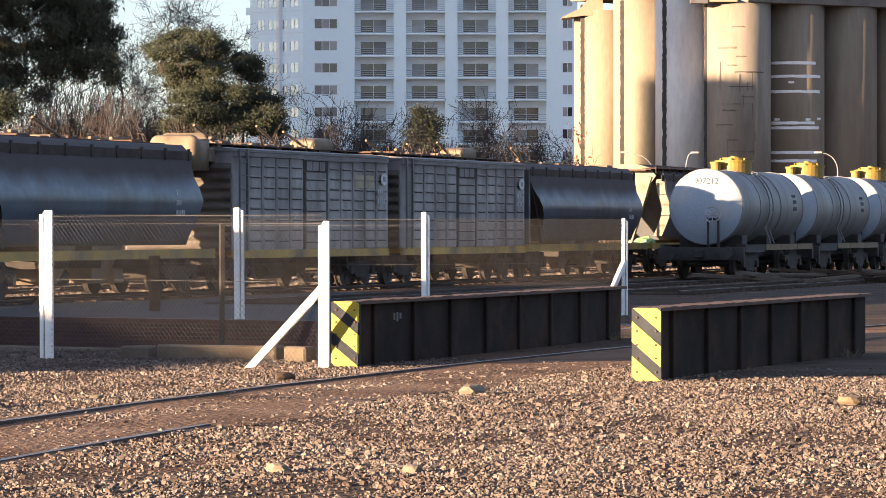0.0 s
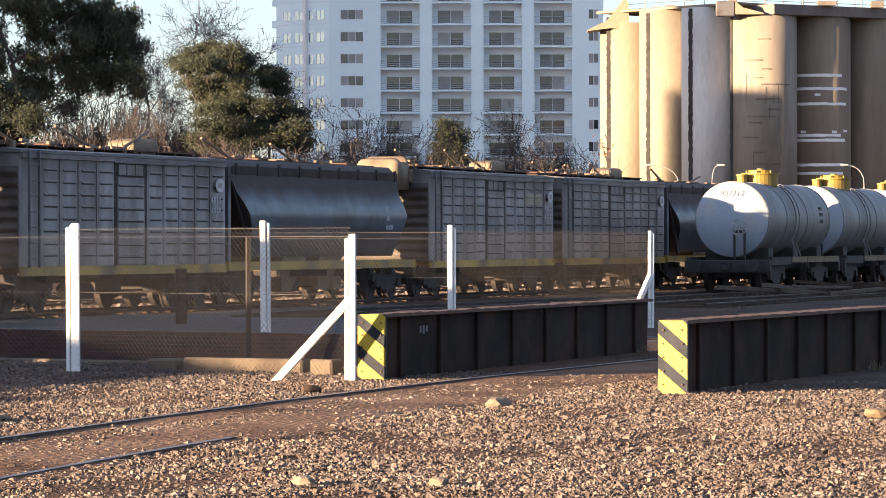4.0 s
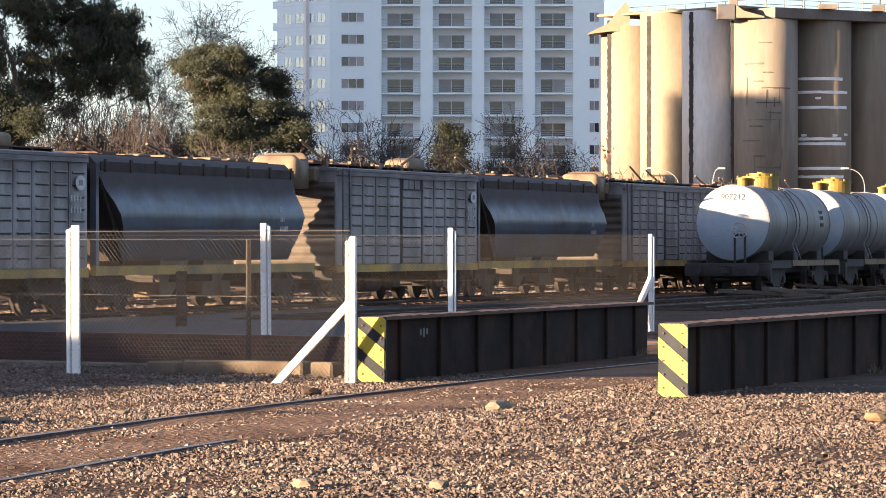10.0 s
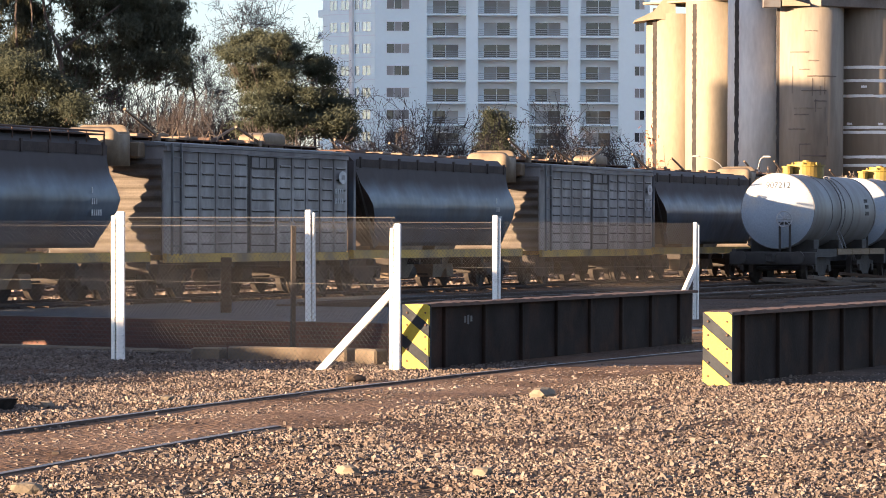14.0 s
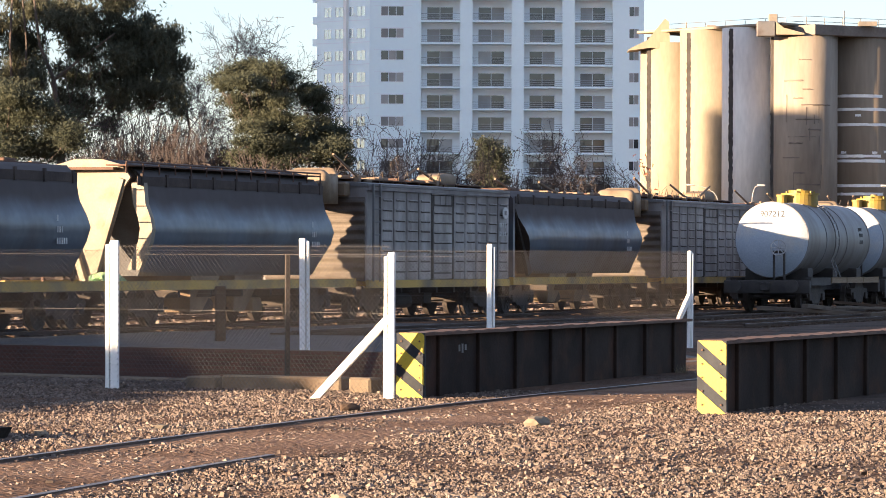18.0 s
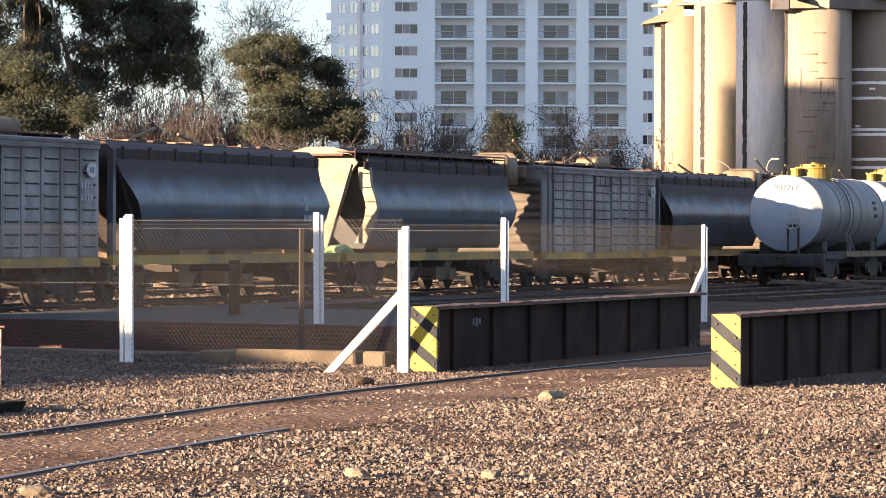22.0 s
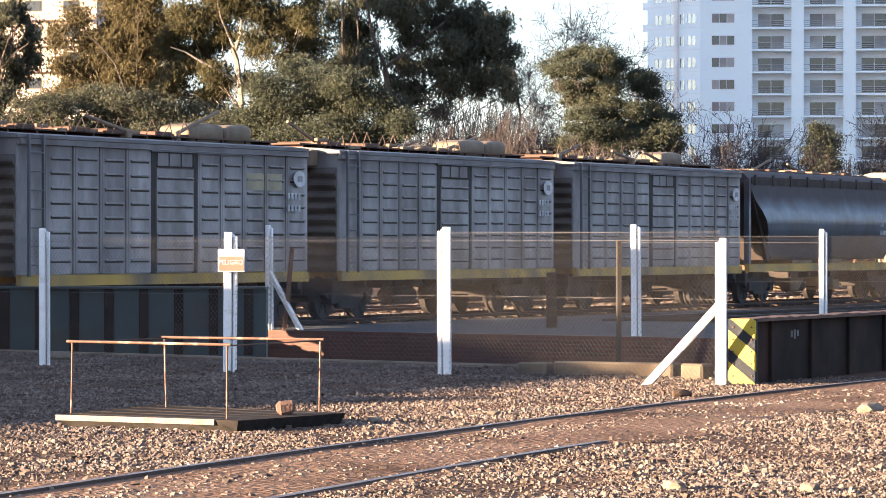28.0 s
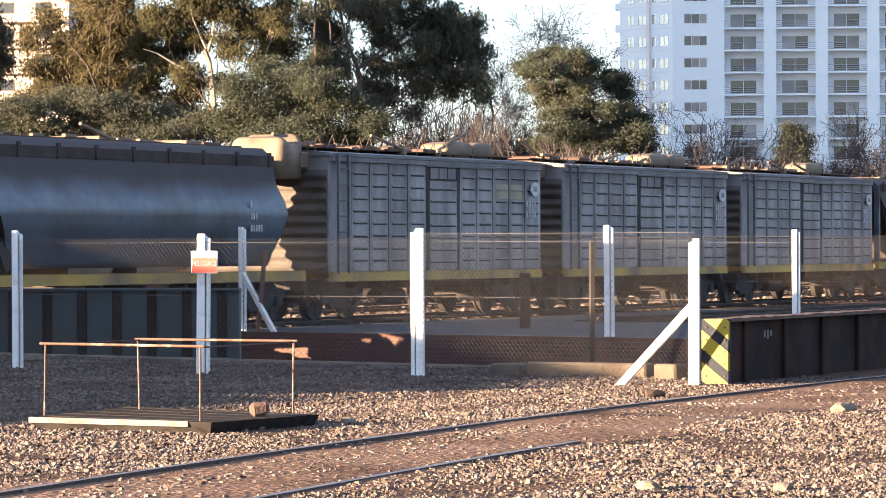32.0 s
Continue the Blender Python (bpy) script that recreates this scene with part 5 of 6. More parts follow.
# ---- guarded hatch in the gravel ----
def build_hatch():
    g = thing("hatch_platform", pose(0, 0, 0), "timber and steel hatch cover with rusty handrails", "hatch")
    FL, BL, FR, BR = (Vector((-6.95, 34.35, 0)), Vector((-6.33, 35.8, 0)), Vector((-5.36, 33.35, 0)), Vector((-4.78, 35.1, 0)))
    corners = [Vector((-7.0, 34.0, 0)), Vector((-5.22, 33.1, 0)), Vector((-4.48, 34.7, 0)), Vector((-6.5, 36.4, 0))]
    bm = bmesh.new()
    low = [bm.verts.new((p.x, p.y, -0.05)) for p in corners]
    high = [bm.verts.new((p.x, p.y, 0.10)) for p in corners]
    inward = sum(corners, Vector()) / 4
    for v in low:
        v.co.xy += (inward.xy - v.co.xy) * 0.06
    for i in range(4):
        bm.faces.new((low[i], low[(i + 1) % 4], high[(i + 1) % 4], high[i]))
    bm.faces.new(high)
    part("deck", bm, SHADED_TIMBER, g, "weathered timber deck, darkened for shade")
    along = (corners[1] - corners[0]).normalized()
    e = bmesh.new()
    p, q = corners[0] - along * 0.02, corners[1] - along * 0.25
    out = Vector((along.y, -along.x, 0)) * 0.012
    vs = [e.verts.new(v) for v in (p + out + Vector((0, 0, 0.055)), q + out + Vector((0, 0, 0.055)), q + out + Vector((0, 0, 0.105)), p + out + Vector((0, 0, 0.105)),
                                   p - out * 3 + Vector((0, 0, 0.055)), q - out * 3 + Vector((0, 0, 0.055)), q - out * 3 + Vector((0, 0, 0.105)), p - out * 3 + Vector((0, 0, 0.105)))]
    for f in ((0, 1, 2, 3), (5, 4, 7, 6), (3, 2, 6, 7), (1, 0, 4, 5), (0, 3, 7, 4), (1, 5, 6, 2)):
        e.faces.new([vs[i] for i in f])
    part("edge_plate", e, SHADED_PLATE, g, "worn steel edge plate, greyed for shade")
    for k in range(5):
        boards = bmesh.new()
        t = (k + 0.5) / 5
        a, b = corners[0].lerp(corners[3], t), corners[1].lerp(corners[2], t)
        rod(boards, a + Vector((0, 0, 0.105)), b + Vector((0, 0, 0.096)), 0.005, 4)
        part("batten", boards, SHADED_TIMBER, g)
    for p in (FL, BL, FR, BR):
        bm = bmesh.new()
        rod(bm, p + Vector((0, 0, 0.0)), p + Vector((random.uniform(-0.02, 0.02), 0, 0.755)), 0.0095, 8)
        part("handrail_post", bm, HANDRAIL, g)
    for a, b, z in ((FL, FR, 0.755), (BL, BR, 0.76)):
        bm = bmesh.new()
        d = (b - a).normalized()
        rod(bm, a - d * 0.05 + Vector((0, 0, z)), b + d * 0.05 + Vector((0, 0, z)), 0.0125, 8)
        part("handrail", bm, HANDRAIL, g)
    for a, b in ((FL, BL), (FR, BR)):
        bm = bmesh.new()
        rod(bm, a + Vector((0, 0, 0.745)), b + Vector((0, 0, 0.75)), 0.007, 6)
        part("handrail_bar", bm, RUST_DARK, g)


build_hatch()


def stone(x, y, r, name="loose_stone", mat=None, label="pale angular stone lying on the gravel", seed=0, flat=0.7):
    rng = random.Random(seed)
    bm = bmesh.new()
    bmesh.ops.create_icosphere(bm, subdivisions=2, radius=r)
    off = Vector((seed * 3.1, seed * 1.7, 0))
    for v in bm.verts:
        k = 1 + 0.45 * noise.noise(v.co / r * 0.9 + off)
        v.co = Vector((v.co.x * k * 1.2, v.co.y * k, v.co.z * k * flat))
    for v in bm.verts:                       # broken flat faces
        v.co.z = min(v.co.z, r * flat * 0.75)
    ob = finish(name, bm, mat or PALE_STONE)
    ob.matrix_basis = pose(x, y, r * flat * 0.45, 0, 0, rng.uniform(0, 360))
    return tagged(ob, label, "stone", "loose stones")


stone(0.28, 37.6, 0.12, seed=1)
_bm = boxed(-0.08, 0.08, -0.075, 0.075, 0, 0.125, 0.03)
for _v in _bm.verts:
    _v.co += 0.018 * noise.noise_vector(_v.co * 9)
_ob = finish("masonry_block", _bm, BROKEN_BRICK)
_ob.matrix_basis = pose(-4.98, 34.3, 0.10, 0, 0, 24)
tagged(_ob, "broken brown masonry block lying on the hatch deck", "block")
stone(-4.25, 35.0, 0.075, seed=3)
stone(-3.3, 36.6, 0.06, seed=4)
stone(-1.7, 41.2, 0.10, label="dark stone lying beside the rail", seed=5, mat=TIMBER)
stone(-1.1, 25.6, 0.075, seed=6)
stone(-0.2, 25.5, 0.07, seed=7)
stone(3.75, 35.4, 0.10, seed=8, label="reddish angular stone lying on the gravel", mat=WOOD_BEAM)
stone(-11.0, 53.6, 0.14, seed=9)
stone(-3.0, 23.6, 0.08, seed=10)


# heap of old sleepers and planks in front of the tank wagons
def build_timber_heap():
    rng = random.Random(17)
    for k in range(16):
        x, y = 9.0 + k * 0.52 + rng.uniform(-0.3, 0.3), 113.4 + k * 0.13 + rng.uniform(-1.2, 1.2)
        length, w, h = rng.uniform(1.8, 3.4), rng.uniform(0.10, 0.22), rng.uniform(0.06, 0.14)
        bm = boxed(-length / 2, length / 2, -w / 2, w / 2, 0, h, 0.01)
        for v in bm.verts:
            v.co += 0.012 * noise.noise_vector(v.co * 3 + Vector((k * 5.0, 0, 0)))
        ob = finish("timber_beam", bm, TIMBER if rng.random() < 0.6 else OLD_PLANK)
        slope = rng.uniform(-9, 9)
        ob.matrix_basis = pose(x, y, 0.02 + abs(math.sin(radians(slope))) * length / 2 + 0.10 * (k % 3), 0, slope, rng.choice((-25, 10, 20, 35, 150, 60)) + rng.uniform(-12, 12))
        tagged(ob, "old weathered timber beam in a heap beside the track", "timber beam", "heaped timber beams")


build_timber_heap()


# ---- grain silos ----
def build_silos():
    g = thing("grain_silos", pose(0, 0, 0), "tall buff concrete grain silos with flat roof", "silo")
    r, top = 3.12, 25.0
    cells = [(30.9, 403.2), (25.65, 407.6), (21.4, 412.2), (17.35, 416.8), (36.9, 407.2), (42.9, 411.2), (48.9, 415.2), (54.9, 419.2), (60.9, 423.2), (32.0, 412.5), (27.7, 417.0), (38.0, 416.5), (44.0, 420.5)]
    for k, (x, y) in enumerate(cells):
        bm = bmesh.new()
        rod(bm, (x, y, -0.2), (x, y, top + (1.3 if k in (1, 2) else 0.2)), 3.5 if k in (0, 4, 5, 6, 7, 8) else r, 48)
        part("silo_cell", bm, SILO_SHADED_BROWN if k in (4, 5, 6, 7, 8) else SILO_SHADED_GREY if k == 1 else SILO_CRACKED if k == 0 else SILO, g, smooth=True)
    for (ax, ay), (bx, by), w, z0, z1, mat in (((16.2, 418.5), (30.6, 402.9), 3.4, top + 1.3, top + 1.55, SILO), ((30.0, 402.4), (64.5, 425.6), 3.9, top + 0.2, top + 1.3, ROOF_DARK)):
        d = Vector((bx - ax, by - ay, 0))
        m = Matrix.Translation((ax, ay, 0)) @ Matrix.Rotation(math.atan2(d.y, d.x), 4, "Z")
        part("roof_slab", box(bmesh.new(), -0.3, d.length, -w + 0.4, w * 1.6, z0, z1, 0.05, m), mat, g, "concrete roof slab")
    # sheet-metal box on the corner, vents along the roof edge
    # dark paint takes the place of the shade on the box
    part("corner_box", boxed(25.75, 27.6, 399.4, 401.2, top + 0.05, top + 1.6, 0.06), WAGON_DARK, g, "sheet-metal box on the corner, darkened for shade")
    for x, y, w, h in ((27.0, 400.2, 0.9, 1.5), (21.0, 409.6, 1.0, 0.5), (36.5, 402.6, 2.0, 0.5), (42.5, 406.4, 1.4, 0.8), (49.0, 410.6, 2.2, 0.5)):
        part("roof_box", boxed(x, x + w, y, y + 1.0, top + 1.3, top + 1.5 + h * 0.6, 0.04), ROOF_DARK, g)
    # swept eaves where the roofs end
    for outline, y, deep in (((( 12.85, 24.45), (14.9, 25.45), (15.9, 26.7), (16.75, 27.75), (17.2, 27.4), (17.3, 24.5), (15.2, 24.6), (12.85, 24.3)), 413.9, 4.5),
                             (((27.7, 26.5), (28.5, 25.9), (30.6, 25.35), (30.6, 25.2), (27.7, 25.2)), 399.2, 2.0)):
        bm = bmesh.new()
        rings = [[bm.verts.new((x, y + d, z)) for x, z in outline] for d in (0, deep)]
        n = len(outline)
        for k in range(n):
            bm.faces.new((rings[0][k], rings[0][(k + 1) % n], rings[1][(k + 1) % n], rings[1][k]))
        bm.faces.new(rings[0])
        bm.faces.new(rings[1][::-1])
        part("gable_eave", bm, SILO, g)
    rail = bmesh.new()
    for k in range(24):
        x = 17.0 + k * 2.0
        y = 416.5 - (x - 17) * 1.08 if x < 30 else 401.0 + (x - 30) * 0.66
        rod(rail, (x, y, top + 1.2), (x, y, top + 2.2), 0.035, 4)
        if x < 60:
            x2 = x + 2.0
            y2 = 416.5 - (x2 - 17) * 1.08 if x2 < 30 else 401.0 + (x2 - 30) * 0.66
            for z in (1.75, 2.28):
                rod(rail, (x, y, top + z), (x2, y2, top + z), 0.025, 4)
    part("roof_railing", rail, FRAME_DARK, g)
    for x, y, h in ((19.0, 413.0, 1.0), (35.0, 402.6, 1.6), (41.6, 407.2, 1.6), (43.6, 408.4, 1.7), (50.0, 412.6, 1.6)):
        part("mast", rod(bmesh.new(), (x, y, top + 1.3), (x, y, top + 1.3 + h), 0.07, 6), FRAME_DARK, g)
    # tarred joints where the cells meet
    rng = random.Random(4)
    def tar_joint(x, y, wide):
        """One ragged upright band of tar, uneven on both sides."""
        bm = bmesh.new()
        rows, z = [], -0.1
        while z < top + 1.2:
            a, b = -wide * rng.uniform(0.38, 0.62), wide * rng.uniform(0.38, 0.62)
            rows.append([bm.verts.new(p) for p in ((x + a, y, z), (x + b, y, z), (x + b, y + 0.6, z), (x + a, y + 0.6, z))])
            z += rng.uniform(0.12, 0.4)
        for p, q in zip(rows, rows[1:]):
            for k in range(4):
                bm.faces.new((p[k], p[(k + 1) % 4], q[(k + 1) % 4], q[k]))
        bm.faces.new(rows[0])
        bm.faces.new(rows[-1][::-1])
        part("tar_joint", bm, JOINT, g, "ragged dark tar joint")

    # a tarred joint down the outermost line of each cell of the sunlit row
    for (cx, cy), r0, a in ((cells[3], 3.12, -47), (cells[2], 3.12, -47), (cells[1], 3.12, -47), (cells[0], 3.5, -73)):
        tar_joint(cx + r0 * math.sin(radians(a)), cy - r0 * math.cos(radians(a)) - 0.22, 0.42)
    # mortar repairs and cracks as thin curved strips on the cell faces
    def strip(cx, cy, a0, a1, z0, z1, mat, name):
        b = bmesh.new()
        n = 8
        ring = []
        for k in range(n + 1):
            a = radians(a0 + (a1 - a0) * k / n)
            ring.append([b.verts.new((cx + (3.5 + d) * math.sin(a), cy - (3.5 + d) * math.cos(a), z)) for d in (0.0, 0.05) for z in (z0 + rng.uniform(-0.04, 0.04), z1 + rng.uniform(-0.04, 0.04))])
        for p, q in zip(ring, ring[1:]):
            for i, j in ((2, 3), (3, 1), (0, 2)):
                b.faces.new((p[i], q[i], q[j], p[j]))
        part(name, b, mat, g)
    for z in (18.9, 17.5, 15.9, 12.6, 12.1, 9.5, 8.6):
        strip(36.9, 407.2, rng.uniform(-70, -55), rng.uniform(30, 60), z, z + 0.28, PATCH_WHITE, "mortar_repair")
    for z in (22.6, 20.4, 19.5, 18.6, 17.9, 16.4, 15.3, 14.6, 13.9, 12.4, 10.8, 9.6, 8.2):
        a0 = rng.uniform(-50, 5)
        strip(30.9, 403.2, a0, a0 + rng.uniform(15, 75), z, z + rng.uniform(0.05, 0.14), PATCH_DARK, "crack")
    for k in range(9):
        a, z = rng.uniform(-45, 30), rng.uniform(8, 17)
        strip(30.9, 403.2, a, a + 1.3, z, z + rng.uniform(0.8, 3.0), PATCH_DARK, "crack")
    for a, z in ((-10, 16.9), (20, 13.0), (-35, 13.0), (45, 13.1)):
        strip(36.9, 407.2, a, a + 10, z, z + 0.22, PATCH_WHITE, "mortar_repair")
    # head house further back on the roof
    hh = thing("head_house", pose(62, 432, 0), "small brick head house standing beyond the silos", "building")
    part("wall", boxed(-3.5, 9, -3, 3, 0, 32.0), PINK_WALL, hh)
    for k in range(3):
        part("window", boxed(-2.2 + k * 2.4, -1.2 + k * 2.4, -3.05, -2.98, 29.3, 30.9), GLASS_DARK, hh)
    part("roof", boxed(-3.9, 9.4, -3.4, 3.4, 32.0, 32.4), SILO, hh)


build_silos()


# ---- apartment block ----
def build_apartments():
    px = 520 / 6800
    g = thing("apartment_block", pose(0, 520, 0), "white apartment block with rows of recessed balconies", "apartment building")
    X = lambda p: (p - 784) * px
    floors, fh, base = 15, 2.985, 1.2
    top = base + floors * fh
    left, right = X(537), X(1022)
    bays = [(X(628), X(697)), (X(719), X(788)), (X(810), X(878)), (X(900), X(967))]
    # core behind the recesses
    part("core", boxed(left, right, 1.7, 16, 0, top), FACADE_IN, g)
    edges = [left] + [v for b in bays for v in b] + [right]
    for k in range(0, len(edges), 2):
        part("pier", boxed(edges[k], edges[k + 1], 0, 1.71, 0, top), FACADE, g)

    def window(parent, x0, x1, z0, z1, y, lights=3, blind=0.0, proud=0.06, frame_mat=FACADE_IN):
        f = bmesh.new()
        t = 0.07
        box(f, x0 - t, x1 + t, y - proud, y + 0.02, z0 - t, z0)
        box(f, x0 - t, x1 + t, y - proud, y + 0.02, z1, z1 + t)
        for k in range(lights + 1):
            xx = x0 + (x1 - x0) * k / lights
            box(f, xx - t / 2, xx + t / 2, y - proud, y + 0.02, z0, z1)
        w = part("window", f, frame_mat, parent)
        for k in range(lights):
            a, b = x0 + (x1 - x0) * k / lights + t / 2, x0 + (x1 - x0) * (k + 1) / lights - t / 2
            shut = random.random() < blind
            part("pane", boxed(a, b, y - 0.02, y - 0.005, z0, z1), BLIND if shut else GLASS_DARK, w)
        return w

    for f in range(1, floors):
        z = base + f * fh
        for i, (a, b) in enumerate(bays):
            window(g, a + 0.75, b - 1.0, z + 0.12, z + 1.95, 1.69, 2, 0.25)
            bal = part("balcony", boxed(a - 0.02, b + 0.02, -0.25, 1.7, z - 0.14, z + 0.10), FACADE, g)
            r = bmesh.new()
            box(r, a, b, -0.2, -0.12, z + 0.10, z + 0.20)
            box(r, a, b, -0.19, -0.15, z + 0.40, z + 0.46)
            box(r, a, b, -0.2, -0.14, z + 0.95, z + 1.02)
            box(r, a, b, -0.19, -0.15, z + 0.66, z + 0.70)
            part("railing", r, RAILING_GREY, bal)
        window(g, X(557), X(597), z + 0.75, z + 1.95, -0.005, 3, 0.5)
        s = boxed(X(545), X(612), -0.03, 0.0, z + 2.05, z + 2.10)
        part("string_course", s, FACADE_IN, g)
        window(g, X(996), X(1013), z + 0.75, z + 1.95, -0.005, 2, 0.5)
    part("roof", boxed(left - 0.3, right + 0.3, -0.3, 16.3, top, top + 0.5), FACADE, g)
    # side wing, turned away
    w = thing("apartment_wing", pose(left - 0.02, 520.05, 0, 0, 0, 180 - 38), "pale blue-white side wing of the apartment block", "apartment building")
    length = (X(537) - X(440)) / math.cos(radians(38))
    part("wall", boxed(0, length, -14, -0.0, 0, top), FACADE, w)
    # sunlight on this strip is put into its white colour
    part("fin", boxed(0.40 * length, 0.455 * length, 0, 0.5, 0, top), PATCH_WHITE, w, "upright fin, white for a sunlit strip")
    for f in range(1, floors):
        z = base + f * fh
        for p0, p1 in ((0.08, 0.24), (0.30, 0.385), (0.48, 0.65), (0.72, 0.86)):
            fr = bmesh.new()
            x0, x1 = p0 * length, p1 * length
            box(fr, x0 - 0.06, x1 + 0.06, 0.0, 0.05, z + 0.68, z + 0.75)
            box(fr, x0 - 0.06, x1 + 0.06, 0.0, 0.05, z + 2.0, z + 2.07)
            for xx in (x0, (x0 + x1) / 2, x1):
                box(fr, xx - 0.05, xx + 0.05, 0.0, 0.05, z + 0.75, z + 2.0)
            win = part("window", fr, FACADE_IN, w)
            part("pane", boxed(x0, x1, 0.002, 0.02, z + 0.75, z + 2.0), GLASS_SKY, win)
        part("string_course", boxed(0, length, 0, 0.04, z + 0.1, z + 0.22), FACADE_IN, w)
        part("balcony", boxed(length, length + 1.0, -2.2, -0.2, z - 0.1, z + 0.9, 0.02), FACADE, w)


build_apartments()


def build_tower():
    g = thing("apartment_tower", pose(-106, 452, 0), "sunlit buff apartment tower beyond the trees", "apartment building")
    part("wall", boxed(-22, 20, -12, 18, 0, 66), PINK_WALL, g)
    part("roof", boxed(-22.5, 20.5, -12.5, 18.5, 66, 66.6), PINK_WALL, g)
    for f in range(4, 14):
        z = 1 + f * 3
        for x in (1.5, 6.5, 11.5, 16):
            win = part("window", boxed(x, x + 2.0, -12.06, -11.98, z + 0.9, z + 2.2), FRAME_DARK, g)
            part("pane", boxed(x + 0.1, x + 1.9, -12.09, -12.065, z + 1.0, z + 2.1), GLASS_DARK, win)
        part("balcony", boxed(0.5, 19, -13.0, -12.0, z - 0.15, z + 0.1), PINK_WALL, g)


build_tower()


def build_shadow_tower():
    """An unseen building, added so that its long evening shadow falls on the silos."""
    g = thing("works_tower", pose(-102.1, 328.9, 0, 0, 0, 31.4), "unseen plain concrete tower with lower wing", "building")
    part("wall", boxed(-5, 5, -3.7, 2.9, 0, 56), SILO, g)
    part("wing", boxed(-5, 5, -13, -3.7, 0, 37.1), SILO, g)
    part("side_wing", boxed(-5, 5, 2.9, 4.3, 0, 37.1), SILO, g)
    part("roof", boxed(-5.3, 5.3, -4.0, 3.2, 56, 56.4), SILO, g)


build_shadow_tower()


# ---- lamps behind the yard ----
def street_lamp(x, y, h, arm, side):
    g = thing("street_lamp", pose(x, y, 0), "galvanised street lamp with curved arm", "street lamp", "street lamps")
    bm = bmesh.new()
    rod(bm, (0, 0, 0), (0, 0, h - 0.7), 0.024, 8, 0.018)
    pts = [(0, 0, h - 0.7)] + [(side * arm * (1 - math.cos(radians(a))), 0, h - 0.7 + 0.68 * math.sin(radians(a))) for a in (18, 36, 54, 72, 90)]
    for a, b in zip(pts, pts[1:]):
        rod(bm, a, b, 0.015, 6)
    part("pole", bm, LAMP_GREY, g)
    head = boxed(min(side * arm, side * (arm + 0.30)), max(side * arm, side * (arm + 0.30)), -0.06, 0.06, h - 0.03, h + 0.045, 0.02)
    part("lamp_head", head, LAMP_GREY, g)


street_lamp(9.35, 148, 4.55, 0.2, 1)
street_lamp(15.2, 148, 4.55, 0.6, -1)
street_lamp(8.7, 160, 4.8, 1.0, -1)


# ---- trees ----
def limbs(name, out, mat, parent, sides=4):
    p, q = np.array([o[0] for o in out]), np.array([o[1] for o in out])
    return mesh_np(name, *tubes(p, q, np.array([o[2] for o in out]), np.array([o[3] for o in out]), sides), mat, parent)


def leaf_cloud(rng, centres, radius, count, size, droop=0.0, long=1.6, hang=0.0):
    """Small leaf sprays scattered round the given points; hang: the length of drooping strands on which they sit."""
    if hang:
        strands = max(1, count // 9)
        root = centres[rng.integers(0, len(centres), strands)] + rng.normal(0, 1, (strands, 3)) * radius
        fall = hang * rng.uniform(0.3, 1.3, strands)
        k = rng.integers(0, strands, count)
        t = rng.random(count)
        c = root[k] + rng.normal(0, 0.05, (count, 3))
        c[:, 2] -= t * fall[k]
        c[:, 0] += 0.25 * t * fall[k] * np.sin(k * 1.7)
    else:
        c = centres[rng.integers(0, len(centres), count)] + rng.normal(0, 1, (count, 3)) * radius
    d = rng.normal(0, 1, (count, 3))
    d[:, 2] -= droop
    d /= np.linalg.norm(d, axis=1, keepdims=True)
    e = np.cross(d, rng.normal(0, 1, (count, 3)))
    e /= np.linalg.norm(e, axis=1, keepdims=True)
    s = size * rng.uniform(0.5, 1.5, (count, 1))
    v = np.stack([c - d * s * long * 0.5 - e * s * 0.3, c - d * s * long * 0.2 + e * s * 0.45, c + d * s * long * 0.6], axis=1)
    return v.reshape(-1, 3), np.arange(count * 3).reshape(count, 3)


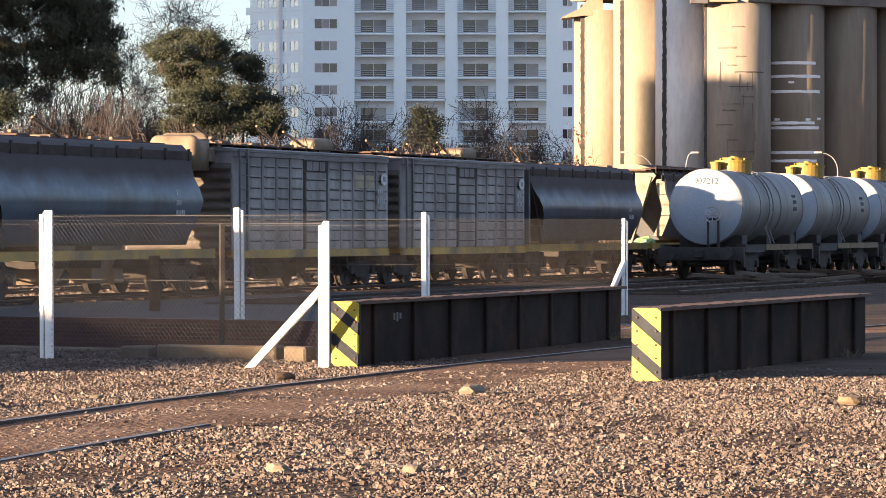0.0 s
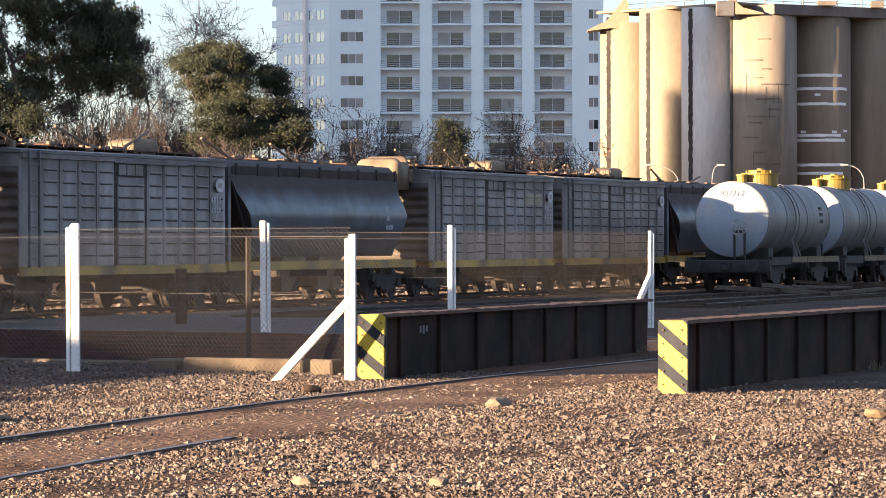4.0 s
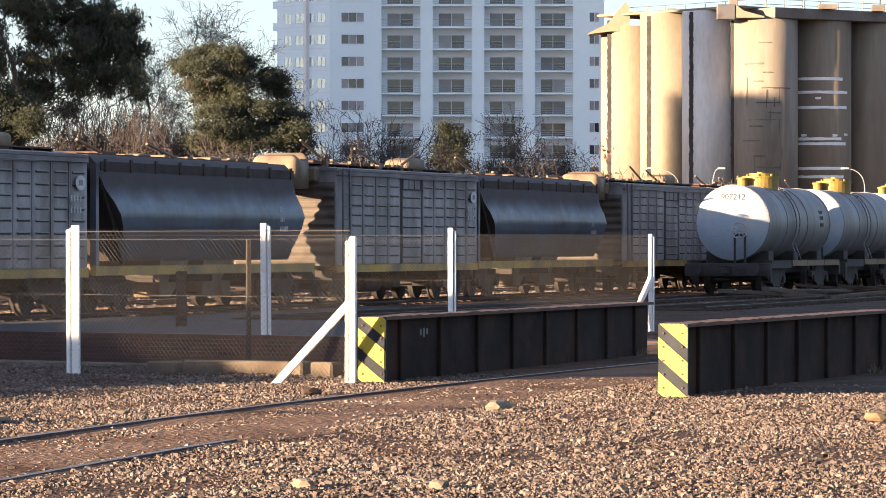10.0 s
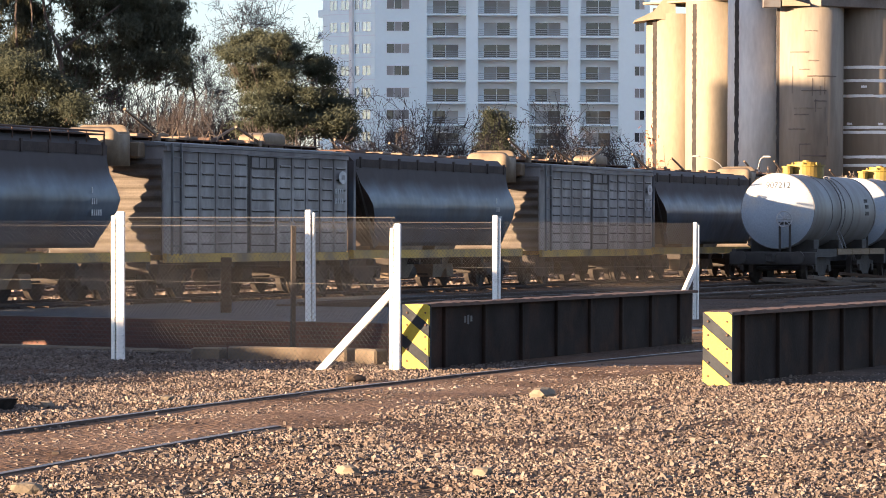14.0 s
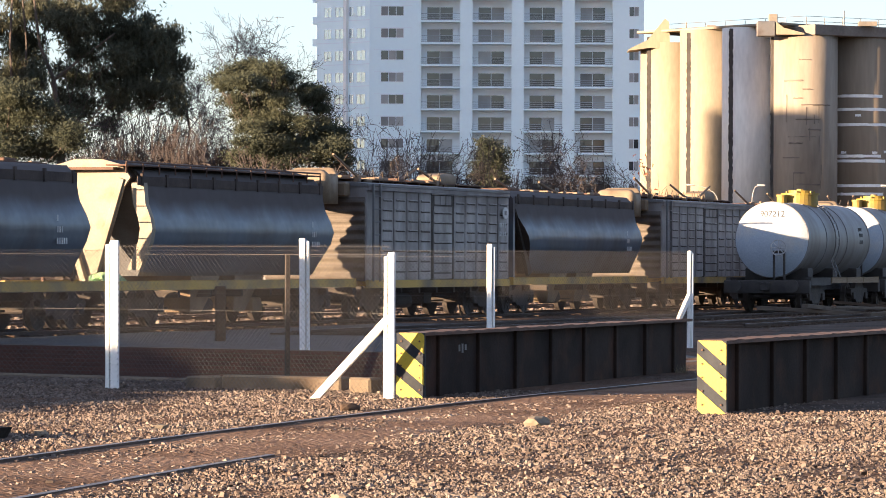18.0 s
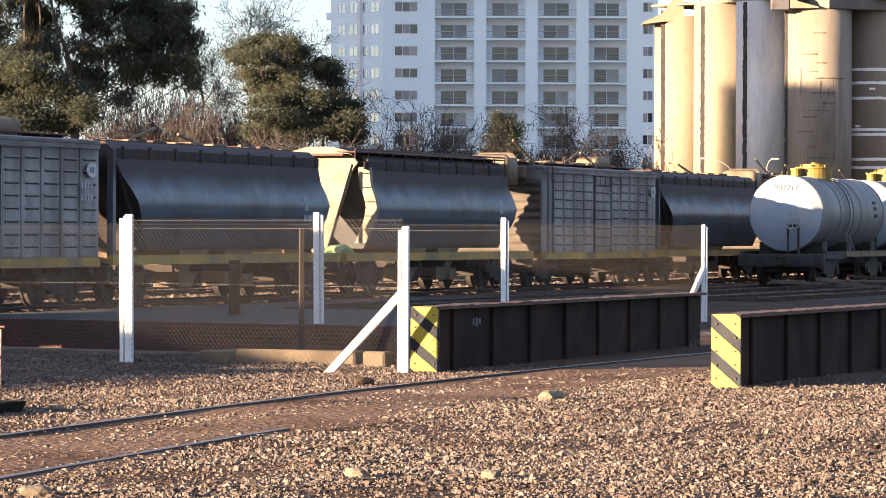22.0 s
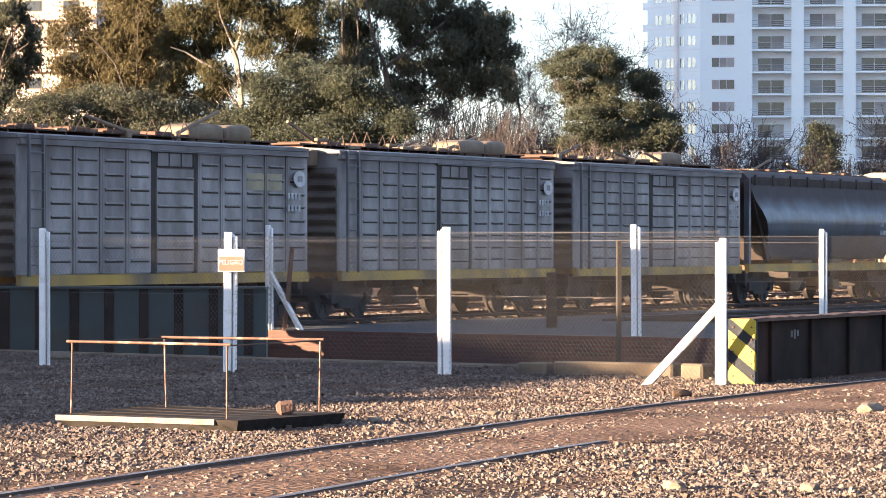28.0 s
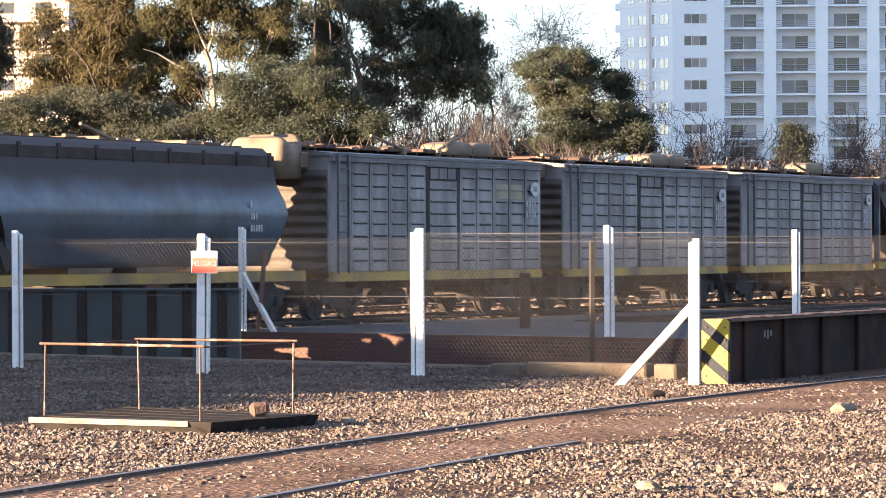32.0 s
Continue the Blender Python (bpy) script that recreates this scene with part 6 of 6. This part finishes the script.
def bare_tree(x, y, h, wide, label, seed, stems=3, depth=4, trunk=0.10, leaf=None, leaves=0, size=0.07, rise=0.04, clear=0.25, spread=0.4, fine=0.0095):
    """A leafless crown: stems that fork upwards into many thin twigs, h metres high and wide metres across."""
    rng = np.random.default_rng(seed)
    g = thing("tree", pose(x, y, 0), label, "tree")
    out, tips = [], []

    def fork(p, d, length, radius, level):
        pieces = 3 if level > 1 else 2
        for k in range(pieces):
            d = d + rng.normal(0, 0.26, 3) + np.array([0, 0, rise])
            d /= np.linalg.norm(d)
            q = p + d * length / pieces
            out.append((p, q, radius, radius * 0.85))
            radius *= 0.85
            p = q
            if level > 0:
                for _ in range(2 if k == pieces - 1 or level == 1 else 1):
                    side = d + rng.normal(0, 0.75, 3)
                    side /= np.linalg.norm(side)
                    fork(p, side, length * rng.uniform(0.55, 0.85), radius * 0.6, level - 1)
        tips.append(p)

    for k in range(stems):
        lean = rng.normal(0, spread, 2)
        base = np.array([rng.normal(0, 0.25), rng.normal(0, 0.25), 0.0])
        d = np.array([lean[0], lean[1], 1.0]) / math.sqrt(1 + lean @ lean)
        first = base + d * clear
        out.append((base, first, trunk, trunk * 0.8))
        fork(first, d, 0.42, trunk * 0.75, depth)
    ends = np.array([o[1] for o in out])
    sway = np.mean([p[:2] for p in tips], axis=0) / np.mean([p[2] for p in tips])
    out = [(p - np.array([*(sway * p[2]), 0]), q - np.array([*(sway * q[2]), 0]), r, e) for p, q, r, e in out]
    tips = [p - np.array([*(sway * p[2]), 0]) for p in tips]
    ends = np.array([o[1] for o in out])
    scale = np.array([wide / max(np.percentile(ends[:, 0], 98) - np.percentile(ends[:, 0], 2), 0.1)] * 2 + [h / ends[:, 2].max()])
    out = [(p * scale, q * scale, max(r, fine), max(s, fine * 0.75)) for p, q, r, s in out]
    limbs("branchwork", out, TWIG, g, 3)
    if leaf:
        mesh_np("leaves", *leaf_cloud(rng, np.array(tips) * scale, 0.16, leaves, size), leaf, g)
    return g


def far_x(p, y, turn=0.0):
    """x at the distance y on the bearing p, counted in 1/6800 from 784 at the heading turn (degrees)."""
    return y * math.tan(radians(turn) + math.atan((p - 784) / 6800))


def shaded_y(p):
    """How far off a tree on the bearing p stands to be in the long shade of the eucalyptus trees."""
    return 190 + 0.61 * (far_x(p, 198) + 20.5)


def crown_tree(y, turn, eye_line, label, leaf, bark, seed, masses, count, size, foot, trunk=0.22, droop=0.0, long=1.6, loose=0.22, hang=0.0, boughs=(), fill=0.25):
    """A tree whose crown is many leaf clumps on its limbs; masses: bearing across and up, half width and half height, in 1/6800 of the distance y;
    boughs: bearings along a bare limb with its thickness; fill: the share of leaves scattered inside the masses."""
    k = y / 6800
    rng = np.random.default_rng(seed)
    x0 = far_x(foot, y, turn)
    g = thing("tree", pose(x0, y, 0), label, "tree")
    out, vs, fs, at = [], [], [], 0
    total = sum(m[2] * m[3] for m in masses)
    high = 1.62 + (eye_line - np.average([m[1] for m in masses], weights=[m[2] * m[3] for m in masses])) * k
    fork = np.array([0.0, 0.0, 0.62 * high])
    out.append((np.zeros(3), fork, trunk * 1.1, trunk * 0.8))
    for mx, my, rx, ry in masses:
        c = np.array([far_x(mx, y, turn) - x0, rng.normal(0, 1.0), 1.62 + (eye_line - my) * k])
        rx, ry = rx * k, ry * k
        mid = fork * 0.5 + c * 0.5 + np.array([0, 0, -0.12 * abs(c[0])]) + rng.normal(0, 0.25, 3)
        if c[2] < fork[2] + 0.5:
            mid = c.copy()
        knee = fork * 0.75 + c * 0.25 + rng.normal(0, 0.3, 3)
        out += [] if mid[2] == c[2] else [(fork, knee, trunk * 0.16, trunk * 0.13), (knee, mid, trunk * 0.13, trunk * 0.10), (mid, c, trunk * 0.10, trunk * 0.07)]
        n = int(count * rx * ry / (total * k * k))
        clumps = max(7, int(9 * rx * ry))
        d = rng.normal(0, 1, (clumps, 3))
        d /= np.linalg.norm(d, axis=1, keepdims=True)
        tips = c + d * np.array([rx, rx, ry]) * (rng.uniform(0.15, 1.0, (clumps, 1)) ** 0.5)
        for tip in tips:
            out.append((mid * 0.35 + c * 0.65 + rng.normal(0, 0.1, 3), tip, trunk * 0.07, 0.008))
        # leaves sit thickly round each clump, flattened, with a few strays between
        own = np.repeat(np.arange(clumps), max(1, int(n * (1 - fill) / clumps)))
        spread = loose * rng.uniform(0.6, 1.35, clumps)
        centre = tips[own] + rng.normal(0, 1, (len(own), 3)) * spread[own, None] * np.array([1.25, 1.25, 0.7])
        inner = rng.normal(0, 1, (int(n * fill), 3)) * np.array([rx, rx, ry]) * 0.46 + c
        pts = np.concatenate([centre, inner])
        if hang:
            pts[:, 2] -= hang * rng.uniform(0, 1, len(pts)) ** 2 * (0.4 + 0.6 * np.sin(np.concatenate([own * 2.3, rng.uniform(0, 6, len(inner))])) ** 2)
        v, f = leaf_cloud(rng, pts, 0.02, len(pts), size, droop, long)
        vs.append(v)
        fs.append(f + at)
        at += len(v)
    for line in boughs:
        path = [np.array([far_x(px, y, turn) - x0, -1.2 - 0.3 * i, 1.62 + (eye_line - py) * k]) for i, (px, py, _) in enumerate(line)]
        out += [(p, q, a[2], b[2]) for p, q, a, b in zip(path, path[1:], line, line[1:])]
    limbs("trunk", out, bark, g, 5)
    mesh_np("crown", np.concatenate(vs), np.concatenate(fs), leaf, g)
    return g


EYE_LINE, T28 = 436, -5.87
crown_tree(190, T28, EYE_LINE, "tall dark eucalyptus tree with drooping leaves", LEAF_DARK, BARK, 2,
           [(600, 20, 30, 40), (655, -20, 55, 40), (720, 5, 45, 35), (770, 15, 45, 32), (815, 40, 48, 35), (858, 62, 40, 34), (885, 95, 24, 28), (830, 92, 42, 30), (780, 75, 45, 28), (730, 60, 34, 26), (700, 98, 34, 22),
            (760, 118, 40, 18), (812, 128, 36, 18), (862, 128, 34, 22), (890, 140, 20, 20), (620, 75, 26, 30), (655, 110, 26, 26), (640, 50, 22, 24), (700, 145, 40, 20), (735, 165, 26, 14), (790, 150, 30, 12), (838, 152, 26, 12), (885, 160, 18, 14), (765, 190, 26, 12), (590, 120, 30, 34), (790, -35, 60, 30), (880, 40, 22, 22), (840, 12, 26, 20)],
           84000, 0.080, 690, 0.26, 1.3, 2.8, 0.22, 0.75,
           (((690, 190, 0.16), (683, 120, 0.12), (660, 60, 0.08), (650, -30, 0.05)), ((683, 120, 0.09), (735, 80, 0.06), (790, 40, 0.04)), ((610, 140, 0.07), (607, 60, 0.06), (612, -20, 0.05)), ((632, 140, 0.07), (636, 60, 0.05), (630, -20, 0.04))), 0.15)
crown_tree(184, T28, EYE_LINE, "sunlit olive eucalyptus with pale branching trunk", LEAF_OLIVE, BARK_PALE, 5,
           [(330, 30, 42, 34), (300, 75, 36, 30), (355, 70, 34, 24), (385, 15, 40, 30), (440, 10, 40, 28), (480, 35, 42, 30), (515, 55, 34, 28), (470, 75, 34, 22), (505, 95, 34, 20), (330, 110, 40, 20), (380, 125, 34, 16), (380, 150, 36, 18), (440, 140, 26, 16), (300, 140, 34, 24), (350, 165, 44, 20), (420, -30, 120, 30), (545, 25, 34, 34), (545, 75, 26, 24), (395, 55, 26, 16)],
           84000, 0.078, 428, 0.22, 1.0, 2.4, 0.24, 0.45,
           (((430, 200, 0.15), (428, 150, 0.13), (424, 105, 0.12), (418, 85, 0.10)), ((418, 85, 0.08), (405, 55, 0.06), (396, 30, 0.04), (390, -10, 0.03)), ((418, 88, 0.10), (428, 62, 0.08), (432, 35, 0.05)), ((428, 150, 0.08), (400, 128, 0.07), (367, 112, 0.06), (336, 92, 0.04), (312, 84, 0.02)), ((467, 90, 0.05), (480, 72, 0.06), (497, 60, 0.04))), 0.2)
crown_tree(187, T28, EYE_LINE, "golden olive willow-like tree", LEAF_GOLD, BARK, 6,
           [(185, 35, 26, 40), (230, 25, 40, 34), (275, 35, 34, 34), (215, 80, 44, 34), (262, 85, 40, 34), (235, 130, 48, 34), (190, 120, 36, 30), (160, 155, 34, 28), (285, 135, 36, 34), (255, -15, 50, 28), (190, -25, 35, 30), (172, 85, 22, 40), (120, 150, 26, 24), (95, 55, 16, 22), (128, 20, 22, 20), (112, 105, 18, 20), (148, 60, 18, 22), (85, 165, 26, 24), (140, 112, 18, 20)],
           80000, 0.078, 235, 0.18, 1.3, 2.6, 0.24, 0.6, (((225, 160, 0.06), (208, 110, 0.045), (190, 85, 0.035), (165, 60, 0.02)), ((195, 92, 0.03), (170, 90, 0.02))), 0.25)
crown_tree(180, T28, EYE_LINE, "dark feathery tree at the end of the yard", LEAF_DARK, BARK, 8,
           [(0, 30, 34, 36), (-50, 60, 60, 90), (30, 20, 24, 28), (10, 85, 28, 28), (25, 125, 26, 22), (0, 165, 40, 30), (-40, 180, 70, 50), (50, 55, 18, 26), (45, 95, 18, 22)],
           52000, 0.078, -40, 0.2, 1.3, 2.6, 0.22, 0.55, (((-10, 200, 0.08), (5, 120, 0.06), (30, 50, 0.03), (45, 0, 0.02)), ((5, 120, 0.04), (35, 90, 0.03), (60, 75, 0.02))), 0.15)
crown_tree(172, T28, EYE_LINE, "broad dark green bushy tree", LEAF_BLUE, BARK, 9,
           [(470, 150, 36, 30), (515, 125, 34, 26), (560, 140, 40, 30), (610, 150, 38, 28), (650, 175, 36, 26), (690, 195, 32, 24), (720, 225, 28, 22), (590, 195, 60, 30), (500, 190, 54, 30), (455, 215, 40, 30), (560, 235, 120, 24), (660, 235, 60, 24), (535, 165, 44, 26)],
           92000, 0.078, 580, 0.2, 0.2, 1.6, 0.27, 0.0, (), 0.4)
# dark leaf material stands for the shade on this olive bush
crown_tree(173, T28, EYE_LINE, "broad olive bushy tree with shade-darkened leaves", LEAF_DARK, BARK, 10,
           [(100, 185, 40, 26), (150, 175, 40, 26), (205, 180, 44, 28), (260, 185, 44, 28), (315, 195, 40, 26), (365, 205, 36, 24), (405, 215, 30, 26), (215, 220, 120, 26), (60, 205, 45, 34), (330, 235, 90, 22), (120, 225, 60, 24)],
           72000, 0.078, 220, 0.2, 0.2, 1.6, 0.25, 0.0, (), 0.4)
crown_tree(172, 0.0, 406, "dark green broadleaf tree with clumped open crown", LEAF_BLUE, BARK, 1,
           [(300, 75, 26, 13), (330, 66, 30, 12), (362, 72, 28, 12), (388, 84, 20, 13), (282, 97, 20, 12), (318, 95, 36, 14), (360, 100, 34, 14), (295, 122, 26, 12), (335, 125, 32, 13), (375, 128, 24, 13), (348, 148, 30, 12), (310, 147, 20, 10), (385, 152, 18, 10),
            (425, 103, 17, 11), (446, 112, 16, 12), (430, 125, 18, 10), (452, 135, 14, 10), (425, 165, 22, 12), (448, 160, 20, 12), (468, 178, 22, 14), (435, 190, 36, 16), (478, 205, 22, 18), (445, 220, 44, 20), (488, 232, 16, 18), (400, 205, 34, 16), (390, 230, 44, 18), (268, 90, 9, 7), (340, 172, 34, 14), (375, 178, 30, 14), (350, 200, 40, 18), (330, 225, 44, 18)],
           116000, 0.072, 392, 0.10, 0.3, 1.6, 0.18, 0.0, (), 0.32)
crown_tree(215, 0.0, 406, "slim dark green cypress-like tree", LEAF_BLUE, BARK, 11,
           [(742, 205, 20, 18), (756, 222, 22, 20), (745, 248, 28, 26), (760, 262, 24, 24)], 14000, 0.085, 750, 0.12)
for k, (p, h, w) in enumerate(((226, 12.6, 3.6), (250, 9.9, 3.0), (318, 14.4, 4.8), (398, 13.8, 4.8), (440, 12.0, 5.2))):
    y = shaded_y(p) + 1.5
    bare_tree(far_x(p, y), y, h, w, "tall bare winter tree", 30 + k, 1, 5, 0.10, rise=0.06, clear=1.3, spread=0.12)
for k, (p, h, w) in enumerate(((45, 6.9, 3.6), (75, 7.8, 3.6), (100, 8.3, 3.6), (128, 8.8, 3.8), (155, 9.0, 4.0), (183, 8.8, 3.8), (210, 8.3, 3.6), (238, 7.6, 3.6), (265, 7.5, 3.8), (296, 7.4, 3.8), (325, 7.0, 3.6), (352, 6.9, 3.4), (380, 6.6, 3.4), (412, 6.0, 3.2), (445, 5.6, 3.0), (480, 5.4, 3.0))):
    front = k in (9, 11, 13, 14)
    y = 168.5 if front else shaded_y(p) - 1.5 + 1.5 * (k % 3)
    bare_tree(far_x(p, y), y, h - 0.4 if front else h + 0.7, 1.7 * w, "grey-brown bare winter shrub", 50 + k, 10, 4, 0.035, LEAF_BROWN, 10000, 0.052, 0.03, 0.25, 0.5, 0.0165)
for k, (p, h, w, n) in enumerate(((545, 7.3, 4.0, 700), (606, 8.6, 4.6, 1600), (650, 8.0, 4.0, 1200), (700, 7.9, 3.6, 900), (800, 6.2, 3.4, 900), (868, 7.8, 3.6, 2000), (932, 8.7, 5.0, 4200), (985, 6.4, 3.0, 1600), (520, 6.0, 3.0, 500))):
    y = shaded_y(p) - 1 + (k % 3)
    bare_tree(far_x(p, y), y, h + 0.4, 1.5 * w, "bare winter tree with a few dry leaves", 70 + k, 6, 4, 0.10, LEAF_BROWN, int(2.5 * n), 0.052, -0.02, 0.42, 0.42, 0.0135)
bare_tree(far_x(1036, 150), 150, 5.6, 1.2, "thin sapling with red autumn leaves", 90, 1, 3, 0.03, LEAF_RED, 170, 0.09, 0.2)


def build_hedge():
    """Undergrowth that fills the foot of the trees."""
    rng = np.random.default_rng(12)
    n = 26000
    x = rng.uniform(-62, 40, n)
    top = 2.6 + 1.2 * np.sin(x * 0.35) + 0.8 * np.sin(x * 0.9 + 1)
    c = np.stack([x, 222 + rng.normal(0, 1.5, n), rng.uniform(0, 1, n) * top], axis=1)
    ob = mesh_np("undergrowth", *leaf_cloud(rng, c, 0.2, 60000, 0.14), LEAF_BROWN)
    tagged(ob, "brown and green undergrowth along the yard boundary", "undergrowth", kind="stuff")


build_hedge()


# ---- loose ballast ----
def build_ballast():
    rng = np.random.default_rng(21)
    # lumps with five faces that show, resting on the earth
    ico = np.array([(-1, -1, -1), (1, -1, -1), (1, 1, -1), (-1, 1, -1), (-0.8, -0.8, 1), (0.8, -0.8, 1), (0.8, 0.8, 1), (-0.8, 0.8, 1)]) * 0.70
    tri = np.array([(4, 5, 6), (4, 6, 7), (0, 1, 5), (0, 5, 4), (1, 2, 6), (1, 6, 5), (2, 3, 7), (2, 7, 6), (3, 0, 4), (3, 4, 7)])
    n = 165000
    y = 19.5 + 38 * rng.random(n * 2) ** 0.9
    x = y * rng.uniform(math.tan(radians(-13.4)), math.tan(radians(7.8)), n * 2)
    near = -5.35 + 0.241 * (y - 24.3) + 0.00313 * (y - 24.3) * (y - 38.0)
    off = (x - near) * 0.96
    bed = (off > 0.10) & (off < 1.62)
    patchy = np.sin(x * 1.9 + 0.7 * y) + np.sin(y * 1.3 - 2.1 * x + 1.0) + np.sin(0.55 * x + 0.8 * y + 2.0) + 0.8 * np.sin(3.7 * x - 1.1 * y)
    keep = ~(bed & ((off < 0.34) | (off > 1.02)) & (rng.random(n * 2) < 0.82))
    keep &= ~((patchy > 1.35) & (rng.random(n * 2) < 0.75))
    keep &= ~((x > 2.45 + (y - 40.9) * 0.36) & (y > 41.0 + (x - 2.3) * 0.68) & (rng.random(n * 2) < 0.85))
    keep &= ~((np.abs(off) < 0.05) | (np.abs(off - 1.746) < 0.05))
    (ax, ay), (bx, by) = PIT[0], PIT[1]
    keep &= y < ay + (by - ay) * (x - ax) / (bx - ax) - 0.05
    keep &= ~((x < 2.8) & (x > -1.3 + (y - 45.6) * 0.305) & (x < -0.95 + (y - 45.6) * 0.305) & (y > 45.5))
    keep &= ~((x > -7.0 + (y - 34.0) * 0.21) & (x < -5.22 + (y - 33.1) * 0.46) & (y > 34.0 - (x + 7.0) * 0.51) & (y < 36.4 - (x + 6.5) * 0.84))
    x, y = x[keep][:n], y[keep][:n]
    n = len(x)
    r = np.clip(rng.lognormal(math.log(0.0100), 0.42, n), 0.005, 0.031)
    v = ico[None] * (1 + rng.normal(0, 0.25, (n, 8, 3))) * (r[:, None, None] * rng.uniform(0.65, 1.25, (n, 1, 3)))
    a = rng.uniform(0, 2 * np.pi, n)
    t = rng.normal(0, 0.8, n)
    ct, st = np.cos(t)[:, None], np.sin(t)[:, None]
    v = np.stack([v[..., 0] * ct - v[..., 2] * st, v[..., 1], (v[..., 0] * st + v[..., 2] * ct) * 0.8], axis=2)
    ca, sa = np.cos(a)[:, None], np.sin(a)[:, None]
    v = np.stack([v[..., 0] * ca - v[..., 1] * sa + x[:, None], v[..., 0] * sa + v[..., 1] * ca + y[:, None], v[..., 2] + (r * 0.35)[:, None]], axis=2)
    faces = (np.arange(n) * 8)[:, None, None] + tri[None]
    ob = mesh_np("ballast", v.reshape(-1, 3), faces.reshape(-1, 3), STONE)
    tagged(ob, "loose brown and grey ballast stones on the ground", "gravel", kind="stuff")


build_ballast()


def build_far_ballast():
    """Coarse stones between the yard tracks, lit from the side."""
    rng = np.random.default_rng(33)
    n = 30000
    s, side = rng.uniform(-45, 100, n), rng.uniform(-16, -1.2, n)
    x, y = TRAIN_AT[0] + UX * s + UY * side, TRAIN_AT[1] + UY * s - UX * side
    (ax, ay), (bx, by) = PIT[3], PIT[2]
    keep = y > ay + (by - ay) * (x - ax) / (bx - ax) + 0.1
    keep &= y > 62
    x, y = x[keep], y[keep]
    n = len(x)
    r = np.clip(rng.lognormal(math.log(0.034), 0.4, n), 0.018, 0.09)
    cube = np.array([(-1, -1, -1), (1, -1, -1), (1, 1, -1), (-1, 1, -1), (-1, -1, 1), (1, -1, 1), (1, 1, 1), (-1, 1, 1)]) * 0.62
    quad = np.array([(4, 5, 6, 7), (0, 1, 5, 4), (1, 2, 6, 5), (2, 3, 7, 6), (3, 0, 4, 7)])
    v = cube[None] * (1 + rng.normal(0, 0.2, (n, 8, 3))) * r[:, None, None]
    a = rng.uniform(0, 2 * np.pi, n)
    ca, sa = np.cos(a)[:, None], np.sin(a)[:, None]
    v = np.stack([v[..., 0] * ca - v[..., 1] * sa + x[:, None], v[..., 0] * sa + v[..., 1] * ca + y[:, None], v[..., 2] + (r * 0.3)[:, None]], axis=2)
    faces = (np.arange(n) * 8)[:, None, None] + quad[None]
    ob = mesh_np("yard_ballast", v.reshape(-1, 3), faces.reshape(-1, 4), STONE)
    tagged(ob, "coarse brown ballast between the yard tracks", "gravel", kind="stuff")


build_far_ballast()

motions()
